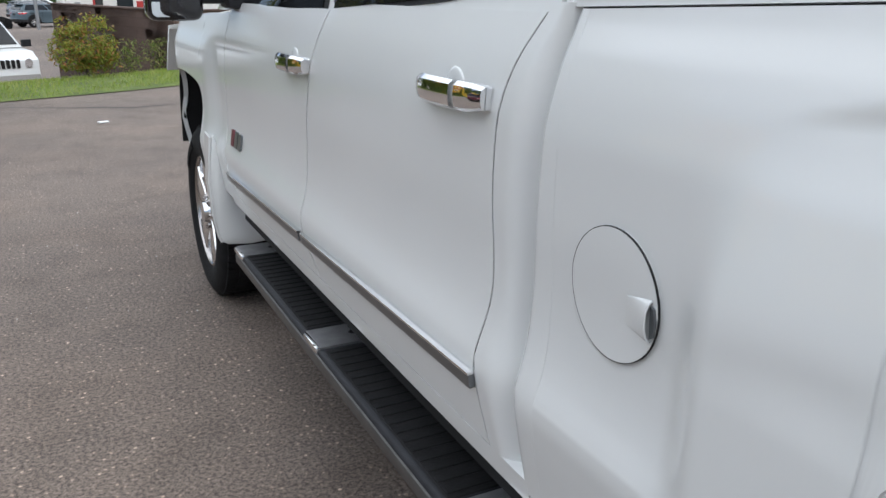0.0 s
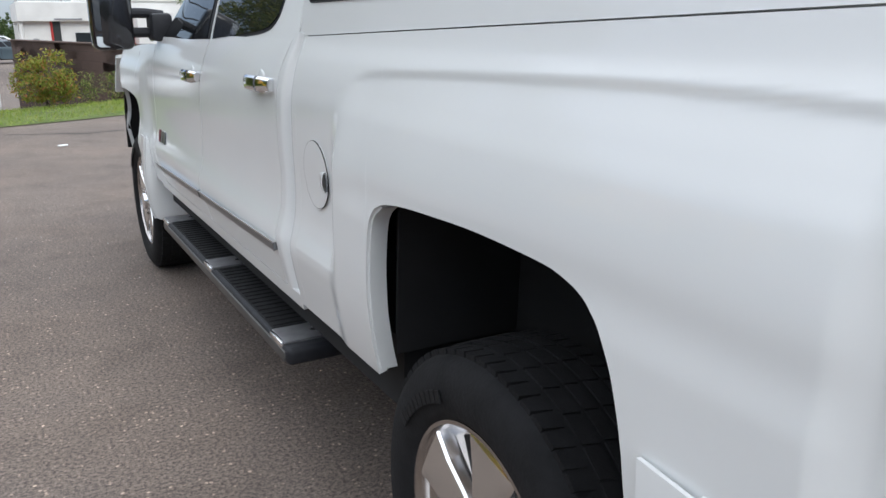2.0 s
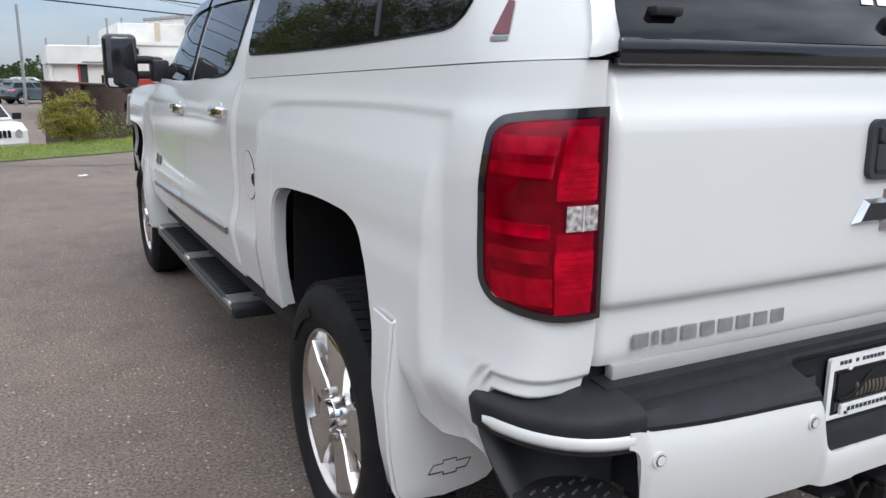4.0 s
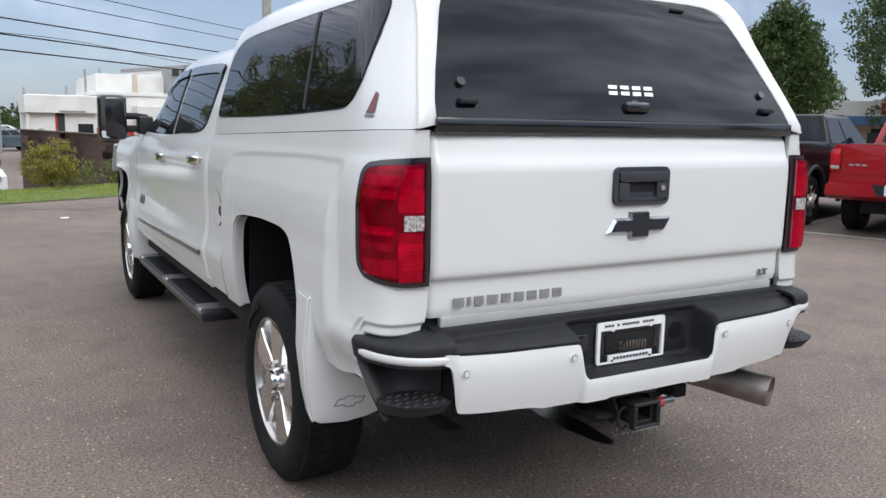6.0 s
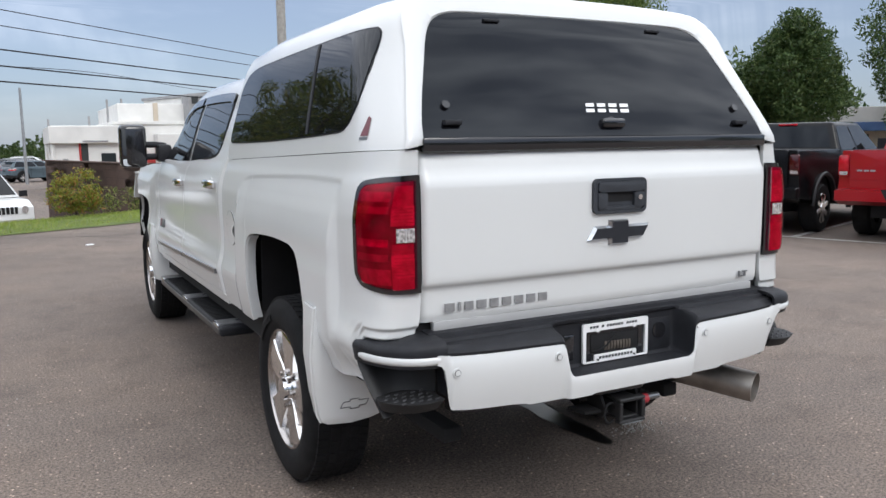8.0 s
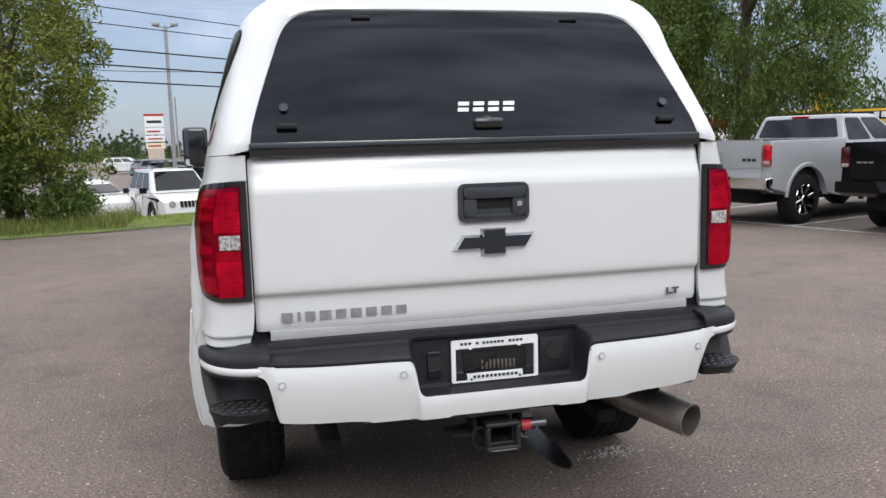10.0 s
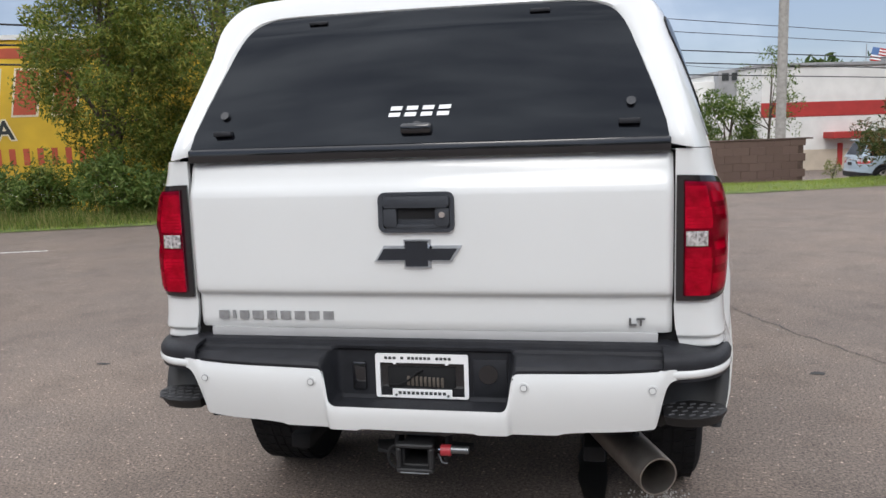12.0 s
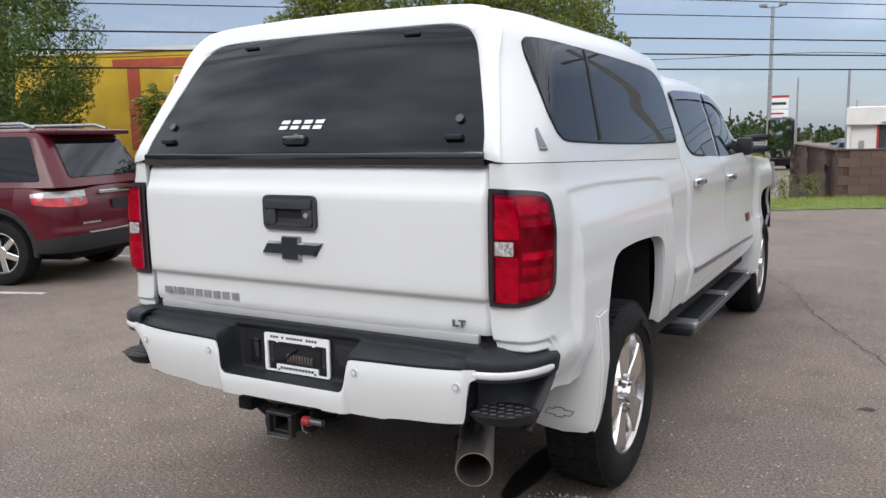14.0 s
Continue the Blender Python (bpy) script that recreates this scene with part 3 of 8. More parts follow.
        # flat grey plate: shade of a white hollow put into its colour
        flat("pocket_shade", [(1.7715, 1.052), (1.777, 1.049), (1.7775, 1.071), (1.777, 1.093), (1.7715, 1.090), (1.768, 1.071)], lambda u, v, w: Vector((-(side_x(u, v) + 0.0035 + w), u, v)), 0.006, BADGE, fuel, "grey plate painting the shaded hollow behind the finger pull")
    # rolled white lip of the rear arch
    arch_front = curve([(0.665, 0.397), (0.85, 0.394), (0.97, 0.387), (1.045, 0.372), (1.078, 0.345), (1.094, 0.30)])
    lip = [[Vector((s * (side_x(RY + arch_front(z), z) - q), RY + arch_front(z) + 0.0015 + 0.06 * q, z)) for q in (0.008, 0.020, 0.034, 0.050)] for z in np.linspace(0.672, 1.085, 22)]
    shell("arch_lip", lip if s > 0 else lip[::-1], -0.006, WHITE, truck, "white rolled lip of the wheel arch")
    # wheel liners
    for hub, arch in ((RY, ARCH_R), (FY, ARCH_F)):
        a0, a1 = (hub - 0.498, hub + 0.397) if hub == RY else (hub - 0.40, hub + 0.457)
        rows = [[Vector((s * x, y, arch(y) + 0.012)) for x in (0.60, 0.8, 0.952 if hub == RY else 0.985)] for y in np.linspace(a0, a1, 40)]
        shell("wheel_liner", rows if s > 0 else rows[::-1], 0.01, DARK, truck, "black plastic wheel-arch liner")
        part("wheelhouse_wall", box_bm(s * 0.60 - 0.01, s * 0.60 + 0.01, a0 - 0.05, a1 + 0.05, 0.5, 1.12), DARK, truck)
part("underbody", box_bm(-0.60, 0.60, 0.15, 5.85, 0.52, 0.98, 0.03), DARK, truck, "dark underbody and frame")
part("bed_floor", box_bm(-0.93, 0.93, 0.12, 0.50, 0.70, 0.80), DARK, truck)
part("cab_floor", box_bm(-0.92, 0.92, 1.50, 4.60, 0.53, 0.72), DARK, truck)
part("rear_axle", cyl_bm(0.05, 1.7, Matrix.Translation((0, RY, HUBZ)) @ Matrix.Rotation(radians(90), 4, "Y")), DARK, truck)
bmx = bmesh.new()
bmesh.ops.create_uvsphere(bmx, u_segments=16, v_segments=10, radius=0.17)
bmesh.ops.translate(bmx, verts=bmx.verts, vec=(0, RY, HUBZ))
part("differential", bmx, DARK, truck)
part("leaf_spring", box_bm(-0.60, -0.52, 0.25, 1.75, 0.36, 0.42, 0.01), DARK, truck)
part("leaf_spring", box_bm(0.52, 0.60, 0.25, 1.75, 0.36, 0.42, 0.01), DARK, truck)

# tailgate
TG = curve([(0.907, 0.004), (0.919, -0.003), (0.944, -0.005), (1.009, -0.005), (1.022, -0.008), (1.038, -0.024), (1.054, -0.028), (1.114, -0.029), (1.314, -0.030), (1.359, -0.029),
            (1.384, -0.024), (1.414, -0.010), (1.444, -0.002), (1.469, 0.007), (1.484, 0.024)])
xs_t = spread(-0.8085, 0.8085, 33, [q * a for q in (-1, 1) for a in (0.785, 0.79, 0.795, 0.80, 0.804, 0.8065)])
zs_t = spread(0.907, 1.484, 34, (1.014, 1.018, 1.022, 1.026, 1.03, 1.034, 1.038, 1.044, 1.359, 1.366, 1.374, 1.384, 1.394))
tail = shell("tailgate", [[Vector((x, TG(z) + 0.012 * (abs(x) / 0.8) ** 4 + 0.016 * (max(0, abs(x) - 0.785) / 0.0235) ** 2, z)) for z in zs_t] for x in xs_t], 0.03, WHITE, truck, "white tailgate with black handle and dark emblem")
part("tailgate_gap", box_bm(-0.83, 0.83, 0.04, 0.06, 0.86, 1.484), DARK, tail)
to_tail = lambda u, v, w: Vector((u, TG(v) - w, v))


def ring_plate(name, outer, inner, to3, depth, mat, parent, label=""):
    """A flat rim between two outlines of the same count, with depth."""
    n = len(outer)
    vs = [to3(u, v, w) for w in (0, depth) for o in (outer, inner) for u, v in o]
    fs = []
    for k in range(n):
        k2 = (k + 1) % n
        fs += [(2 * n + k, 2 * n + k2, 3 * n + k2, 3 * n + k), (k, k2, 2 * n + k2, 2 * n + k), (n + k2, n + k, 3 * n + k, 3 * n + k2)]
    return obj(name, vs, fs, mat, parent, label, angle=25)


on_gate = lambda u, v, w: Vector((u, -0.029 - w, v))
th = flat("tailgate_handle", rounded(-0.122, 0.125, 1.243, 1.370, 0.022), on_gate, 0.004, HANDLEPLASTIC, tail, "black plastic tailgate handle in a rounded bezel", 0.002)
ring_plate("handle_bezel", rounded(-0.124, 0.127, 1.241, 1.372, 0.024, 6), rounded(-0.108, 0.114, 1.253, 1.362, 0.012, 6), on_gate, 0.015, HANDLEPLASTIC, th)
flat("handle_grip", rounded(-0.106, 0.112, 1.322, 1.361, 0.008), on_gate, 0.022, HANDLEPLASTIC, th, "", 0.006)
flat("handle_block", rounded(-0.106, -0.062, 1.262, 1.320, 0.006), on_gate, 0.018, HANDLEPLASTIC, th, "", 0.004)
flat("handle_block", rounded(0.066, 0.112, 1.262, 1.320, 0.006), on_gate, 0.018, HANDLEPLASTIC, th, "", 0.004)
flat("handle_lip", rounded(-0.100, 0.106, 1.254, 1.268, 0.005), on_gate, 0.014, HANDLEPLASTIC, th, "", 0.003)
flat("handle_recess", rounded(-0.061, 0.065, 1.286, 1.321, 0.004), on_gate, 0.0065, DARK, th)
part("key_lock", cyl_bm(0.010, 0.008, Matrix.Translation((0.089, -0.049, 1.299)) @ Matrix.Rotation(radians(90), 4, "X"), 18), CHROME, th, "round chrome key lock")


def inset(poly, d):
    """The outline drawn in by d on all its edges."""
    out, n = [], len(poly)
    for k in range(n):
        p0, p1, p2 = (Vector(poly[(k + q) % n]) for q in (-1, 0, 1))
        e0, e1 = (p1 - p0).normalized(), (p2 - p1).normalized()
        n0, n1 = Vector((-e0.y, e0.x)), Vector((-e1.y, e1.x))
        out.append(tuple(p1 + (n0 + n1) * (d / (1 + n0.dot(n1)))))
    return out


bow = [(-0.148, 1.143), (-0.046, 1.143), (-0.046, 1.122), (0.046, 1.122), (0.046, 1.143), (0.114, 1.143), (0.150, 1.197), (0.046, 1.197), (0.046, 1.217), (-0.046, 1.217), (-0.046, 1.197), (-0.113, 1.197)]
em_in = inset(bow, 0.0085)
em = flat("emblem", bow, on_gate, 0.002, EMBLEMCHROME, tail, "cross-shaped emblem, black with wide chrome edges")
evs = [on_gate(u, v, 0.002) for u, v in bow] + [on_gate(u, v, 0.017) for u, v in em_in]
obj("emblem_edge", evs, [(k, (k + 1) % 12, 12 + (k + 1) % 12, 12 + k) for k in range(12)], EMBLEMCHROME, em, "bevelled chrome edge", smooth=False)
flat("emblem_face", inset(bow, 0.0080), lambda u, v, w: on_gate(u, v, 0.0155 + w), 0.0018, EMBLEM, em, "black emblem face")


def marks_row(name, widths, x0, z0, width, height, to3, depth, mat, parent, slant=0.0, slot=0.0):
    """A row of plain bars in place of lettering; widths are relative, slot splits the wide ones."""
    gap = 0.42
    unit = width / (sum(widths) + gap * (len(widths) - 1))
    x = x0
    for w in widths:
        q = lambda u, v, x=x: (x + u + slant * v, z0 + v)
        w_ = w * unit
        for v0, v1 in ((0, height),) if not slot or w < 0.5 else ((0, height * (0.5 - slot / 2)), (height * (0.5 + slot / 2), height)):
            flat(name, [q(0, v0), q(w_, v0), q(w_, v1), q(0, v1)], to3, depth, mat, parent)
        x += (w + gap) * unit


marks_row("name_mark", [1, 0.3, 0.9, 1.05, 0.95, 1, 1, 1, 1], -0.727, 0.940, 0.420, 0.029, to_tail, 0.005, MARKGREY, tail)
for nm, pts in (("trim_letter", [(0.674, 0.934), (0.698, 0.934), (0.698, 0.940), (0.681, 0.940), (0.681, 0.959), (0.674, 0.959)]),
                ("trim_letter", [(0.707, 0.934), (0.714, 0.934), (0.714, 0.953), (0.724, 0.953), (0.724, 0.959), (0.697, 0.959), (0.697, 0.953), (0.707, 0.953)])):
    flat(nm, pts, to_tail, 0.006, BADGE, tail)

# tail lights: black housing, reflectors under a red lens, clear reverse lamp
_len = np.cumsum([0] + [math.dist(a, b) for a, b in zip(corner_plan, corner_plan[1:])])
PLX, PLY = curve(list(zip(_len, [a for a, _ in corner_plan]))), curve(list(zip(_len, [b for _, b in corner_plan])))
AL = float(_len[7] + 0.6 * (_len[8] - _len[7]))


def light_top(a, m=0.0):
    e = min(max(0, (a + m - (AL - 0.04)) / 0.04), 0.995)
    return 1.408 - m - 0.024 * (a / AL) ** 2.2 - 0.034 * (1 - math.sqrt(1 - e * e))


def light_bottom(a, m=0.0):
    e = min(max(0, (a + m - (AL - 0.05)) / 0.05), 0.995)
    return 1.016 + m + 0.030 * (a / AL) ** 2.4 + 0.040 * (1 - math.sqrt(1 - e * e))


def light_grid(s, a0, a1, z0, z1, out, na=26, nz=12):
    z0, z1 = (z + 0.016 if z > 0 else z for z in (z0, z1))

    def swell(a, z):
        """The lens stands prouder above and below the waist beside the reverse lamp."""
        return 0.006 * ss(0.085, 0.12, a) * ss(0.22, 0.15, a) * (1 - ss(1.170, 1.195, z) * ss(1.265, 1.240, z)) if out > 0.0084 else 0.0

    rows = []
    for i in range(na + 1):
        a = a0 + (a1 - a0) * math.sin(math.pi / 2 * i / na) if a1 > AL - 0.03 else a0 + (a1 - a0) * i / na
        t = Vector((PLX(a + 0.002) - PLX(a - 0.002), PLY(a + 0.002) - PLY(a - 0.002))).normalized()
        b, c = max(z0, light_bottom(a, 0.014)) if z0 > 0 else light_bottom(a, -z0), min(z1, light_top(a, 0.014)) if z1 > 0 else light_top(a, -z1)
        c = max(c, b + 0.0005)
        row = []
        for k in range(nz + 1):
            z = b + (c - b) * k / nz
            rim = min(1, (z - light_bottom(a, 0.014)) / 0.02, (light_top(a, 0.014) - z) / 0.02)
            o = (out + 0.006) * (1 - 0.80 * ss(0.08, 0.15, a)) + 0.002 + swell(a, z) * max(0, rim)
            row.append(Vector((s * (PLX(a) + (SIDE(z) - 0.993) * ss(0.82, 0.95, PLX(a)) + t.y * o), PLY(a) - t.x * o, z)))
        rows.append(row)
    return rows if s > 0 else rows[::-1]


for s in (-1, 1):
    hous = shell("tail_light", light_grid(s, 0.004, AL, -1e-6, -1e-6, 0.007, 34, 24), 0.02, GLOSSBLACK, truck, "red tail light in a black housing", 60)
    # side strips paint brighter bands and a reflection on the darker backing plate
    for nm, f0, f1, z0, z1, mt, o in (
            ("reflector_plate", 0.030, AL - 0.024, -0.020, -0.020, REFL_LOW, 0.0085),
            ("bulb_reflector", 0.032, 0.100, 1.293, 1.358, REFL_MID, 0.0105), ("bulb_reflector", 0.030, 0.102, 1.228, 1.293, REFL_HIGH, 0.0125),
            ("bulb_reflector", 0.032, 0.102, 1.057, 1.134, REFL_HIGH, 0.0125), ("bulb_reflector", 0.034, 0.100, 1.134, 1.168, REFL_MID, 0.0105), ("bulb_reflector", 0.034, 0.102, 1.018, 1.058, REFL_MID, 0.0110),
            ("lit_side_band", 0.108, AL - 0.040, 1.308, 1.340, REFL_MID, 0.0130), ("lit_side_band", 0.110, AL - 0.030, 1.268, 1.292, REFL_DIM, 0.0130), ("lit_side_band", 0.110, AL - 0.030, 1.112, 1.136, REFL_DIM, 0.0130),
            ("lit_side_band", 0.110, AL - 0.028, 1.160, 1.184, REFL_MID, 0.0135), ("lit_side_band", 0.105, AL - 0.040, 1.034, 1.086, REFL_MID, 0.0135)):
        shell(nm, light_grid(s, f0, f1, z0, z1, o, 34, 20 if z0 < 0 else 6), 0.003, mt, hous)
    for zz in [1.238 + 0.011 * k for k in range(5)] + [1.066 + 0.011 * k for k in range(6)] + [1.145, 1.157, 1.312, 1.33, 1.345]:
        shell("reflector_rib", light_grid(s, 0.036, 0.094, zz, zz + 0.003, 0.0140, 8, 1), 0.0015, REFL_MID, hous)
    shell("lens_body", light_grid(s, 0.026, AL - 0.021, -0.017, -0.017, 0.0185, 34, 20), 0.0006, LENSRED, hous, "glossy red tail light lens", 60)
    rg = light_grid(s, 0.033, 0.090, 1.174, 1.220, 0.0200, 14, 8)
    for i, row in enumerate(rg):
        for k, v in enumerate(row):
            v.y -= 0.0022 * ((i + k) % 2) if 0 < i < 14 and 0 < k < 8 else 0
    shell("reverse_lamp", rg, 0.008, CLEAR, hous, "clear faceted reverse lamp", 5)
    shell("reverse_lamp_bar", light_grid(s, 0.060, 0.063, 1.174, 1.220, 0.0235, 2, 2), 0.004, REFL_HIGH, hous)

# rear bumper
BF = curve([(0, -0.150), (0.3, -0.148), (0.6, -0.135), (0.775, -0.1155), (0.80, -0.1135), (0.82, -0.109), (0.88, -0.075), (0.93, -0.02), (0.948, 0.05), (0.95, 0.12)])
bump_top = curve([(0, 0.680), (0.272, 0.680), (0.284, 0.684), (0.294, 0.696), (0.312, 0.79), (0.318, 0.802), (0.33, 0.808), (0.6, 0.812), (0.77, 0.818), (0.80, 0.823), (0.82, 0.823)])
bump_bot = curve([(0, 0.606), (0.185, 0.606), (0.20, 0.600), (0.45, 0.600), (0.47, 0.606), (0.742, 0.622), (0.752, 0.626), (0.757, 0.640), (0.778, 0.742), (0.784, 0.764), (0.793, 0.780), (0.806, 0.789), (0.82, 0.791)])
bumper = obj("bumper", [(0, 0, 0.7), (0.01, 0, 0.7), (0, 0.01, 0.7)], [(0, 1, 2)], DARK, truck, "white rear bumper with black step pads")
cols = spread(-0.812, 0.812, 50, [q * a for q in (-1, 1) for a in (0.748, 0.752, 0.755, 0.757, 0.762, 0.768, 0.773, 0.778, 0.781, 0.784, 0.788, 0.793, 0.799, 0.806, 0.262, 0.272, 0.278, 0.284, 0.29, 0.294, 0.298, 0.304, 0.308, 0.312, 0.315, 0.318, 0.322, 0.326, 0.33, 0.19, 0.2, 0.455, 0.465)])
rows = []
for x in cols:
    a = abs(x)
    t, b = bump_top(a) - 0.0, bump_bot(a)
    w = ss(0.02, 0.19, t - b)
    rows.append([Vector((x, BF(a) + w * (0.030 * (1 - k / 10) ** 2 + 0.014 * (k / 10) ** 6), b + (t - b) * k / 10)) for k in range(11)])
shell("bumper_face", rows, 0.010, WHITE, bumper, "white painted bumper face", 50)
for s in (-1, 1):
    ends = [(0.775, -0.112), (0.80, -0.111), (0.83, -0.106), (0.86, -0.098), (0.89, -0.084), (0.917, -0.065), (0.940, -0.042), (0.960, -0.014), (0.976, 0.016), (0.988, 0.048), (0.996, 0.076), (1.001, 0.104)]
    strip = []
    for k, (x, y) in enumerate(ends[1:]):
        q = 0.0 if k < 10 else 0.006
        strip.append([Vector((s * (x - d * 0.6), y + d, z)) for d, z in ((0.014, 0.790 + q), (0.002, 0.791 + q), (-0.003, 0.800), (-0.003, 0.814 - q), (0.006, 0.823 - q))])
    shell("corner_trim", strip if s > 0 else strip[::-1], 0.02, WHITE, bumper, "thin white trim round the bumper corner", 60)
    pend = ends[:-1] + [(1.003, 0.110), (1.006, 0.132), (1.005, 0.150)]
    pad_c = []
    for k, (x, y) in enumerate(pend):
        w = ss(0.80, 0.99, x)
        pad_c.append([Vector((s * (x + (0.84 - x) * q * w), y + (0.06 - y) * q, z - 0.012 * w * (z > 0.84))) for q, z in ((0.04, 0.78), (0.0, 0.824), (0.0, 0.846), (0.06, 0.860), (0.2, 0.868), (0.5, 0.872), (1.0, 0.876))])
    shell("corner_pad", pad_c if s > 0 else pad_c[::-1], 0.012, BLACK, bumper, "black plastic corner pad", 50)
    # recess between trim and step, closed at the side
    endx, endy = curve([(0.60, 0.957), (0.66, 0.976), (0.69, 0.985), (0.724, 0.993), (0.766, 1.000), (0.81, 1.002), (0.845, 1.001)]), curve([(0.60, 0.0), (0.66, 0.03), (0.69, 0.052), (0.724, 0.080), (0.766, 0.114), (0.81, 0.134), (0.845, 0.146)])
    wall_c = []
    for i in range(15):
        f = i / 14
        row = []
        for k in range(10):
            z = 0.605 + 0.24 * k / 9
            bx, by = 0.772 + (endx(z) - 0.772) * f, -0.015 + (endy(z) + 0.015) * f
            row.append(Vector((s * bx, by + 0.045 * math.sin(math.pi * min(f * 1.15, 1)) ** 0.8, z)))
        wall_c.append(row)
    shell("corner_recess", wall_c if s > 0 else wall_c[::-1], 0.015, RECESSBLACK, bumper, "dark recess above the corner step", 60)
    roof_c = [[Vector((s * (x - 0.006), y + 0.006, 0.792)), Vector((s * (x + (0.90 - x) * 0.5), y + (0.07 - y) * 0.5, 0.7925)), Vector((s * (x + (0.90 - x) * 0.9), y + (0.09 - y) * 0.9, 0.793))] for x, y in ends]
    shell("recess_top", roof_c if s > 0 else roof_c[::-1], 0.006, BLACK, bumper)
    part("recess_side", box_bm(min(s * 0.748, s * 0.758), max(s * 0.748, s * 0.758), -0.085, 0.0, 0.665, 0.80, 0.002, 1), BLACK, bumper)
    # foot step with raised studs
    outl = [(0.776, -0.098), (0.80, -0.112), (0.84, -0.119), (0.885, -0.113), (0.925, -0.092), (0.958, -0.058), (0.977, -0.020), (0.978, 0.015), (0.968, 0.045), (0.93, 0.066), (0.87, 0.072), (0.776, 0.06)]
    st = flat("corner_step", outl, lambda u, v, w, s=s: Vector((s * (0.87 + (u - 0.87) * (0.86 + 0.14 * min(1, w / 0.04))), 0.06 + (v - 0.06) * (0.80 + 0.20 * min(1, w / 0.04)), 0.632 + w)), 0.040, RECESSBLACK, bumper, "black studded corner step", 0.007)
    for i in range(6):
        for j in range(4):
            px, py = 0.800 + 0.031 * i + 0.012 * (j % 2), -0.086 + 0.034 * j
            if px < 0.968 - 0.9 * max(0, py + 0.0) - 0.9 * max(0, -0.045 - py):
                part("stud", box_bm(-0.011, 0.011, -0.003, 0.003, 0.0, 0.006, 0.002, 1, m=Matrix.Translation((s * px, py, 0.670)) @ Matrix.Rotation(radians(28), 4, "Z")), STUD, st)
    for x, z in ((0.350, 0.763), (0.741, 0.757)):
        yy = BF(x) + 0.004
        sen = part("parking_sensor", cyl_bm(0.0165, 0.012, Matrix.Translation((s * x, yy + 0.0035, z)) @ Matrix.Rotation(radians(90), 4, "X"), 24), WHITE, bumper, "round white parking sensor")
        part("sensor_ring", cyl_bm(0.0115, 0.002, Matrix.Translation((s * x, yy - 0.0040, z)) @ Matrix.Rotation(radians(90), 4, "X"), 24), BADGE, sen)
        part("sensor_face", cyl_bm(0.0095, 0.002, Matrix.Translation((s * x, yy - 0.0048, z)) @ Matrix.Rotation(radians(90), 4, "X"), 24), WHITE, sen)
pad_cols = spread(-0.80, 0.80, 60, [q * a for q in (-1, 1) for a in (0.262, 0.272, 0.278, 0.284, 0.289, 0.294, 0.298, 0.302, 0.306, 0.310, 0.314, 0.318, 0.324, 0.33)])
top_rows = []
for x in pad_cols:
    a = abs(x)
    k = min(max((bump_top(a) - 0.682) / (0.806 - 0.682), 0), 1)
    f = BF(a)
    inner = [(f + 0.012, bump_top(a) - 0.004), (-0.105, 0.676), (-0.030, 0.674), (-0.017, 0.684), (-0.015, 0.76), (-0.016, 0.838), (-0.030, 0.847), (-0.033, 0.857), (-0.022, 0.861), (-0.020, 0.874), (0.03, 0.880)]
    outer = [(f + 0.012, bump_top(a) - 0.004), (f + 0.011, bump_top(a) + 0.006), (f + 0.018, 0.826), (f + 0.034, 0.835), (-0.080, 0.843), (-0.064, 0.8455), (-0.048, 0.847), (-0.044, 0.857), (-0.026, 0.861), (-0.023, 0.874), (0.03, 0.880)]
    top_rows.append([Vector((x, p[0] + (q[0] - p[0]) * k, p[1] + (q[1] - p[1]) * k)) for p, q in zip(inner, outer)])
shell("top_pad", top_rows, 0.008, BLACK, bumper, "black plastic bumper top with a recess for the plate", 25)
part("sill_strip", box_bm(-0.765, 0.765, 0.004, 0.03, 0.872, 0.907, 0.004), SILLGREY, bumper, "grey sill under the tailgate")
part("plug_cover", cyl_bm(0.032, 0.012, Matrix.Translation((0.222, -0.020, 0.765)) @ Matrix.Rotation(radians(90), 4, "X")), GLOSSBLACK, bumper, "round black trailer plug cover")
part("socket_plate", box_bm(0.170, 0.285, -0.020, -0.014, 0.69, 0.815, 0.004), BLACK, bumper)
part("trailer_socket", box_bm(-0.245, -0.195, -0.028, -0.012, 0.70, 0.80, 0.008), GLOSSBLACK, bumper, "black trailer wiring socket")
part("bumper_core", box_bm(-0.74, 0.74, -0.08, -0.02, 0.61, 0.66), DARK, bumper)
# plate frame: white rim round a black holder with an opening, bars in place of the wording
PY = -0.020
plate = part("plate_frame", box_bm(-0.150, 0.150, PY - 0.004, PY, 0.690, 0.822, 0.001, 1), GLOSSBLACK, bumper, "white licence plate frame round an empty black holder")
ring_plate("frame_rim", rounded(-0.160, 0.157, 0.680, 0.831, 0.008, 4), rounded(-0.145, 0.143, 0.685, 0.801, 0.002, 4), lambda u, v, w: Vector((u, PY - 0.004 - w, v)), 0.009, WHITEDECAL, plate, "white plastic rim")
part("frame_tab", box_bm(-0.104, 0.100, PY - 0.0125, PY - 0.004, 0.684, 0.709, 0.001, 1), WHITEDECAL, plate)
part("holder_opening", box_bm(-0.118, 0.113, PY - 0.0055, PY - 0.0035, 0.714, 0.788, 0.004, 2), DARK, plate, "dark opening in the holder")
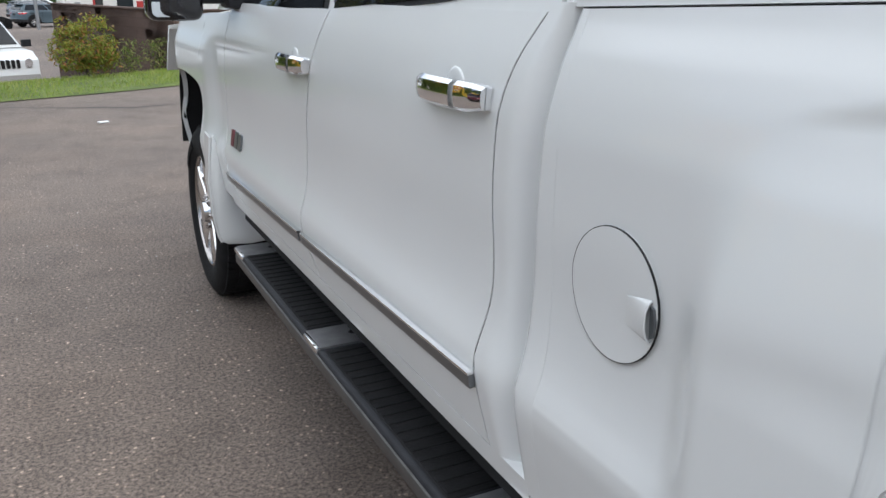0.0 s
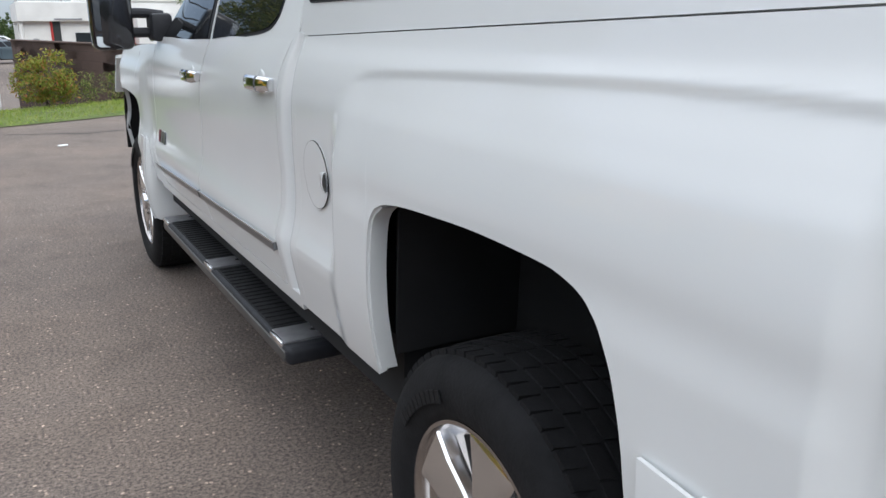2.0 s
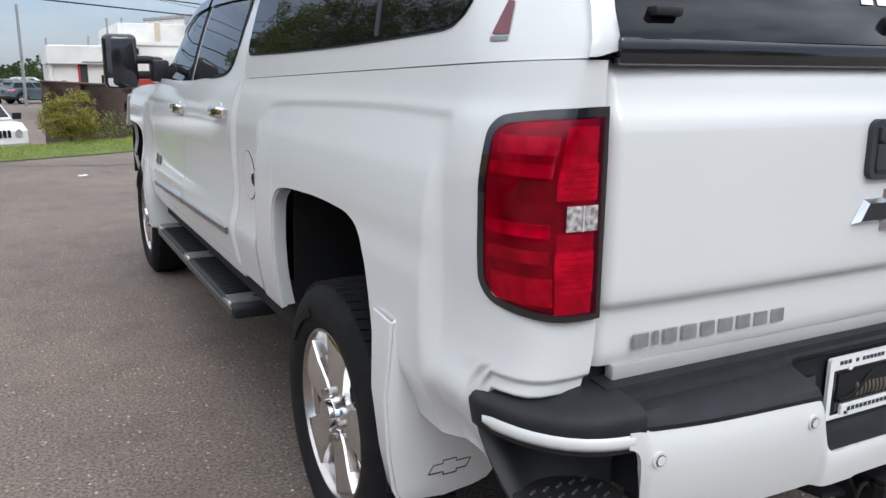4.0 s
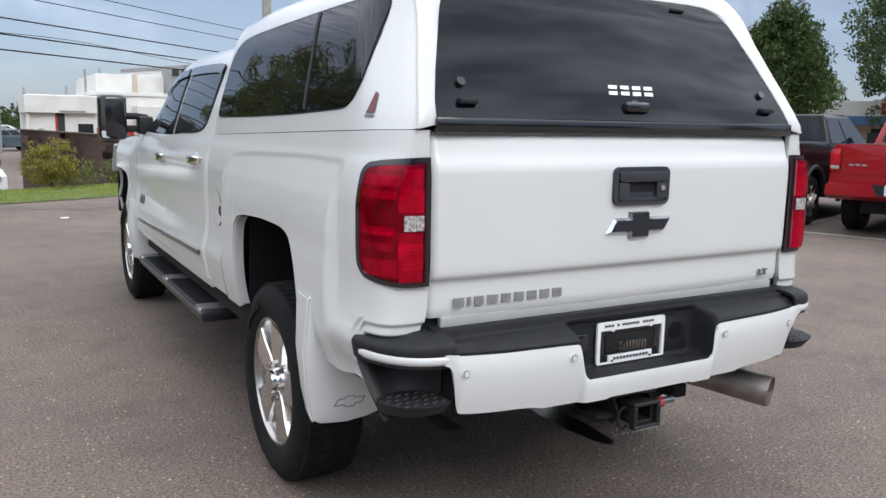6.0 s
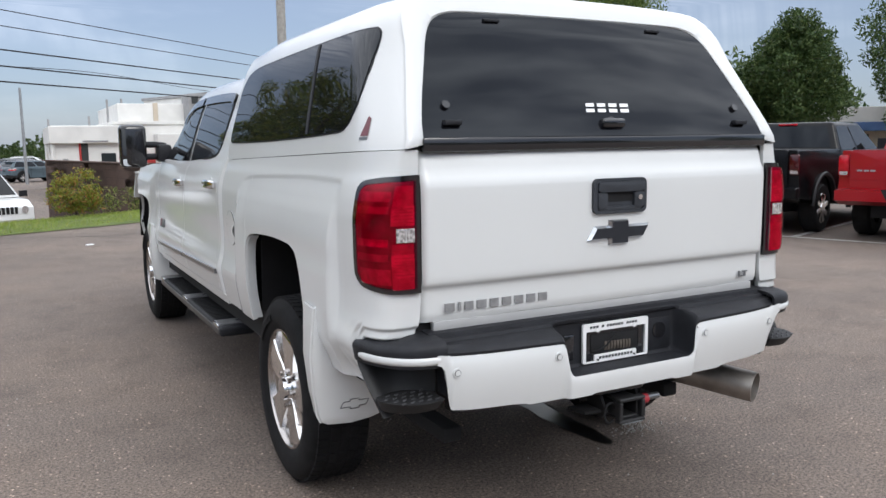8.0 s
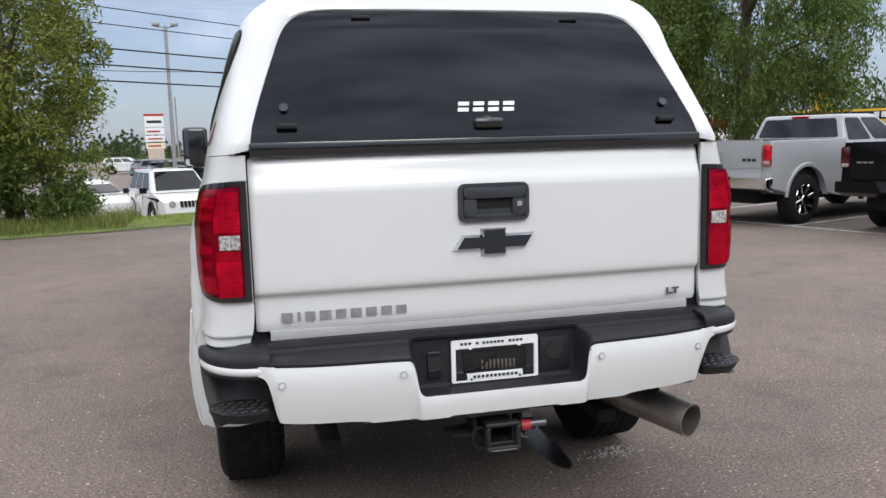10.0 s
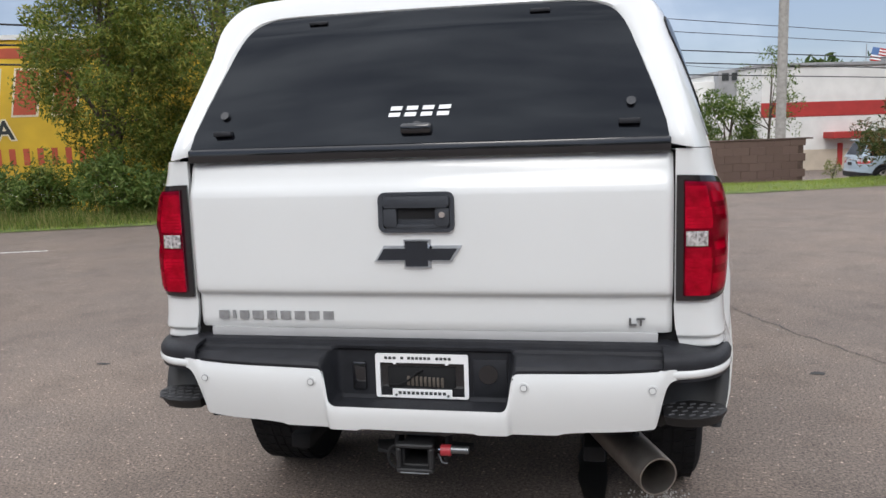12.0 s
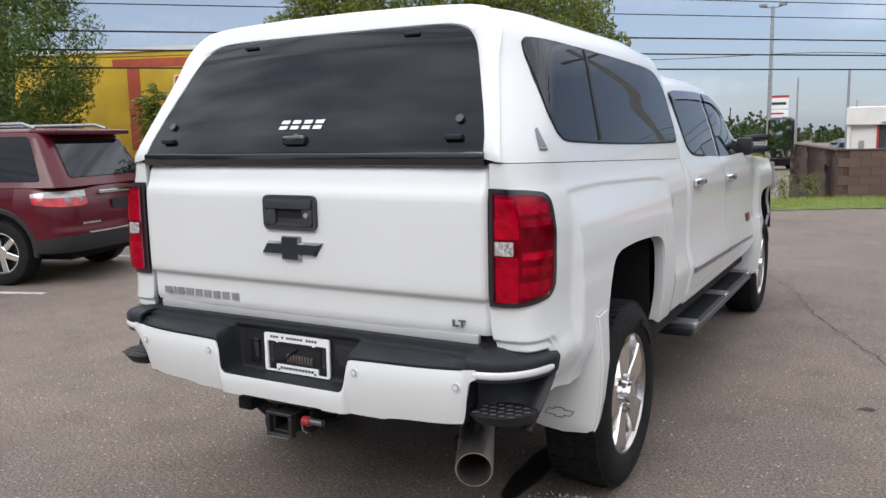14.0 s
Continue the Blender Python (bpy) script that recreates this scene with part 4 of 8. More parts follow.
for k in range(9):
    part("coil", cyl_bm(0.017, 0.0085, Matrix.Translation((-0.048 + 0.0145 * k, PY - 0.0065, 0.738 - 0.0006 * k)) @ Matrix.Rotation(radians(90), 4, "Y") @ Matrix.Diagonal((1, 0.3, 1, 1)), 14), COIL, plate, "dusty brown ribbed conduit")
tube("cable", [(-0.112, PY - 0.008, 0.722), (-0.08, PY - 0.010, 0.724), (-0.045, PY - 0.012, 0.742), (-0.018, PY - 0.012, 0.768), (0.004, PY - 0.010, 0.778)], 0.004, RUBBER, plate, "black cable")
for k, (x, w_) in enumerate(((-0.128, 0.044), (-0.072, 0.014), (-0.048, 0.082), (0.048, 0.055))):
    n_ = max(1, round(w_ / 0.0135))
    for q in range(n_):
        part("wording_bar", box_bm(x + w_ * q / n_, x + w_ * (q + 0.72) / n_, PY - 0.0142, PY - 0.013, 0.813, 0.822), SIGNDARK, plate)
for q in range(11):
    part("wording_bar", box_bm(-0.083 + 0.0152 * q, -0.0725 + 0.0152 * q, PY - 0.0137, PY - 0.0125, 0.692, 0.702), SIGNDARK, plate)
for x, z in ((-0.092, 0.804), (0.086, 0.804), (-0.090, 0.690), (0.088, 0.690)):
    part("plate_screw", cyl_bm(0.0075 if z > 0.75 else 0.004, 0.006, Matrix.Translation((x, PY - 0.014, z)) @ Matrix.Rotation(radians(90), 4, "X"), 12), WHITEDECAL if z > 0.75 else SIGNDARK, plate)

# tow hitch
hitch = part("tow_hitch", box_bm(-0.30, 0.28, 0.03, 0.12, 0.530, 0.610, 0.02), DARK, truck, "black tow hitch receiver under the bumper")
for nm, rim_, y0, y1 in (("receiver_tube", ((-0.060, 0.040, 0.474, 0.484), (-0.060, 0.040, 0.542, 0.552), (-0.060, -0.048, 0.484, 0.542), (0.028, 0.040, 0.484, 0.542)), -0.120, 0.12),
                         ("receiver_collar", ((-0.072, 0.052, 0.463, 0.477), (-0.072, 0.052, 0.546, 0.560), (-0.072, -0.055, 0.477, 0.546), (0.035, 0.052, 0.477, 0.546)), -0.145, -0.112)):
    hb = bmesh.new()
    for a in rim_:
        box_bm(a[0], a[1], y0, y1, a[2], a[3], 0.004, 1, hb)
    part(nm, hb, RECESSBLACK, hitch, "square black receiver tube" if nm == "receiver_tube" else "thick receiver collar")
part("tube_end", box_bm(-0.05, 0.03, 0.0, 0.01, 0.482, 0.544), DARK, hitch)
part("worn_lip", box_bm(-0.058, 0.038, -0.1465, -0.140, 0.462, 0.466, 0.001, 1), BADGE, hitch, "worn bright lower lip")
part("hitch_pin", cyl_bm(0.013, 0.085, Matrix.Translation((0.118, -0.09, 0.528)) @ Matrix.Rotation(radians(90), 4, "Y"), 14), BADGE, hitch, "grey hitch pin sleeve")
part("pin_lock", cyl_bm(0.019, 0.034, Matrix.Translation((0.086, -0.09, 0.525)) @ Matrix.Rotation(radians(90), 4, "Y"), 16), REDDECAL, hitch, "red hitch pin lock")
part("pin_neck", cyl_bm(0.006, 0.05, Matrix.Translation((0.055, -0.09, 0.527)) @ Matrix.Rotation(radians(90), 4, "Y"), 10), CHROME, hitch)
for s in (-1, 1):
    web = [(0.02, 0.610), (0.02, 0.480), (-0.06, 0.470), (-0.09, 0.500), (-0.05, 0.560), (-0.02, 0.610)]
    flat("side_plate", web, lambda u, v, w, s=s: Vector((s * 0.085 - 0.010 + w, u, v)), 0.012, DARK, hitch, "black gusset beside the receiver", 0.002)
    flat("chain_plate", [(0.055, -0.07), (0.15, -0.05), (0.17, 0.03), (0.055, 0.05)], lambda u, v, w, s=s: Vector((s * u - 0.010, v, 0.492 + w)), 0.012, DARK, hitch, "black safety chain plate", 0.002)
flat("top_bracket", [(-0.15, -0.055), (0.12, -0.055), (0.085, -0.085), (-0.105, -0.085)], lambda u, v, w: Vector((u, v, 0.570 + w)), 0.022, GLOSSBLACK, hitch, "black bracket over the receiver", 0.004)
part("bracket_edge", box_bm(-0.150, 0.122, -0.064, -0.057, 0.590, 0.594, 0.001, 1), BADGE, hitch)
tube("wire_loop", [(-0.083 + 0.026 * math.cos(a), -0.10, 0.500 + 0.038 * math.sin(a)) for a in np.linspace(0.4, 5.4, 14)], 0.005, DARK, hitch, "black wire loop")
tube("pin_clip", [(0.060, -0.095, 0.515), (0.072, -0.10, 0.487), (0.092, -0.10, 0.484)], 0.003, BADGE, hitch)

# exhaust with a wide tip
ex0, ex1 = Vector((0.44, 0.66, 0.52)), Vector((0.765, -0.04, 0.447))
d = (ex1 - ex0).normalized()
prof = [(0.0, 0.055), (0.25, 0.055), (0.35, 0.060), (0.48, 0.066), (0.99, 0.066), (1.0, 0.065), (1.0, 0.060), (0.6, 0.056)]
a0 = d.orthogonal().normalized()
b0 = d.cross(a0)
ln = (ex1 - ex0).length
vs = [ex0 + d * (ln * f) + (a0 * math.cos(q) + b0 * math.sin(q)) * r for f, r in prof for q in np.linspace(0, 2 * math.pi, 33)[:-1]]
fs = [(i * 32 + k, i * 32 + (k + 1) % 32, (i + 1) * 32 + (k + 1) % 32, (i + 1) * 32 + k) for i in range(len(prof) - 1) for k in range(32)]
exhaust = obj("exhaust", vs, fs, STEEL, truck, "brushed steel exhaust pipe with a wide tip")
obj("exhaust_inside", [ex0 + d * (ln * 0.62) + (a0 * math.cos(q) + b0 * math.sin(q)) * 0.0565 for q in np.linspace(0, 2 * math.pi, 33)[:-1]], [tuple(range(32))], DARK, exhaust)
tube("exhaust_pipe", [(0.30, 1.6, 0.52), (0.34, 1.3, 0.62), (0.38, 0.9, 0.60), (0.44, 0.66, 0.52)], 0.05, STEEL, exhaust)
tube("exhaust_hanger", [(0.70, 0.10, 0.49), (0.70, 0.12, 0.62)], 0.012, DARK, exhaust)

# running boards
for s in (-1, 1):
    def sx(a, b):
        return min(s * a, s * b), max(s * a, s * b)
    rb = part("running_board", box_bm(*sx(0.83, 1.032), 2.085, 4.08, 0.444, 0.502, 0.018, 3), BLACK, truck, "black running board with ribbed tread and metal plates")
    part("bright_edge", box_bm(*sx(1.020, 1.037), 2.11, 4.06, 0.452, 0.488, 0.006), EDGEGREY, rb, "grey metal outer edge")
    for y0, y1 in ((2.28, 3.04), (3.20, 3.98)):
        part("tread_pad", box_bm(*sx(0.85, 1.015), y0, y1, 0.500, 0.506, 0.003, 1), RUBBER, rb)
        for k in range(int((y1 - y0) / 0.042)):
            yy = y0 + 0.015 + k * 0.042
            part("tread_rib", box_bm(*sx(0.865, 1.010), yy, yy + 0.020, 0.505, 0.5095, 0.002, 1), RUBBER, rb)
    for yc in (2.20, 3.12, 4.02):
        part("bright_plate", box_bm(*sx(0.87, 1.024), yc - 0.065, yc + 0.065, 0.501, 0.5095, 0.001, 1), DULLMETAL, rb, "dull metal plate")
        part("chrome_edge", box_bm(*sx(1.016, 1.036), yc - 0.060, yc + 0.060, 0.486, 0.5085, 0.006), CHROME, rb, "bright chrome edge")
        part("bolt_hole", cyl_bm(0.012, 0.004, Matrix.Translation((s * 0.905, yc, 0.5085)), 14), DARK, rb)
    for yc in (2.25, 3.4):
        part("bracket", box_bm(*sx(0.70, 0.88), yc - 0.05, yc + 0.05, 0.45, 0.60, 0.01), DARK, rb)


# wheels
def wheel(s, hub):
    ax = Vector((s, 0, 0))
    xo = 0.990    # outer face
    prof = [(0.266, xo - 0.022), (0.276, xo - 0.012), (0.295, xo + 0.000), (0.33, xo + 0.005), (0.366, xo + 0.001), (0.393, xo - 0.012), (0.410, xo - 0.036), (0.415, xo - 0.062),
            (0.417, xo - 0.10), (0.417, xo - 0.18), (0.414, xo - 0.225), (0.397, xo - 0.26), (0.35, xo - 0.275), (0.25, xo - 0.265)]
    n = 72
    vs = [Vector((s * x, hub + r * math.cos(q), HUBZ + r * math.sin(q))) for r, x in prof for q in np.linspace(0, 2 * math.pi, n + 1)[:-1]]
    fs = [(i * n + k, i * n + (k + 1) % n, (i + 1) * n + (k + 1) % n, (i + 1) * n + k) for i in range(len(prof) - 1) for k in range(n)]
    if s > 0:
        fs = [f[::-1] for f in fs]
    w = obj("wheel", vs, fs, TYRE, truck, "black tyre on a polished five-spoke alloy wheel")
    # tread: grooves left between rings of blocks
    bm = bmesh.new()
    for j, (xa, xb) in enumerate(((0.03, 0.072), (0.084, 0.118), (0.13, 0.158), (0.17, 0.204), (0.214, 0.25))):
        nb = 66 if j in (0, 4) else 40
        for k in range(nb):
            q0, q1 = 2 * math.pi * (k + 0.04) / nb, 2 * math.pi * (k + (0.84 if j in (0, 4) else 0.95)) / nb
            sh = 0.02 * (j - 2) * 0.3
            lo, hi = 0.405 if j in (0, 4) else 0.412, 0.4215 if 0 < j < 4 else 0.4185
            vv = [bm.verts.new(Vector((s * (xo - x), hub + r * math.cos(q + sh + (x - xa) * 0.5), HUBZ + r * math.sin(q + sh + (x - xa) * 0.5)))) for r in (lo, hi) for x, q in ((xa, q0), (xb, q0), (xb, q1), (xa, q1))]
            for f in ((4, 5, 6, 7), (0, 1, 5, 4), (1, 2, 6, 5), (2, 3, 7, 6), (3, 0, 4, 7)):
                bm.faces.new([vv[i] for i in f])
    part("tread", bm, TYRE, w, "tread blocks", smooth=False)
    # raised sidewall lettering as plain bars
    for k in range(10):
        q = 0.6 + k * 0.07
        part("sidewall_bar", box_bm(-0.002, 0.002, -0.009, 0.009, -0.014, 0.014, m=Matrix.Translation((s * (xo + 0.010), hub + 0.325 * math.cos(q), HUBZ + 0.325 * math.sin(q))) @ Matrix.Rotation(q - math.pi / 2, 4, "X")), RUBBER, w)
    rim = [(0.270, xo - 0.024), (0.271, xo - 0.014), (0.262, xo - 0.014), (0.255, xo - 0.024), (0.250, xo - 0.044), (0.235, xo - 0.056), (0.10, xo - 0.060), (0.0, xo - 0.062)]
    vs = [Vector((s * x, hub + r * math.cos(q), HUBZ + r * math.sin(q))) for r, x in rim for q in np.linspace(0, 2 * math.pi, n + 1)[:-1]]
    fs = [(i * n + k, i * n + (k + 1) % n, (i + 1) * n + (k + 1) % n, (i + 1) * n + k) for i in range(len(rim) - 1) for k in range(n)]
    if s > 0:
        fs = [f[::-1] for f in fs]
    # pockets between the spokes take the tone of reflected ground from their colour
    rm = obj("rim", vs, fs, RIMGREY, w, "polished alloy rim, toned for the ground it mirrors")
    for k in range(5):
        q = 2 * math.pi * k / 5 + math.pi / 2 + 0.2
        pr = [(0.050, 0.034, 0.026), (0.10, 0.052, 0.024), (0.18, 0.064, 0.020), (0.240, 0.084, 0.019), (0.260, 0.096, 0.028)]
        rowsg = []
        for r, hw, xd in pr:
            rowsg.append([Vector((s * (xo - dx), hub + r * math.cos(q) - t * math.sin(q), HUBZ + r * math.sin(q) + t * math.cos(q))) for t, dx in ((-hw * 1.10, xd + 0.036), (-hw, xd + 0.008), (-hw * 0.93, xd + 0.0015), (0, xd), (hw * 0.93, xd + 0.0015), (hw, xd + 0.008), (hw * 1.10, xd + 0.036))])
        shell("spoke", rowsg if s > 0 else rowsg[::-1], 0.012, ALLOY, rm, "broad polished spoke", 6)
        q2 = q + math.pi / 5
        part("wheel_slot", box_bm(-0.003, 0.003, -0.016, 0.016, -0.055, 0.055, 0.002, 1, m=Matrix.Translation((s * (xo - 0.056), hub + 0.175 * math.cos(q2), HUBZ + 0.175 * math.sin(q2))) @ Matrix.Rotation(q2 - math.pi / 2, 4, "X")), DARK, rm)
    bm = bmesh.new()
    cyl_bm(0.085, 0.05, Matrix.Translation((s * (xo - 0.040), hub, HUBZ)) @ Matrix.Rotation(radians(90 * s), 4, "Y"), 32, 0.060, bm)
    cyl_bm(0.056, 0.03, Matrix.Translation((s * (xo - 0.014), hub, HUBZ)) @ Matrix.Rotation(radians(90 * s), 4, "Y"), 32, 0.050, bm)
    hc = part("hub_cap", bm, CHROME, rm, "chrome centre cap")
    for k in range(8):
        q = 2 * math.pi * k / 8
        part("lug_nut", cyl_bm(0.011, 0.03, Matrix.Translation((s * (xo - 0.026), hub + 0.078 * math.cos(q), HUBZ + 0.078 * math.sin(q))) @ Matrix.Rotation(radians(90), 4, "Y"), 8), RIMGREY, rm)
    return w


for s in (-1, 1):
    for hub in (RY, FY):
        wheel(s, hub)

# mud flaps behind the wheels
flap_out = [(1.036, 0.906), (1.052, 0.72), (1.045, 0.58), (1.030, 0.486), (1.018, 0.460), (0.995, 0.447), (0.90, 0.440), (0.82, 0.446), (0.775, 0.458), (0.757, 0.478), (0.757, 0.505), (0.775, 0.545), (0.805, 0.578),
            (0.86, 0.602), (0.91, 0.640), (0.945, 0.70), (0.975, 0.763), (1.005, 0.84), (1.026, 0.916)]
for s in (-1, 1):
    for hub in (RY, FY):
        yb, up = hub - 0.62, 0.0 if hub == RY else -0.02
        yof = lambda z: yb + 0.02 * ss(0.85, 0.45, z) - 0.012 * ss(0.75, 0.55, z)
        fl = flat("mud_flap", flap_out, lambda u, v, w, s=s: Vector((s * u, yof(v) - w, v + up)), 0.010, WHITE, truck, "white moulded mud flap behind the wheel", 0.004)
        band = curve([(0.45, 0.022), (0.60, 0.050), (0.80, 0.088), (0.92, 0.108)])
        edge = [[Vector((s * (x + 0.001 - 0.004 * q), yof(z) - 0.008 + (band(z) + 0.008) * q, z + up + 0.006 * q)) for q in (0, 0.1, 0.4, 0.7, 1.0)] for x, z in flap_out[:5]]
        shell("flap_side", edge[::-1] if s > 0 else edge, 0.008, WHITE, fl, "side band of the mud flap against the wheel arch")
        if hub == RY:
            for k, (e0, e1) in enumerate(zip(bow, bow[1:] + bow[:1])):
                a_, b_ = [Vector((s * 0.885 + p[0] * 0.40, yof(0.5) - 0.0115, 0.515 + (p[1] - 1.170) * 0.40)) for p in (e0, e1)]
                tube("embossed_line", [a_, b_], 0.0016, BADGE, fl, res=1)

# ---- truck cap ----
def lifted(z):
    return z + 0.016 * ss(1.455, 1.54, z)


CAPP = curve([(lifted(z), x) for z, x in ((1.455, 0.945), (1.50, 0.937), (1.60, 0.912), (1.72, 0.878), (1.78, 0.862), (1.84, 0.844), (1.90, 0.823), (1.94, 0.804), (1.97, 0.784), (1.99, 0.766), (2.0, 0.752))])
cap_prof = [(CAPP(lifted(z)), lifted(z)) for z in (1.455, 1.47, 1.50, 1.55, 1.60, 1.66, 1.72, 1.78, 1.83, 1.88, 1.91, 1.935, 1.955, 1.972, 1.984, 1.993, 2.0)] + [(0.735, 2.026), (0.708, 2.034), (0.66, 2.0415), (0.575, 2.048), (0.45, 2.053), (0.3, 2.057), (0.15, 2.059), (0.0, 2.060)]


def cap_y(z):
    return 0.004 + 0.57 * max(0, z - 1.526) + 0.04 * max(0, z - 1.916)


def cap_round(d, z=1.7):
    return 0.078 * (1 - 0.35 * ss(1.82, 1.97, z)) * max(0, 1 - max(d, 0) / 0.27) ** 2


def cap_scale(y):
    return 1 - 0.05 * ss(1.6, 2.07, y)


def cap_x(y, z):
    base = 1.455
    z2 = base + (z - base) / cap_scale(y)
    return CAPP(min(z2, 2.016)) - cap_round(y - cap_y(z), z)


cap_thing = obj("cap_front", [(x * q, 2.07, 1.455 + (z - 1.455) * 0.95) for q, pr in ((1, cap_prof), (-1, cap_prof[::-1][1:])) for x, z in pr], [tuple(range(2 * len(cap_prof) - 1))[::-1]], WHITE, truck, "front wall of the cap")
ring = [(-x, z) for x, z in cap_prof] + [(x, z) for x, z in cap_prof[::-1][1:]]
rows = []
for f in [0, 0.004, 0.01, 0.02, 0.03, 0.045, 0.06, 0.08, 0.1, 0.13, 0.2, 0.3, 0.45, 0.6, 0.75, 0.85, 0.92, 0.96, 1.0]:
    row = []
    for x, z in ring:
        y0 = cap_y(z)
        y = y0 + (2.07 - y0) * f
        tuck = 0.028 * max(0, 1 - f / 0.02) ** 2 if f < 0.02 else 0
        k = cap_scale(y)
        xx = x - math.copysign(cap_round(y - y0, z), x) * min(1, abs(x) / 0.6)
        row.append(Vector((xx * (1 - tuck * 0.3), y, 1.455 + (z - 1.455) * k * (1 - tuck * 0.2) + (bed_top(y) + 0.003 - 1.455) * max(0, 1 - (z - 1.455) / 0.07))))
    rows.append(row)
cap = shell("cap_shell", rows[::-1], 0.02, WHITE, truck, "white fibreglass bed cap")
# rear frame and glass
GW = curve([(1.486, 0.800), (1.536, 0.798), (1.636, 0.772), (1.736, 0.735), (1.816, 0.705), (1.876, 0.680), (1.916, 0.658), (1.946, 0.630), (1.966, 0.590), (1.978, 0.535), (1.981, 0.47)])
half_glass = [(GW(z), z) for z in np.linspace(1.506, 1.974, 44)] + [(0.535, 1.978), (0.47, 1.981), (0.3, 1.982), (0.0, 1.982)]


def along(pts, f0, f1, corner):
    """Point at a share of the way: f0 up to the corner, then f1 to the middle."""
    k = min(range(len(pts)), key=lambda i: math.dist(pts[i], corner))
    seg = pts[:k + 1] if f1 is None else pts[k:]
    f = f0 if f1 is None else f1
    d = np.cumsum([0] + [math.dist(a, b) for a, b in zip(seg, seg[1:])])
    return float(np.interp(f * d[-1], d, [a for a, _ in seg])), float(np.interp(f * d[-1], d, [b for _, b in seg]))


half_cap = [(v.x, v.z) for v in rows[0][len(cap_prof) - 1:]][::-1]
half_y = [v.y for v in rows[0][len(cap_prof) - 1:]][::-1]
kc = min(range(len(half_cap)), key=lambda i: math.dist(half_cap[i], (0.73, 2.001)))
lc = np.cumsum([0] + [math.dist(a, b) for a, b in zip(half_cap, half_cap[1:])])
frame_half = []
for i, ((x, z), y) in enumerate(zip(half_cap, half_y)):
    gx_, gz_ = along(half_glass, lc[i] / lc[kc], None, (0.635, 1.941)) if i <= kc else along(half_glass, None, (lc[i] - lc[kc]) / (lc[-1] - lc[kc]), (0.635, 1.941))
    col = []
    for q, dy in ((0, 0.0), (0.12, -0.004), (0.35, -0.003), (0.65, 0.0), (0.92, 0.003), (1.0, 0.014)):
        zz = z + (gz_ - z) * q
        col.append(Vector((x + (gx_ - x) * q, (y if q == 0 else cap_y(zz) + dy), zz)))
    frame_half.append(col)
mirrored = [[Vector((-v.x, v.y, v.z)) for v in c] for c in frame_half[:-1]]
shell("cap_rear_frame", mirrored + frame_half[::-1], 0.012, WHITE, cap, "", 50)
gl = []
for k in range(29):
    z = 1.528 + (1.981 - 1.528) * (1 - (1 - k / 28) ** 1.6)
    gl.append([Vector((GW(z) * q, cap_y(z) - 0.004 - 0.010 * (1 - q * q), z)) for q in np.linspace(-1, 1, 21)])
glass = shell("rear_glass", [list(r) for r in zip(*gl)], 0.006, GLASS, cap, "dark tinted rear glass of the cap")
part("lower_rail", box_bm(-0.800, 0.800, -0.012, 0.02, 1.480, 1.528, 0.008, 2), GLOSSBLACK, cap, "black lower rail of the rear glass")
for s in (-1, 1):
    part("glass_latch_bolt", cyl_bm(0.015, 0.016, Matrix.Translation((s * 0.682, cap_y(1.636) - 0.010, 1.636)) @ Matrix.Rotation(radians(60), 4, "X"), 18), GLOSSBLACK, cap, "black round glass bolt")
    part("glass_latch", box_bm(s * 0.676 - 0.033, s * 0.676 + 0.033, 0.005, 0.045, 1.568, 1.586, 0.005), BLACK, cap, "black latch tab")
    part("glass_hinge", box_bm(s * 0.39 - 0.034, s * 0.39 + 0.034, cap_y(1.954) - 0.022, cap_y(1.954) + 0.02, 1.948, 1.960, 0.004), BLACK, cap, "black glass hinge")
    part("side_keeper", box_bm(s * 0.803 - 0.006, s * 0.803 + 0.006, 0.0, 0.02, 1.500, 1.524, 0.003), BLACK, cap)
part("glass_handle", box_bm(-0.050, 0.054, -0.006, 0.028, 1.556, 1.592, 0.011, 3), GLOSSBLACK, cap, "black twist handle")
part("glass_handle_stem", cyl_bm(0.017, 0.02, Matrix.Translation((0.002, 0.022, 1.580)) @ Matrix.Rotation(radians(60), 4, "X"), 18), GLOSSBLACK, cap)
marks_row("maker_mark", [1, 1, 1, 1.05], -0.098, 1.615, 0.202, 0.034, lambda u, v, w: Vector((u, cap_y(v) - 0.0150 - w, v)), 0.002, WHITEDECAL, cap, 0.25, 0.22)
part("brake_light", box_bm(-0.12, 0.12, 0.335, 0.385, 2.044, 2.064, 0.006), CLEAR, cap, "high brake light on the cap roof")
part("brake_light_base", box_bm(-0.135, 0.135, 0.33, 0.40, 2.038, 2.053, 0.005), WHITE, cap)
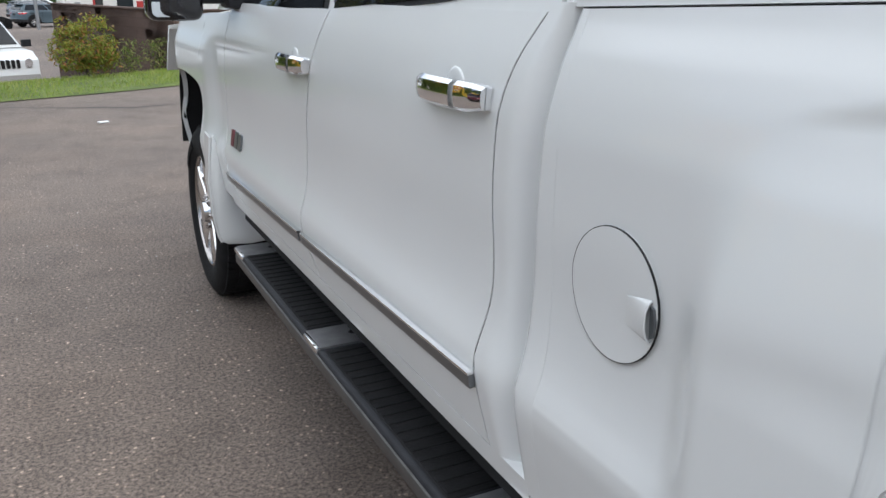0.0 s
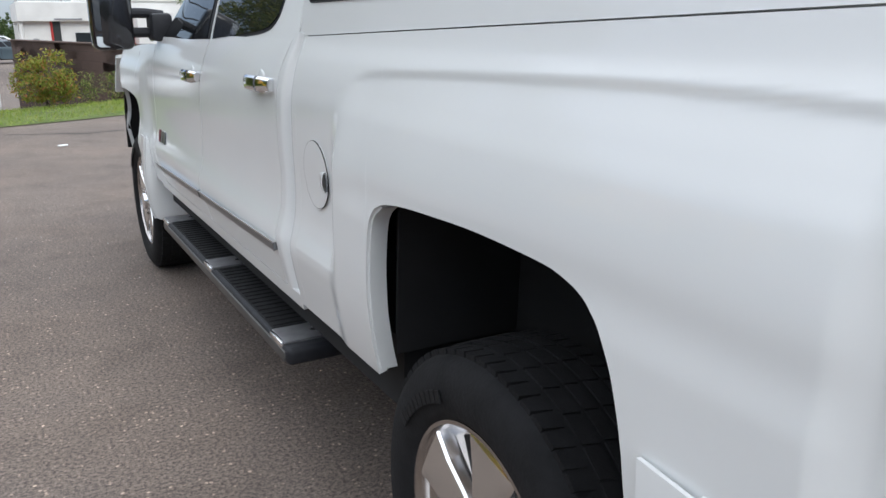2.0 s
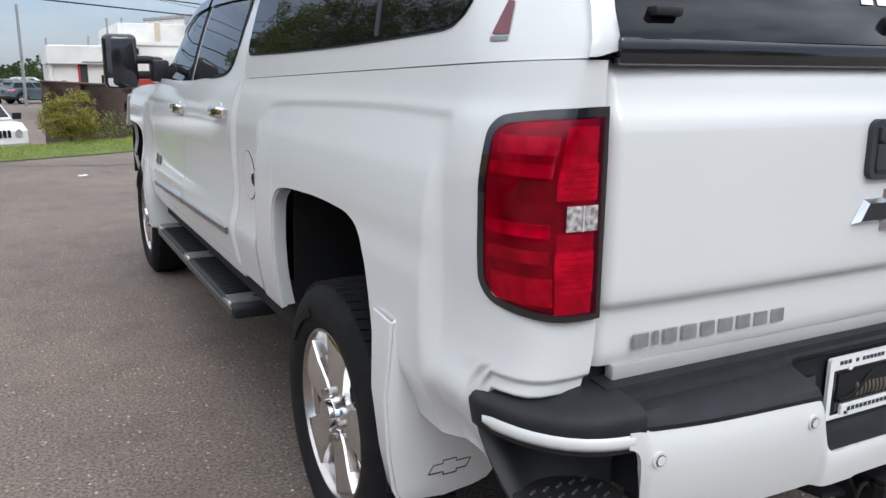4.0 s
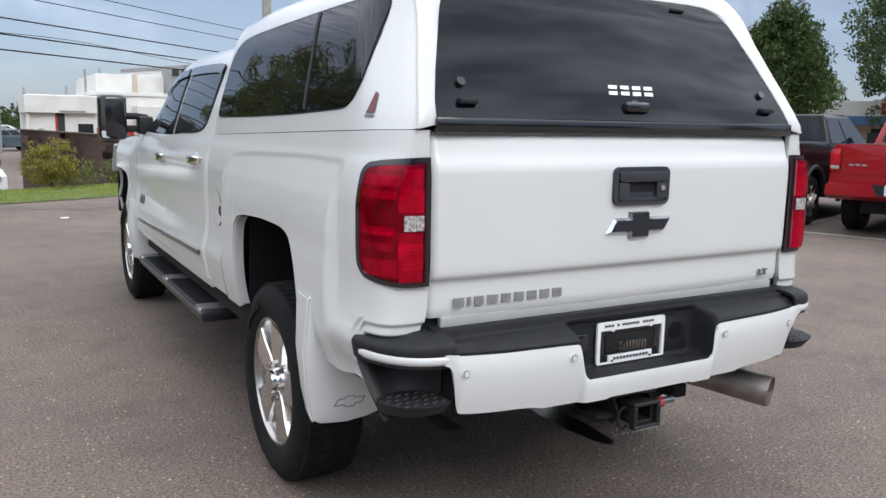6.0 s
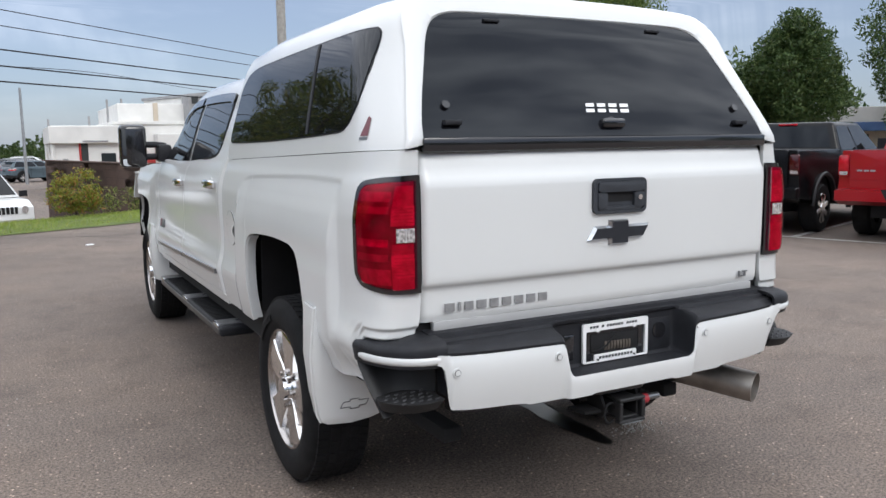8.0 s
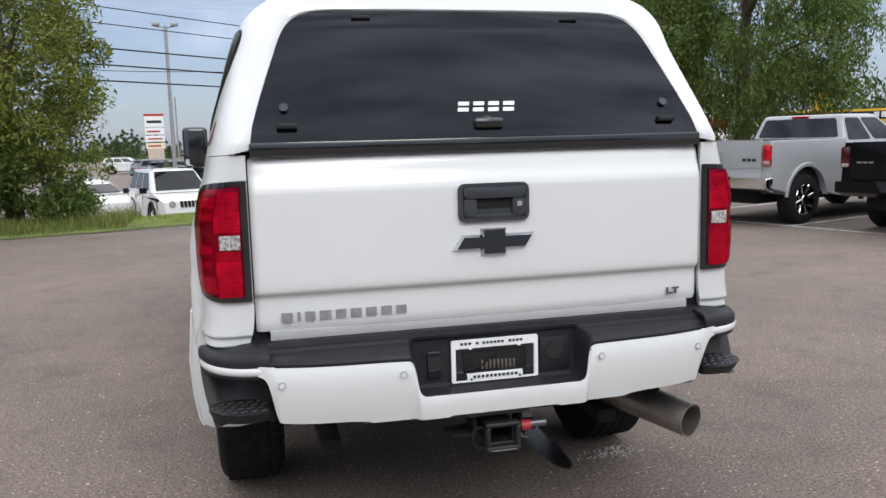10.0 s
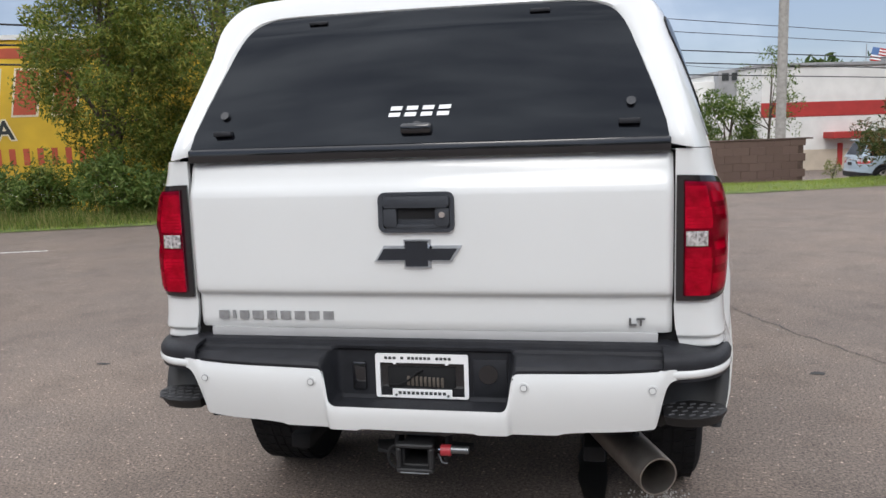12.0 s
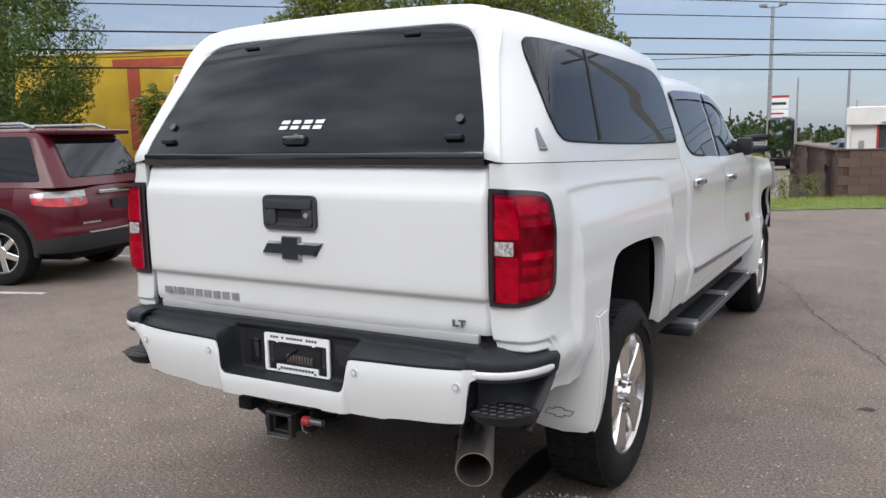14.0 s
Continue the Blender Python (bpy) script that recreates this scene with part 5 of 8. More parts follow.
# side windows with a sliding split, decal
for s in (-1, 1):
    def win(nm, y0, y1, mat, lbl, off, grow=0.0, split=None):
        ys = spread(y0, y1, 40, [y0 + a for a in (0.003, 0.008, 0.016, 0.03, 0.05)] + [y1 - a for a in (0.003, 0.008, 0.016, 0.03, 0.05)])
        tb = curve([(0.285, 1.80), (0.29, 1.87), (0.305, 1.902), (0.34, 1.918), (0.5, 1.920), (1.6, 1.903), (1.85, 1.892), (1.95, 1.87), (2.01, 1.81), (2.035, 1.70)])
        bb = curve([(0.285, 1.80), (0.288, 1.70), (0.30, 1.64), (0.33, 1.59), (0.37, 1.565), (0.43, 1.556), (2.00, 1.526), (2.025, 1.545), (2.035, 1.70)])
        return panel(nm, s, ys, lambda y: tb(y) + grow, lambda y: bb(y) - grow, 12, cap, cap_x, 0.004, mat, lbl, off)
    win("side_window_seal", 0.285, 2.035, BLACK, "black window seal", 0.003, 0.006)
    win("side_window", 0.292, 0.8045, GLASS, "dark tinted side window of the cap", 0.006)
    win("side_window", 0.8055, 2.028, GLASS, "dark tinted side window of the cap", 0.006)
    door("window_divider", s, lambda z: 0.748 + 0.27 * (z - 1.55), lambda z: 0.772 + 0.27 * (z - 1.55), 1.552, 1.916, cap, ny=2, nz=14, xf=cap_x, label="black window divider", thick=0.004, mat=BLACK, off=0.010)
    on_cap = lambda u, v, w, s=s: Vector((s * (cap_x(u, v) + 0.002 + w), u, v))
    dec = flat("side_decal", [(0.168, 1.537), (0.214, 1.537), (0.196, 1.604), (0.180, 1.596)], on_cap, 0.001, DECALDARK if s < 0 else BADGE, cap, "small dark triangular decal")
    flat("decal_bar", [(0.168, 1.524), (0.216, 1.524), (0.216, 1.533), (0.168, 1.533)], on_cap, 0.001, BADGE, dec)
    panel("cap_seam", s, spread(0.02, 2.06, 20), lambda y: bed_top(y) + 0.006, lambda y: bed_top(y) - 0.003, 1, cap, lambda y, z: 0.934 - cap_round(y - 0.015), 0.02, DARK)

# ---- cab ----
CABP = curve([(1.40, 0.957), (1.43, 0.950), (1.50, 0.930), (1.62, 0.892), (1.74, 0.848), (1.80, 0.822), (1.86, 0.785), (1.90, 0.735), (1.925, 0.66)])
roof_k = curve([(2.06, 0.96), (2.3, 0.985), (2.7, 1.0), (3.3, 0.985), (3.6, 0.90), (3.9, 0.60), (4.2, 0.22), (4.42, 0.02)])
cab_prof = [(CABP(z), z) for z in (1.40, 1.43, 1.47, 1.52, 1.58, 1.64, 1.70, 1.76, 1.80, 1.84, 1.87, 1.895, 1.912, 1.925)] + [(0.62, 1.936), (0.5, 1.946), (0.3, 1.953), (0.0, 1.956)]


def cab_x(y, z):
    return CABP(min(1.40 + (z - 1.40) / max(roof_k(y), 0.02), 1.925))


ring = [(-x, z) for x, z in cab_prof] + [(x, z) for x, z in cab_prof[::-1][1:]]
rows = [[Vector((x, y, 1.40 + (z - 1.40) * roof_k(y))) for x, z in ring] for y in list(np.linspace(2.08, 3.5, 16)) + list(np.linspace(3.56, 4.42, 14))]
cab = shell("cab_shell", rows[::-1], 0.02, WHITE, truck, "white cab roof and pillars")
obj("cab_back", [(x, 2.085, 1.40 + (z - 1.40) * 0.96) for x, z in ring], [tuple(range(len(ring)))], WHITE, cab)
ws = [[Vector((x * 0.93, y, 1.404 + (z - 1.40) * roof_k(y) + 0.008)) for x, z in ring if z > 1.80 or True] for y in np.linspace(3.62, 4.36, 10)]
ws = [[p for p, (x, z) in zip(r, ring) if z > 1.70] for r in ws]
shell("windscreen", ws[::-1], 0.005, CABGLASS, cab, "dark windscreen")
for s in (-1, 1):
    def cwin(nm, y0, y1, top, bot, mat, off, lbl="", grow=0):
        ys = spread(y0, y1, 26, [y0 + a for a in (0.003, 0.01, 0.02, 0.04)] + [y1 - a for a in (0.003, 0.01, 0.02, 0.04)])
        return panel(nm, s, ys, lambda y: top(y) + grow, lambda y: bot(y) - grow, 10, cab, cab_x, 0.005, mat, lbl, off)
    rt = curve([(2.24, 1.70), (2.25, 1.76), (2.28, 1.787), (2.35, 1.795), (2.95, 1.805), (3.03, 1.803)])
    rb2 = curve([(2.24, 1.70), (2.25, 1.60), (2.28, 1.50), (2.34, 1.462), (2.42, 1.448), (2.6, 1.436), (3.03, 1.412)])
    ft = curve([(3.11, 1.804), (3.35, 1.79), (3.50, 1.755), (3.70, 1.655), (3.90, 1.535), (4.06, 1.425)])
    fb = curve([(3.11, 1.411), (3.6, 1.402), (4.06, 1.398)])
    cwin("window_seal", 2.24, 3.05, rt, rb2, BLACK, 0.003, "black window seal", 0.010)
    cwin("rear_door_glass", 2.262, 3.03, rt, rb2, CABGLASS, 0.007, "dark rear door glass")
    cwin("window_seal", 3.09, 4.08, ft, fb, BLACK, 0.003, "black window seal", 0.010)
    cwin("front_door_glass", 3.12, 4.05, ft, fb, CABGLASS, 0.007, "dark front door glass")
    # smoked rain visors with a bright rear end
    for y0, y1, tp in ((2.25, 3.04, rt), (3.10, 3.62, ft)):
        cwin("rain_visor", y0, y1, lambda y, tp=tp: tp(y) + 0.014, lambda y, tp=tp: tp(y) - 0.035, GLOSSBLACK, 0.018, "smoked rain visor")
    # tow mirror; the far one is folded a little further forward
    MY = 4.02 if s < 0 else 4.30
    mir = part("mirror", box_bm(min(s * 1.085, s * 1.275), max(s * 1.085, s * 1.275), MY, MY + 0.12, 1.350, 1.668, 0.035, 4), GLOSSBLACK, truck, "tall black towing mirror on two arms")
    mg = flat("mirror_glass", rounded(min(s * 1.100, s * 1.260), max(s * 1.100, s * 1.260), 1.438, 1.650, 0.02), lambda u, v, w, s=s, MY=MY: Vector((u, MY - 0.004 - w - 0.30 * (abs(u) - 1.26) * (s < 0) - 0.05 * (1.26 - abs(u)) + 0.055 * (v - 1.544) * (s > 0), v)), 0.003, MIRROR, mir, "mirror glass")
    flat("spot_mirror", rounded(min(s * 1.100, s * 1.260), max(s * 1.100, s * 1.260), 1.364, 1.424, 0.02), lambda u, v, w, MY=MY: Vector((u, MY - 0.004 - w - 0.30 * (abs(u) - 1.26) * (u < 0) - 0.05 * (1.26 - abs(u)), v)), 0.003, MIRROR, mir, "small convex mirror")
    for za in (1.43, 1.52):
        tube("mirror_arm", [(s * 0.94, 4.10, za - 0.01), (s * 1.02, (4.10 + MY + 0.06) / 2, za), (s * 1.12, MY + 0.05, za)], 0.024, BLACK, mir)
    part("mirror_foot", box_bm(min(s * 0.91, s * 1.01), max(s * 0.91, s * 1.01), 4.0, 4.16, 1.39, 1.52, 0.02), BLACK, mir)
# hood and nose
rows = [[Vector((x, y, 1.365 - 0.10 * ss(4.3, 6.0, y) + 0.06 * (1 - (x / 0.95) ** 4) * ss(6.1, 5.6, y) - 0.25 * ss(5.85, 6.1, y))) for x in np.linspace(-0.95, 0.95, 21)] for y in np.linspace(4.2, 6.08, 18)]
shell("hood", rows[::-1], 0.02, WHITE, truck, "white hood")
part("front_bumper", box_bm(-0.84, 0.84, 5.95, 6.12, 0.50, 1.15, 0.08, 4), BLACK, truck, "front bumper and grille")
part("lower_valance", box_bm(-0.90, -0.74, 5.50, 5.75, 0.52, 0.72, 0.03), BLACK, truck)
tube("antenna", [(0.80, 4.30, 1.38), (0.80, 4.36, 1.75)], 0.004, BLACK, truck, "thin black antenna")

# ---- ground and verge ----
LOTU, LOTV = Vector((0.949, 0.316, 0)), Vector((-0.316, 0.949, 0))


def lot(u, v, z=0.0):
    p = LOTU * u + LOTV * v
    return Vector((p.x, p.y, z))


def lot_edge(x):
    return 14.4 + 0.43 * x + 0.12 * math.sin(x * 0.9)


def ground_z(x, y):
    d = y - (14.4 + 0.43 * x)
    return -1.05 * ss(2.5, 9.0, d) * ss(24.0, 17.0, x)


gx = [-400, -200, -100, -60, -40, -30] + list(np.arange(-24, 25, 1.0)) + [30, 40, 60, 100, 200, 400]
gy = [-300, -150, -80, -40, -20, -10, -5, 0, 5] + list(np.arange(8, 36, 1.0)) + [40, 50, 70, 100, 150, 250, 500]
gv = [(x, y, ground_z(x, y)) for y in gy for x in gx]
gf = [(j * len(gx) + i, j * len(gx) + i + 1, (j + 1) * len(gx) + i + 1, (j + 1) * len(gx) + i) for j in range(len(gy) - 1) for i in range(len(gx) - 1)]
ground = tagged(obj("ground", gv, gf, ASPHALT), "worn grey-brown asphalt car park speckled with small stones", "ground", kind="structure")

NV = 90
vx = np.linspace(-34, 30, NV)
prof = ((-0.06, 0.012), (0.05, 0.03), (0.35, 0.05), (0.9, 0.075), (1.6, 0.07), (2.4, 0.01), (3.2, -0.14), (4.2, -0.42), (6.0, -0.85))
verge = tagged(obj("verge", [(x, lot_edge(x) + d + 0.05 * math.sin(x * 7 + d * 3), (h if h < 0.1 else h * (1 + 0.15 * math.sin(x * 2.1))) if x < 5 or h < 0 else h * 0.5) for d, h in prof for x in vx],
                   [(i * NV + k, i * NV + k + 1, (i + 1) * NV + k + 1, (i + 1) * NV + k) for i in range(len(prof) - 1) for k in range(NV - 1)], GRASSGROUND),
               "low grass bank along the edge of the car park", "verge", kind="structure")


def verge_z(x, d):
    h = float(np.interp(d, [a for a, _ in prof], [b for _, b in prof]))
    return (h if h < 0.1 else h * (1 + 0.15 * math.sin(x * 2.1))) if x < 5 or h < 0 else h * 0.5


def blades(name, label, n, x0, x1, d0, d1, h0, h1, width, mat, seed, lean=0.35):
    rng = np.random.default_rng(seed)
    x = rng.uniform(x0, x1, n)
    d = rng.uniform(d0, d1, n)
    patch = np.array([noise.noise(Vector((a * 0.8, b * 1.2, seed))) for a, b in zip(x, d)])
    h = rng.uniform(h0, h1, n) * (0.8 + 0.6 * patch)
    base = np.stack([x, [lot_edge(a) + b for a, b in zip(x, d)], [verge_z(a, b) - 0.01 for a, b in zip(x, d)]], 1)
    q = rng.uniform(0, 2 * np.pi, n)
    side = np.stack([np.cos(q), np.sin(q), 0 * q], 1) * (width * rng.uniform(0.6, 1.3, n))[:, None]
    tip = base + np.stack([rng.normal(0, lean, n) * h, rng.normal(0, lean, n) * h, h], 1)
    v = np.stack([base - side, base + side, tip], 1).reshape(-1, 3)
    me = bpy.data.meshes.new(name)
    me.from_pydata(v.tolist(), [], [(3 * i, 3 * i + 1, 3 * i + 2) for i in range(n)])
    me.materials.append(mat)
    return tagged(new(name, me), label, "grass", kind="stuff")


GRASS = leaf_material("grass_blades", (0.20, 0.29, 0.045), (0.27, 0.36, 0.065), (0.38, 0.37, 0.12))
WEED = leaf_material("weed_leaves", (0.07, 0.12, 0.02), (0.15, 0.19, 0.04), (0.34, 0.29, 0.12))
LEAF = leaf_material("yellow_green_leaves", (0.065, 0.105, 0.016), (0.15, 0.19, 0.031), (0.30, 0.28, 0.055))
LEAFDARK = leaf_material("dark_leaves", (0.03, 0.06, 0.018), (0.055, 0.095, 0.026), (0.11, 0.145, 0.045))
LEAFMID = leaf_material("green_leaves", (0.05, 0.095, 0.018), (0.10, 0.155, 0.03), (0.19, 0.23, 0.06))
LEAFRED = leaf_material("turning_leaves", (0.12, 0.17, 0.03), (0.28, 0.30, 0.045), (0.33, 0.13, 0.05))
LEAFOLIVE = leaf_material("olive_leaves", (0.035, 0.06, 0.016), (0.07, 0.095, 0.024), (0.20, 0.10, 0.04))
FLOWER = material("white_petals", (0.8, 0.8, 0.74), 0.7)
blades("mown_grass", "short green grass on the bank", 52000, -14, 11, -0.02, 3.0, 0.04, 0.11, 0.006, GRASS, 3)
blades("tall_weeds", "tall weeds and dry stalks under the trees", 16000, -14, -3.0, 0.1, 2.6, 0.10, 0.42, 0.008, WEED, 5, 0.25)
rng = np.random.default_rng(8)
fv, ff, sv, sf = [], [], [], []
for i in range(90):
    x, d_ = rng.uniform(-12, -5.5), rng.uniform(0.4, 2.2)
    c = np.array((x, lot_edge(x) + d_, verge_z(x, d_) + rng.uniform(0.35, 0.8)))
    r = rng.uniform(0.018, 0.036)
    b = len(fv)
    fv += [c + r * np.array((math.cos(a), math.sin(a), 0.25 * math.sin(3 * a))) for a in np.linspace(0, 6.28, 7)[:-1]]
    ff.append((b, b + 1, b + 2, b + 3, b + 4, b + 5))
    k = len(sv)
    sv += [c + np.array((-0.004, 0, 0)), c + np.array((0.004, 0, 0)), (c[0] + 0.03, c[1], verge_z(x, d_))]
    sf.append((k, k + 1, k + 2))
tagged(obj("flower_stems", sv, sf, WEED, smooth=False), "thin green stems of the wild flowers", "weeds", kind="stuff")
tagged(obj("wild_flowers", fv, ff, FLOWER, smooth=False), "white wild flowers among the weeds", "flowers", kind="stuff")


# ---- trees ----
def foliage(name, clumps, per, size, mat, seed, parent, droop=0.0, flat_=0.6):
    rng = np.random.default_rng(seed)
    C = np.repeat(np.array([c for c, _ in clumps]), per, 0)
    R = np.repeat(np.array([r for _, r in clumps]), per, 0)
    n = len(C)
    o = rng.normal(0, 1, (n, 3))
    o /= np.linalg.norm(o, axis=1, keepdims=True)
    p = C + o * (R * rng.uniform(0.25, 1.0, n) ** 0.5)[:, None]
    p[:, 2] -= droop * rng.uniform(0, 1, n) * R
    a = rng.normal(0, 1, (n, 3))
    a[:, 2] -= droop * 1.5
    a /= np.linalg.norm(a, axis=1, keepdims=True)
    b = np.cross(a, rng.normal(0, 1, (n, 3)))
    b /= np.linalg.norm(b, axis=1, keepdims=True)
    s = size * rng.uniform(0.6, 1.35, n)[:, None]
    v = np.stack([p - a * s, p + b * s * flat_ * 0.5, p + a * s, p - b * s * flat_ * 0.5], 1).reshape(-1, 3)
    me = bpy.data.meshes.new(name)
    me.from_pydata(v.tolist(), [], [(4 * i, 4 * i + 1, 4 * i + 2, 4 * i + 3) for i in range(n)])
    me.materials.append(mat)
    ob = new(name, me)
    ob.parent = parent
    return ob


def tree(base, height, radius, low, mat, label, seed, leaves=12000, size=0.09, clump=0.5, name="tree", category="tree", droop=0.0, group="", trunk=0.13, clumps_n=140):
    """base: foot; low: height of the lowest leaves."""
    rng = np.random.default_rng(seed)
    t = empty(name, label, category, group)
    t.matrix_basis = Matrix.Translation(base)
    crown_c, crown_h = (low + height) / 2, (height - low) / 2
    clumps = []
    while len(clumps) < clumps_n:
        o = rng.normal(0, 1, 3)
        o /= np.linalg.norm(o)
        q = rng.uniform(0.35, 1.0) ** 0.6
        lump = 1 + 0.28 * noise.noise(Vector((o[0] * 1.7 + seed, o[1] * 1.7, o[2] * 1.7)))
        narrow = 1 - 0.35 * max(0, o[2]) ** 2
        c = np.array((o[0] * radius * q * lump * narrow, o[1] * radius * q * lump * narrow, crown_c + o[2] * crown_h * q * lump))
        clumps.append((c, clump * rng.uniform(0.6, 1.25)))
    lean = rng.normal(0, 0.15, 2)
    pts = [(0, 0, -0.1), (lean[0] * 0.4, lean[1] * 0.4, height * 0.3), (lean[0], lean[1], height * 0.6), (lean[0] * 1.3, lean[1] * 1.3, height * 0.86)]
    tr = tube("trunk", pts, [trunk * 1.3, trunk, trunk * 0.65, trunk * 0.2], BARK, t, "brown bark trunk")
    for k in range(9):
        c, _ = clumps[int(rng.integers(len(clumps)))]
        z0 = height * rng.uniform(0.2, 0.6)
        f = z0 / (height * 0.6)
        s = np.array((lean[0] * f, lean[1] * f, z0))
        mid = (s + c) / 2 + np.array((0, 0, 0.15 * radius))
        tube("limb", [tuple(s), tuple(mid), tuple(c)], [trunk * 0.45, trunk * 0.3, trunk * 0.08], BARK, t, res=1)
    foliage("crown", clumps, max(1, leaves // len(clumps)), size, mat, seed + 50, t, droop)
    return t


def sumac(at, height, seed):
    """A shrub of arching stems with long feathered fronds."""
    t = empty("sumac_shrub", "young sumac shrub with long feathery leaves", "shrub", "sumac shrubs")
    t.location = at
    rng = np.random.default_rng(seed)
    vs, fs = [], []
    stems = int(8 + 2 * height)
    for i in range(stems):
        a = rng.uniform(0, 6.283)
        h = height * rng.uniform(0.45, 0.92) if i else height * 0.93
        r = rng.uniform(0.15, 0.75) * (0.35 + 0.65 * (1 - h / height)) + 0.08
        tip = Vector((r * math.cos(a), r * math.sin(a), h))
        mid = Vector((tip.x * 0.35, tip.y * 0.35, h * 0.55))
        tube("stem", [(0.05 * math.cos(a), 0.05 * math.sin(a), -0.1), tuple(mid), tuple(tip)], [0.012, 0.007, 0.003], BARK, t, res=1)
        for k in range(int(16 + 14 * h)):
            g = rng.uniform(0.22, 1.0)
            base = mid * (2 * g) if g < 0.5 else mid.lerp(tip, 2 * g - 1)
            fa = rng.uniform(0, 6.283)
            out = Vector((math.cos(fa), math.sin(fa), 0))
            L = rng.uniform(0.30, 0.52)
            up = rng.uniform(0.25, 0.9)
            side = Vector((-out.y, out.x, 0))
            for j in range(11):
                f = (j + 1) / 11
                p = base + out * (L * f * 0.9) + Vector((0, 0, L * (up * f - 0.85 * f * f)))
                ll = 0.125 * (1 - 0.55 * abs(f - 0.45) / 0.55) * rng.uniform(0.8, 1.15)
                for q in (-1, 1):
                    d_ = (side * q + out * 0.45 + Vector((0, 0, rng.uniform(-0.9, 0.1)))).normalized()
                    w_ = (out + Vector((0, 0, rng.uniform(-0.9, 0.9)))).normalized() * 0.022
                    b = len(vs)
                    vs += [p, p + d_ * ll * 0.45 + w_, p + d_ * ll, p + d_ * ll * 0.45 - w_]
                    fs.append((b, b + 1, b + 2, b + 3))
    obj("crown", vs, fs, LEAF, t, "feathery green leaves", smooth=False)
    return t


E_ = lambda x, d: (x, lot_edge(x) + d, verge_z(x, d))
tree(E_(-5.3, 2.6), 6.3, 2.0, 0.25, LEAF, "bushy yellow-green tree leafy down to the grass bank", 11, 52000, 0.055, 0.44, clumps_n=230)
tree(E_(-7.6, 3.0), 7.0, 2.2, 0.3, LEAF, "tall yellow-green tree leafy down to the grass bank", 12, 52000, 0.055, 0.44, clumps_n=230)
tree(E_(-9.6, 2.9), 5.9, 1.75, 0.4, LEAF, "yellow-green tree in front of the yellow wall", 13, 42000, 0.053, 0.40, clumps_n=200)
tree((-17.5, 10.1, 0), 6.6, 2.2, 0.8, LEAFMID, "green tree beside the parked cars", 14, 36000, 0.066, 0.48, clumps_n=190)
for x, d_, h in ((-12.9, 1.9, 3.0), (-12.3, 2.3, 1.6), (-10.8, 2.5, 1.2)):
    sumac(E_(x, d_), h, int(15 + h * 10))
for i, (x, d_, h, r) in enumerate(((-10.9, 2.2, 0.95, 0.9), (-12.0, 2.7, 1.05, 1.0), (-13.6, 2.7, 1.3, 0.95), (-5.0, 1.9, 1.9, 1.0), (-6.2, 2.2, 2.0, 1.1), (-7.6, 2.3, 1.9, 1.0), (-9.0, 1.5, 1.2, 0.8), (-8.1, 1.4, 0.95, 0.7), (-6.6, 1.4, 0.9, 0.7), (-4.2, 1.6, 0.7, 0.6))):
    tree(E_(x, d_), h, r, 0.05, LEAFMID, "low leafy bush in the verge", 30 + i, 4200, 0.06, 0.26, "bush", "bush", group="bushes in the verge", trunk=0.025, clumps_n=60)
tree(E_(-0.85, 2.1), 1.0, 0.50, 0.0, LEAFRED, "small bush with yellow-green and red leaves", 41, 3600, 0.042, 0.15, "bush", "bush", trunk=0.02, clumps_n=60)
for i, (x, d_) in enumerate(((-0.1, 2.2), (0.35, 2.3), (2.6, 2.2), (6.4, 2.6))):
    tree(E_(x, d_), 0.62, 0.2, 0.0, WEED, "dry weed stalks by the wall", 45 + i, 500, 0.03, 0.12, "weed", "weed", group="weeds by the wall", trunk=0.012, clumps_n=24)
tree((4.6, 26.2, -1.05), 3.85, 1.15, 0.5, LEAFMID, "dark green shrub behind the wall", 51, 8000, 0.07, 0.32, "shrub", "shrub", trunk=0.05, clumps_n=90)
tree((6.0, 26.0, -1.05), 5.25, 1.2, 1.4, LEAFMID, "thin young tree with sparse leaves", 52, 1500, 0.06, 0.3, trunk=0.05, clumps_n=60)
tree((8.97, 18.95, 0), 2.35, 2.0, 0.1, LEAFOLIVE, "wide dark green bush with some turning leaves", 53, 17000, 0.06, 0.33, "bush", "bush", trunk=0.04, clumps_n=170)
tree((15.0, 28.0, ground_z(15.0, 28.0)), 8.6, 2.9, 3.7, LEAFMID, "green willow tree with drooping branches", 54, 36000, 0.10, 0.55, droop=0.7, trunk=0.13, clumps_n=220)
tree((17.2, 23.8, 0), 10.2, 4.6, 1.3, LEAFMID, "large green willow tree with drooping branches", 55, 90000, 0.088, 0.66, droop=0.9, trunk=0.25, clumps_n=420)
tree((26.1, 20.0, 0), 6.3, 2.1, 0.6, LEAFDARK, "dense dark green maple tree", 56, 36000, 0.095, 0.5, trunk=0.2, clumps_n=200)
tree((35.0, 19.0, 0), 9.5, 3.6, 1.8, LEAFDARK, "tall dark green tree", 57, 26000, 0.12, 0.6, trunk=0.25, clumps_n=200)
tree((29.2, 25.1, 0), 4.8, 2.7, 0.8, LEAFDARK, "dark green tree behind the parked pickups", 58, 12000, 0.16, 0.7, trunk=0.22)
tree((40.0, 32.0, 0), 7.5, 4.0, 1.0, LEAFDARK, "distant green tree beyond the shops", 59, 7000, 0.22, 0.8, trunk=0.2)
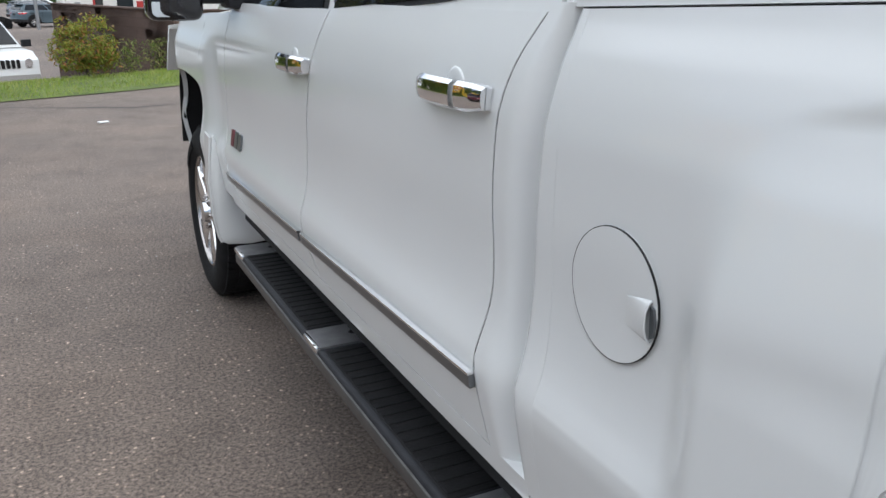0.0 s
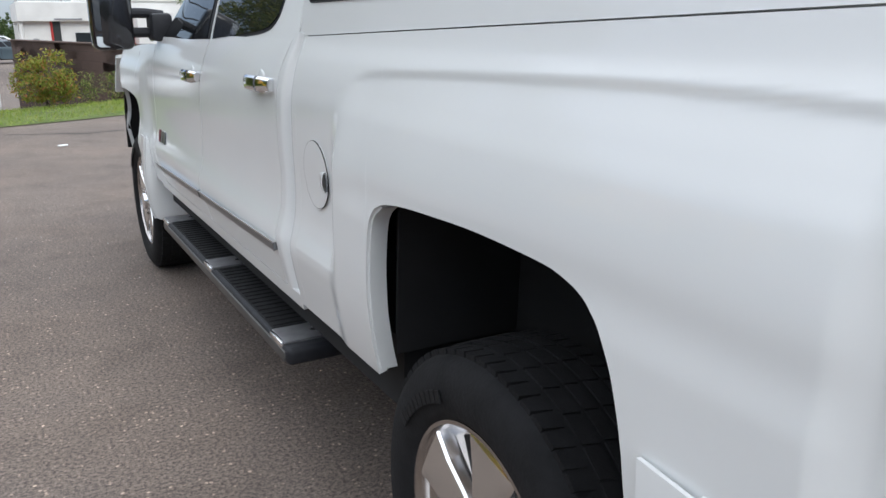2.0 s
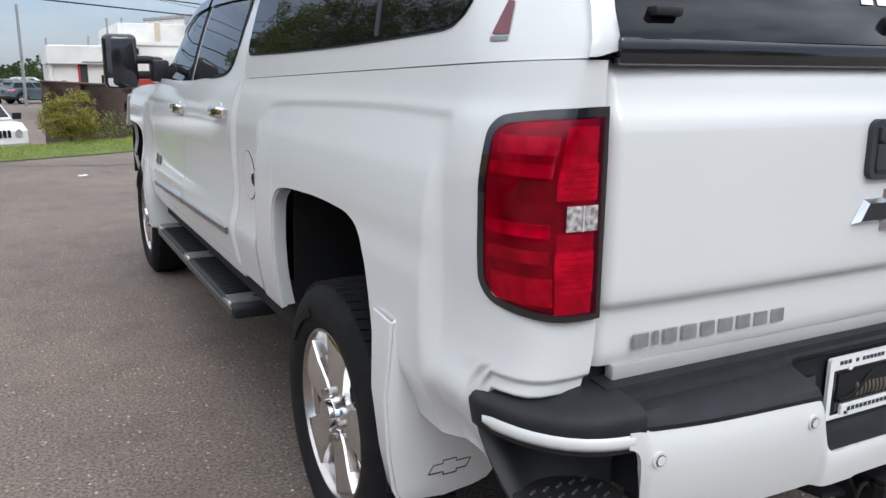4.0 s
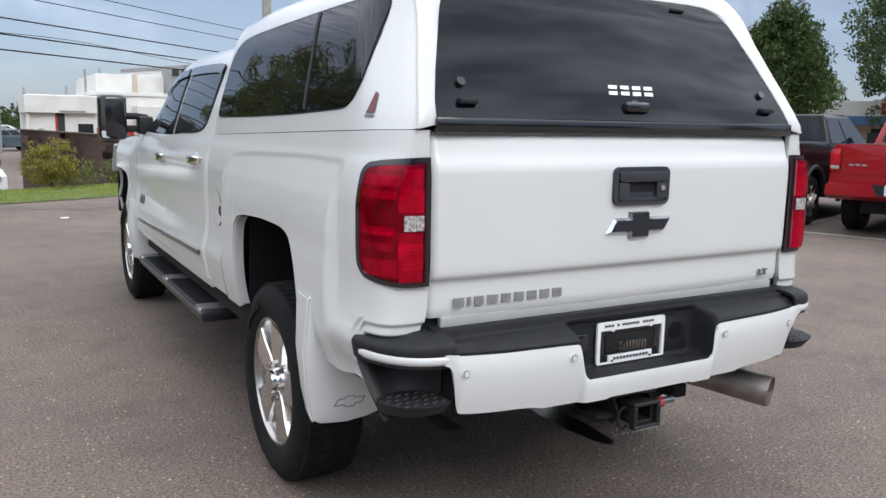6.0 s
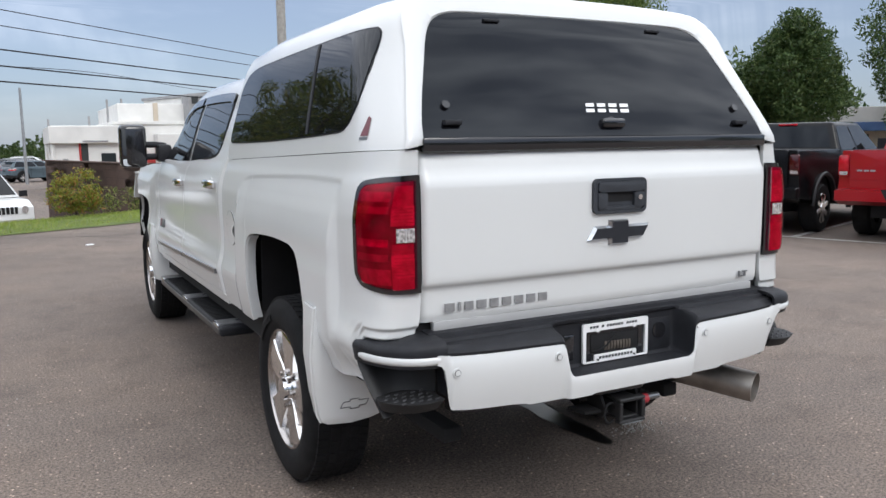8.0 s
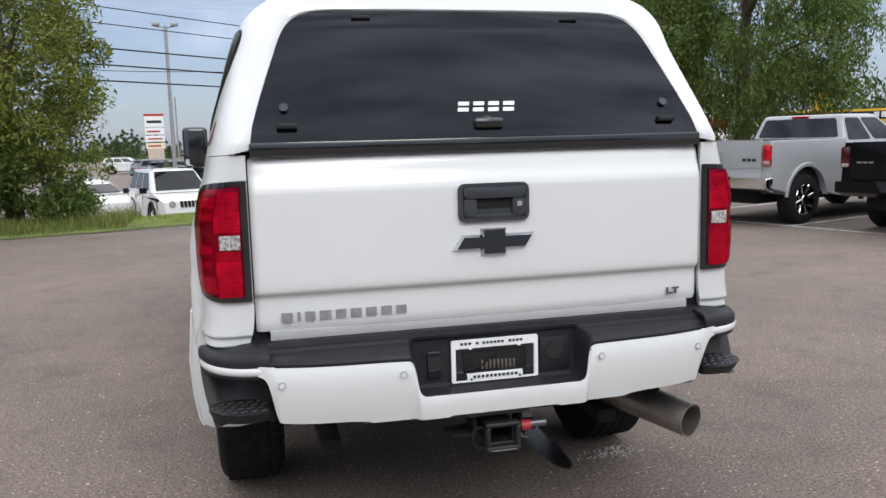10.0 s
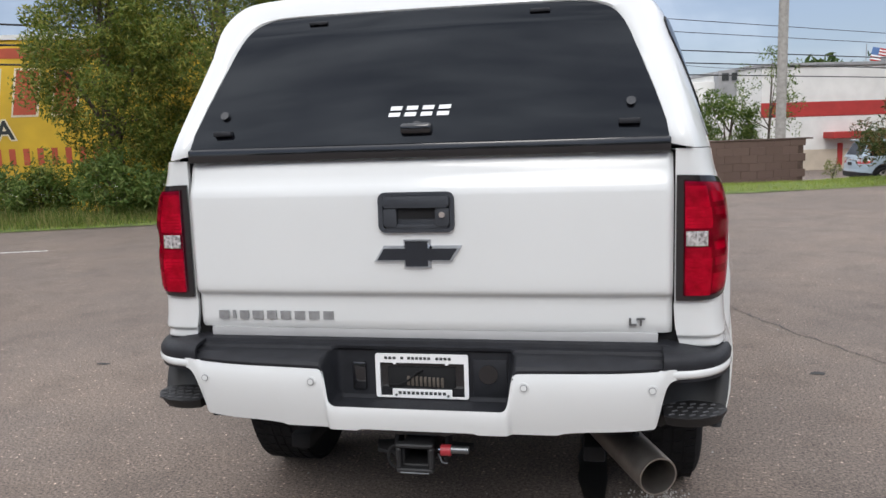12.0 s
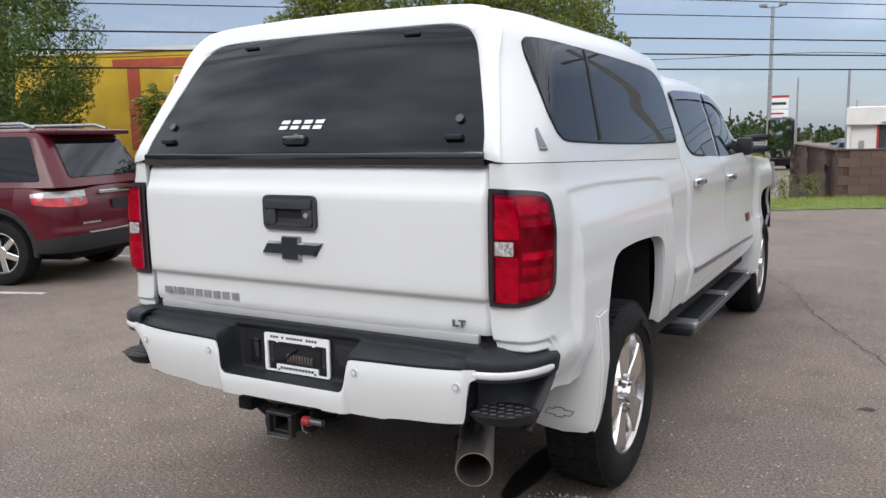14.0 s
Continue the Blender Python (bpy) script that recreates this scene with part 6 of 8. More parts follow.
# trees that close the car park off beside and behind
ring_trees = [(-34 - 3 * (k % 2), -22 + 6.5 * k, 9 + (k * 7 % 4), 4.4) for k in range(6)] + [(-26 + 6.5 * k, -36 - 3 * (k % 2), 5.5 + (k * 5 % 3), 3.8) for k in range(10)] + [(42, -20, 9, 4.5), (44, -8, 10, 5)]
for i, (x, y, h, r) in enumerate(ring_trees):
    tree((x, y, 0), h, r, 0.4, LEAFDARK, "dark green tree at the far side of the car park", 70 + i, 4200, 0.34, 1.1, group="trees round the car park", trunk=0.25, clumps_n=90)

# far woods
rng = np.random.default_rng(90)
cl, big = [], []
for i in range(420):
    hd = radians(rng.uniform(-42, 14))
    dd = rng.uniform(150, 190)
    h = rng.uniform(3.0, 5.6) * (0.85 + 0.3 * math.sin(hd * 37))
    x, y = dd * math.sin(hd), dd * math.cos(hd)
    for k in range(9):
        f = k / 8
        cl.append((np.array((x + rng.normal(0, 0.4), y, -1.5 + h * f)), 1.0 * (1 - f) + 0.16))
woods = foliage("far_woods", cl, 34, 0.30, LEAFDARK, 91, None)
tagged(woods, "far row of dark conifers on the horizon", "woods", kind="stuff")
cl = []
for i in range(90):
    hd = radians(rng.uniform(12, 110))
    dd = rng.uniform(90, 120)
    cl.append((np.array((dd * math.sin(hd), dd * math.cos(hd), rng.uniform(1, 6))), rng.uniform(2.5, 4)))
tagged(foliage("far_woods", cl, 160, 0.6, LEAFDARK, 92, None), "far broadleaf trees beyond the shops", "woods", kind="stuff")

# ---- brown block wall ----
WALLBASE = material("brown_block_joint", (0.10, 0.064, 0.050), 0.95, var=0.3, scale=8)


def block_material():
    m = material("brown_blocks", (0.105, 0.062, 0.048), 0.9, bump=0.7, bscale=40)
    n, l = m.node_tree.nodes, m.node_tree.links
    o = n.new("ShaderNodeObjectInfo")
    t = n.new("ShaderNodeTexNoise")
    t.inputs["Scale"].default_value = 6
    a = n.new("ShaderNodeMath")
    a.operation = "MULTIPLY_ADD"
    a.inputs[1].default_value, a.inputs[2].default_value = 0.55, 0.0
    l.new(t.outputs["Fac"], a.inputs[0])
    b = n.new("ShaderNodeMath")
    b.operation = "MULTIPLY_ADD"
    b.inputs[1].default_value = 0.5
    l.new(o.outputs["Random"], b.inputs[0])
    l.new(a.outputs[0], b.inputs[2])
    r = n.new("ShaderNodeValToRGB")
    r.color_ramp.elements[0].color, r.color_ramp.elements[1].color = (0.098, 0.062, 0.050, 1), (0.142, 0.092, 0.074, 1)
    l.new(b.outputs[0], r.inputs["Fac"])
    l.new(r.outputs[0], n["Principled BSDF"].inputs["Base Color"])
    return m


BLOCKS = block_material()
wall = empty("garden_wall", "brown block wall behind the grass bank", "wall")
W0 = Vector((0.82, 17.4, 0))
bme = bpy.data.meshes.new("block")
bb = box_bm(0.002, 0.468, -0.03, 0.16, 0.001, 0.199, 0.005, 1)
bb.to_mesh(bme)
bb.free()
bme.materials.append(BLOCKS)
for (dx, dy), length, nm in (((-0.21, 0.978), 8.9, "side_run"), ((0.908, 0.419), 5.35, "front_run")):
    ang = math.degrees(math.atan2(dy, dx))
    m = Matrix.Translation(W0) @ Matrix.Rotation(radians(ang), 4, "Z")
    if nm == "side_run":
        m = m @ Matrix.Rotation(math.pi, 4, "X") @ Matrix.Translation((0, 0, 0)) @ Matrix.Rotation(math.pi, 4, "X")
    run = part(nm, box_bm(0.0, length, 0.0 if nm != "side_run" else -0.12, 0.15 if nm != "side_run" else 0.03, -0.95, 1.06, 0.0, 1, None, m), WALLBASE, wall)
    nblk = int(length / 0.47)
    for j in range(6):
        for i in range(nblk):
            o = bpy.data.objects.new("block", bme)
            scene.collection.objects.link(o)
            o.parent = run
            o.matrix_basis = m @ Matrix.Translation((0.47 * i + (0.23 if j % 2 else 0.0) * 1.0, 0.0 if nm != "side_run" else -0.13, 0.08 + 0.2 * j - 0.18)) @ Matrix.Rotation(0, 4, "X")
    part("coping", box_bm(-0.03, length + 0.25, -0.05 if nm != "side_run" else -0.18, 0.2 if nm != "side_run" else 0.06, 1.06, 1.10, 0.008, 1, None, m), WALLBASE, wall)
tube("leaning_stick", [(2.0, 17.2, 0.25), (2.35, 17.75, 0.95)], 0.02, POLEWOOD)
tagged(bpy.data.objects["leaning_stick"], "pale wooden stick leaning on the wall", "stick")


# ---- poles and cables ----
def floodlight_pole(x, y, z0, h, r, label):
    p = empty("lamp_post", label, "lamp post", "lamp posts")
    p.matrix_basis = Matrix.Translation((x, y, z0))
    tube("pole", [(0, 0, 0), (0, 0, h)], [r, r * 0.7], GALV, p)
    tube("cross_arm", [(-0.55, 0, h), (0, 0, h - 0.1), (0.55, 0, h)], 0.04, GALV, p)
    for s in (-1, 1):
        part("lamp_head", box_bm(s * 0.55 - 0.22, s * 0.55 + 0.22, -0.2, 0.2, h, h + 0.22, 0.04), GALV, p, "grey floodlight head")
    return p


floodlight_pole(-5.0, 50.5, -1.05, 9.85, 0.14, "tall grey floodlight pole with twin heads")
up = empty("utility_pole", "weathered wooden utility pole behind the wall", "utility pole")
up.matrix_basis = Matrix.Translation((5.71, 22.6, -1.05))
tube("pole", [(0, 0, 0), (0, 0, 10)], [0.155, 0.13], POLEPALE, up)
part("cross_arm", box_bm(-1.1, 1.1, -0.06, 0.06, 9.2, 9.32), POLEWOOD, up)
for x, y, h in ((22.5, 62.0, 7.5), (-1.2, 60, 5.5), (-8, 95, 7.0), (36, 30, 6.8)):
    q = tagged(tube("street_pole", [(x, y, -1.1), (x, y, h)], [0.11, 0.08], GALV), "thin grey street pole in the distance", "pole", "street poles")
ld = Vector((0.72, 0.69, 0)).normalized()
lp = Vector((1.97 - 0.69 * 22, -2.36 + 0.72 * 22, 0))
for h, sag in ((5.45, 0.05), (5.0, 0.05), (4.36, 0.08), (3.92, 0.10), (3.50, 0.12)):
    pts = [lp + ld * s + Vector((0, 0, h - 0.0001 * 0 - sag * (1 - ((s - 20) / 60) ** 2))) for s in np.linspace(-45, 85, 14)]
    tagged(tube("power_line", pts, 0.022 if h < 4.5 else 0.014, CABLE, res=1), "black overhead power cable above the road", "cable", "overhead cables")
pts = [lp + ld * s + Vector((0, 0, 3.78 + 0.13 * math.sin(s * 0.42))) for s in np.linspace(-25, 60, 90)]
tagged(tube("slack_cable", pts, 0.009, CABLE, res=1), "thin slack overhead cable", "cable", "overhead cables")
lamp = empty("lamp_post", "dark square lamp post in a yellow concrete base", "lamp post", "lamp posts")
lamp.matrix_basis = Matrix.Translation((9.62, 18.2, 0))
part("base", cyl_bm(0.30, 0.46, Matrix.Translation((0, 0, 0.21)), 28), YELLOW, lamp, "yellow painted concrete base")
part("pole", box_bm(-0.11, 0.11, -0.11, 0.11, 0.4, 8.2, 0.01), POLEWOOD, lamp, "dark brown square pole")
part("lamp_head", box_bm(-0.5, 0.25, -0.2, 0.2, 8.2, 8.4, 0.03), POLEWOOD, lamp)

# ---- painted lines ----
def painted(u0, v0, u1, v1, w=0.10):
    a, b = lot(u0, v0, 0.004), lot(u1, v1, 0.004)
    d_ = (b - a).normalized()
    n_ = Vector((-d_.y, d_.x, 0)) * w / 2
    return tagged(obj("parking_line", [a - n_, b - n_, b + n_, a + n_], [(0, 1, 2, 3)], LINE, smooth=False), "worn white painted parking line", "parking line", "parking lines", "structure")


painted(9.83, -6, 9.83, 10.9)
for v in (10.88, 8.2, 5.54, 2.87, 0.2, -2.5, -5.1):
    painted(9.89, v, 15.3, v)
for v in (9.78, 7.07, 4.49, 1.85, -0.8):
    painted(-10.2, v, -4.62, v)
# cracks and stains with shapes of their own
CRACK = material("tar_crack", (0.035, 0.033, 0.032), 0.8)
STAIN = material("oil_stain", (0.018, 0.017, 0.016), 0.35, var=0.5, scale=30)


def crack(pts, w, seed, mat=CRACK, label="thin dark crack in the asphalt"):
    rng = np.random.default_rng(seed)
    line = []
    for a, b in zip(pts, pts[1:]):
        for f in np.linspace(0, 1, 14)[:-1]:
            line.append(Vector((a[0] + (b[0] - a[0]) * f + rng.normal(0, 0.02), a[1] + (b[1] - a[1]) * f + rng.normal(0, 0.02), 0.003)))
    vs, fs = [], []
    for i, p in enumerate(line[:-1]):
        d_ = (line[i + 1] - p).normalized()
        n_ = Vector((-d_.y, d_.x, 0)) * w * rng.uniform(0.3, 1.2)
        vs += [p - n_, p + n_]
    fs = [(2 * i, 2 * i + 2, 2 * i + 3, 2 * i + 1) for i in range(len(vs) // 2 - 1)]
    return tagged(obj("crack", vs, fs, mat, smooth=False), label, "crack", "cracks in the asphalt", "structure")


crack([(-4.5, 12.6), (-2.4, 12.9), (-0.6, 12.2), (0.8, 12.5)], 0.03, 1)
crack([(0.75, 6.9), (1.1, 6.2), (1.5, 4.8), (1.75, 4.2), (2.08, 3.4), (2.5, 2.6)], 0.006, 2)
crack([(4.2, 7.2), (5.2, 5.8), (6.0, 5.2)], 0.007, 4)
trail = [(0.56, 1.42, 0.085), (0.56, 1.28, 0.075), (0.545, 1.15, 0.068), (0.545, 1.02, 0.066), (0.55, 0.90, 0.062), (0.548, 0.80, 0.055), (0.552, 0.72, 0.048), (0.556, 0.675, 0.03), (0.558, 0.655, 0.008)]
trs = np.random.default_rng(7)
tv = [(x + q * w * trs.uniform(0.82, 1.12), y + trs.normal(0, 0.008), 0.003) for x, y, w in trail for q in (-1, 1)]
tagged(obj("stain", tv, [(2 * k, 2 * k + 2, 2 * k + 3, 2 * k + 1) for k in range(len(trail) - 1)], STAIN, smooth=False), "dark wet trail on the asphalt below the exhaust", "stain", kind="structure")
for i, (x, y) in enumerate(((-2.9, 2.4), (2.1, 1.75), (1.9, 2.6))):
    rngs = np.random.default_rng(200 + i)
    vs = [(x + r * math.cos(a), y + 0.6 * r * math.sin(a), 0.0035) for a in np.linspace(0, 6.28, 12)[:-1] for r in (rngs.uniform(0.03, 0.07),)]
    tagged(obj("tar_spot", vs, [tuple(range(len(vs)))], CRACK, smooth=False), "small dark spot on the asphalt", "stain", "spots on the asphalt", "structure")
litter = tagged(part("litter", box_bm(-0.06, 0.06, -0.03, 0.03, 0, 0.02, 0.008, 1, None, Matrix.Translation((-1.03, 11.0, 0)) @ Matrix.Rotation(0.4, 4, "Z")), WHITEDECAL), "crumpled scrap of white paper on the asphalt", "litter")
# loose grit by the exhaust
gv, gf = [], []
rng = np.random.default_rng(77)
for i in range(260):
    x, y = (rng.normal(0.85, 0.08), rng.normal(0.76, 0.05)) if i < 120 else (rng.uniform(-4, 5), rng.uniform(-1.6, 7))
    r = rng.uniform(0.003, 0.008)
    b = len(gv)
    gv += [(x + r, y, 0), (x - r * 0.5, y + r, 0), (x - r * 0.5, y - r, 0), (x, y, r * 1.3)]
    gf += [(b, b + 1, b + 3), (b + 1, b + 2, b + 3), (b + 2, b, b + 3)]
tagged(obj("loose_grit", gv, gf, CONCRETE, smooth=False), "loose pale grit on the asphalt", "grit", kind="stuff")

# ---- other vehicles ----
def paint(name, c, rough=0.3):
    return material(name, c, rough, coat=0.6, var=0.08, scale=1.5, spec=0.3)


PRED, PMAROON, PBLACK, PSILVER = paint("red_paint", (0.30, 0.006, 0.012)), material("maroon_paint", (0.085, 0.005, 0.012), 0.3, coat=0.3, var=0.08, scale=1.5, spec=0.25), material("black_paint", (0.004, 0.004, 0.005), 0.22, spec=0.25), paint("silver_paint", (0.31, 0.32, 0.33))
PGREY, PBLUEGREY = paint("grey_paint", (0.09, 0.10, 0.11)), paint("blue_grey_paint", (0.07, 0.10, 0.12))
PVAN = paint("pale_blue_paint", (0.36, 0.44, 0.50))
SMOKED = material("smoked_lens", (0.05, 0.003, 0.004), 0.15, coat=0.4)
GREYPLASTIC = material("grey_plastic", (0.016, 0.016, 0.018), 0.6, var=0.2, scale=10)


def arc(cy, r, z0, n=9):
    a0 = math.asin(max(-1, min(1, (z0 - r * 0.95) / r)))
    return [(cy - r * math.cos(a), r * 0.95 + r * math.sin(a)) for a in np.linspace(a0, math.pi - a0, n)]


def hull(name, profile, hw, mat, parent, label="", bevel=0.05, tuck=0.05, z_mid=0.7):
    """A body from its side outline (y, z), with tucked-in top and sill."""
    bm = bmesh.new()
    n = len(profile)
    zs = [z for _, z in profile]
    zmx, zmn = max(zs), min(zs)
    rings = []
    for x, k in ((-1, 1), (1, 1)):
        rings.append([bm.verts.new((x * (hw - tuck * max(0, (z - z_mid) / (zmx - z_mid)) ** 2), y, z)) for y, z in profile])
    bm.faces.new(rings[0][::-1])
    bm.faces.new(rings[1])
    for i in range(n):
        bm.faces.new((rings[0][i], rings[0][(i + 1) % n], rings[1][(i + 1) % n], rings[1][i]))
    bmesh.ops.recalc_face_normals(bm, faces=bm.faces)
    es = [e for e in bm.edges if abs(e.verts[0].co.x - e.verts[1].co.x) < 0.1 and max(e.verts[0].co.z, e.verts[1].co.z) > 0.5]
    bmesh.ops.bevel(bm, geom=es, offset=bevel, segments=3, affect="EDGES", profile=0.5, clamp_overlap=True)
    return part(name, bm, mat, parent, label)


def cabin(name, b0, b1, zb, wb, t0, t1, zt, wt, mat, parent, bevel=0.07):
    bm = bmesh.new()
    v = [bm.verts.new(p) for p in ((-wb, b0, zb), (wb, b0, zb), (wb, b1, zb), (-wb, b1, zb), (-wt, t0, zt), (wt, t0, zt), (wt, t1, zt), (-wt, t1, zt))]
    for f in ((0, 1, 2, 3), (7, 6, 5, 4), (0, 4, 5, 1), (1, 5, 6, 2), (2, 6, 7, 3), (3, 7, 4, 0)):
        bm.faces.new([v[i] for i in f])
    bmesh.ops.recalc_face_normals(bm, faces=bm.faces)
    bmesh.ops.bevel(bm, geom=[e for e in bm.edges if max(e.verts[0].co.z, e.verts[1].co.z) > zb + 0.05], offset=bevel, segments=3, affect="EDGES", profile=0.5)
    return part(name, bm, mat, parent)


def pane(name, q, mat, parent, label="", out=0.008, r=0.0):
    """A thin plate on four corners, set proud along its normal."""
    q = [Vector(p) for p in q]
    n = (q[1] - q[0]).cross(q[3] - q[0]).normalized()
    bm = bmesh.new()
    a = [bm.verts.new(p - n * 0.01) for p in q]
    b = [bm.verts.new(p + n * out) for p in q]
    bm.faces.new(b)
    for i in range(4):
        bm.faces.new((a[i], a[(i + 1) % 4], b[(i + 1) % 4], b[i]))
    if r:
        bmesh.ops.bevel(bm, geom=[e for e in bm.edges if (e.verts[0].co - e.verts[1].co).length < 0.03 + out], offset=r, segments=3, affect="EDGES", profile=0.5)
    return part(name, bm, mat, parent, label)


def side_panes(parent, b0, b1, zb, wb, t0, t1, zt, wt, cuts, glass_mat):
    """Side windows between the cabin's base and roof line; cuts: fractions along its length."""
    for s in (-1, 1):
        for f0, f1 in cuts:
            def at(f, g):
                y = (b0 + (b1 - b0) * f) * (1 - g) + (t0 + (t1 - t0) * f) * g
                return Vector((s * (wb + (wt - wb) * g), y, zb + (zt - zb) * g))
            q = [at(f0, 0.10), at(f1, 0.10), at(f1, 0.86), at(f0, 0.86)]
            pane("side_window", q if s > 0 else q[::-1], glass_mat, parent, "", 0.006, 0.05)


def car_wheel(x, y, r, w, parent, spokes=5, rim=None):
    s = 1 if x > 0 else -1
    n = 32
    pr = [(r * 0.63, 0.0), (r * 0.8, 0.012), (r * 0.93, 0.0), (r, -0.04), (r, -w + 0.04), (r * 0.9, -w), (r * 0.5, -w)]
    vs = [Vector((x + s * dx, y + q * math.cos(a), r + q * math.sin(a))) for q, dx in pr for a in np.linspace(0, 2 * math.pi, n + 1)[:-1]]
    fs = [(i * n + k, i * n + (k + 1) % n, (i + 1) * n + (k + 1) % n, (i + 1) * n + k) for i in range(len(pr) - 1) for k in range(n)]
    wh = obj("wheel", vs, fs if s < 0 else [f[::-1] for f in fs], RUBBER, parent, "black tyre on an alloy wheel")
    bm = bmesh.new()
    cyl_bm(r * 0.64, 0.03, Matrix.Translation((x - s * 0.09, y, r)) @ Matrix.Rotation(radians(90), 4, "Y"), 28, None, bm)
    part("rim_barrel", bm, RIMGREY if rim else GREYPLASTIC, wh)
    bm = bmesh.new()
    for k in range(spokes):
        a = 2 * math.pi * k / spokes + 0.3
        box_bm(-0.02, 0.02, 0.02, r * 0.62, -r * 0.10, r * 0.10, 0.008, 1, bm, Matrix.Translation((x - s * 0.02, y, r)) @ Matrix.Rotation(a, 4, "X"))
    cyl_bm(r * 0.2, 0.05, Matrix.Translation((x - s * 0.015, y, r)) @ Matrix.Rotation(radians(90), 4, "Y"), 16, None, bm)
    g = bmesh.ops.create_circle(bm, radius=r * 0.64, segments=28, matrix=Matrix.Translation((x - s * 0.01, y, r)) @ Matrix.Rotation(radians(90), 4, "Y"))
    ex = bmesh.ops.extrude_edge_only(bm, edges=list({e for v in g["verts"] for e in v.link_edges}))
    bmesh.ops.scale(bm, vec=(1, 0.9, 0.9), verts=[v for v in ex["geom"] if isinstance(v, bmesh.types.BMVert)], space=Matrix.Translation((-x, -y, -r)))
    part("rim", bm, rim or ALLOY, wh, "silver alloy rim")
    return wh


def place(ob, x, y, z, heading, scale=1.0):
    """heading: degrees by which the nose turns from +y towards +x."""
    ob.matrix_basis = Matrix.Translation((x, y, z)) @ Matrix.Rotation(radians(-heading), 4, "Z") @ Matrix.Scale(scale, 4)


def ram(mat, label, bumper_mat, tail_mat, axle=1.20, bed=0.0, cab_end=4.45, roof=1.82):
    """A full-size pickup; y = 0 at the rear bumper, nose at 5.8."""
    t = empty("pickup_truck", label, "pickup truck", "parked pickups")
    R = 0.40
    mark_mat = GREYPLASTIC if mat is PSILVER else MARKGREY
    prof_ = [(0.10, 0.62), (0.10, 1.36), (2.05 + bed, 1.36), (2.06 + bed, 1.30), (4.2, 1.28), (5.65, 1.14), (5.80, 1.0), (5.80, 0.5)] + [(5.3, 0.45)] + arc(4.82, 0.50, 0.45)[::-1] + [(4.2, 0.42), (1.9, 0.42)] + arc(axle, 0.50, 0.5)[::-1] + [(axle - 0.58, 0.55)]
    b = hull("body", prof_, 0.99, mat, t, "", 0.05, 0.06, 0.85)
    part("bed_opening", box_bm(-0.80, 0.80, 0.22, 1.98 + bed, 1.30, 1.362, 0.01), DARK, b)
    tg = flat("tailgate", rounded(-0.80, 0.80, 0.78, 1.37, 0.03), lambda u, v, w: Vector((u, 0.105 - w, v)), 0.05, mat, t, "tailgate", 0.015)
    flat("tailgate_emblem", [(-0.07, 1.17), (0.07, 1.17), (0.06, 1.08), (0, 1.03), (-0.06, 1.08)], lambda u, v, w: Vector((u, 0.054 - w, v)), 0.012, MARKGREY, tg, "small bright emblem")
    for k in range(3):
        flat("model_mark", rounded(-0.70 + 0.09 * k, -0.63 + 0.09 * k, 1.055, 1.08, 0.004, 1), lambda u, v, w: Vector((u, 0.054 - w, v)), 0.004, mark_mat, tg)
        flat("trim_mark", rounded(0.46 + 0.09 * k, 0.53 + 0.09 * k, 1.04, 1.085, 0.004, 1), lambda u, v, w: Vector((u, 0.054 - w, v)), 0.004, mark_mat, tg)
    flat("tailgate_crease", rounded(-0.78, 0.78, 0.93, 0.945, 0.006, 1), lambda u, v, w: Vector((u, 0.054 - w, v)), 0.006, mat, tg)
    for s in (-1, 1):
        flat("tail_light", rounded(min(s * 0.82, s * 0.965), max(s * 0.82, s * 0.965), 0.98, 1.30, 0.03), lambda u, v, w: Vector((u, 0.10 - w, v)), 0.03, tail_mat, t, "tail light", 0.01)
        flat("reverse_lens", rounded(min(s * 0.835, s * 0.95), max(s * 0.835, s * 0.95), 1.0, 1.05, 0.01), lambda u, v, w: Vector((u, 0.068 - w, v)), 0.006, CLEAR, t)
        for yy in (axle, 4.82):
            car_wheel(s * 0.97, yy, R, 0.27, t, 8, CHROME if mat is PSILVER else None)
            part("wheel_arch", box_bm(min(s * 0.6, s * 0.9), max(s * 0.6, s * 0.9), yy - 0.52, yy + 0.52, 0.5, 1.0), DARK, t)
            lip = [[Vector((s * (1.0 - dx), yy + r * math.cos(a), 0.44 + r * math.sin(a))) for r, dx in ((0.49, 0.05), (0.50, -0.012), (0.545, -0.016), (0.56, 0.01))] for a in np.linspace(0.05, math.pi - 0.05, 18)]
            shell("arch_flare", lip if s < 0 else lip[::-1], 0.02, mat if mat is PSILVER else GREYPLASTIC, t, "wheel arch flare")
        pane("mirror", [(s * 1.02, 3.9, 1.30), (s * 1.22, 3.9, 1.30), (s * 1.22, 3.9, 1.52), (s * 1.02, 3.9, 1.52)], BLACK, t, "door mirror", 0.05)
        flat("door_handle", rounded(2.62, 2.80, 1.16, 1.20, 0.01, 2), lambda u, v, w, s=s: Vector((s * (0.985 + w), u, v)), 0.02, CHROME, t)
        flat("door_handle", rounded(3.52, 3.70, 1.16, 1.20, 0.01, 2), lambda u, v, w, s=s: Vector((s * (0.985 + w), u, v)), 0.02, CHROME, t)
        for yy in (2.08 + bed, 2.98, 4.0):
            part("door_gap", box_bm(min(s * 0.975, s * 0.993), max(s * 0.975, s * 0.993), yy - 0.005, yy + 0.005, 0.55, 1.2), DARK, t)
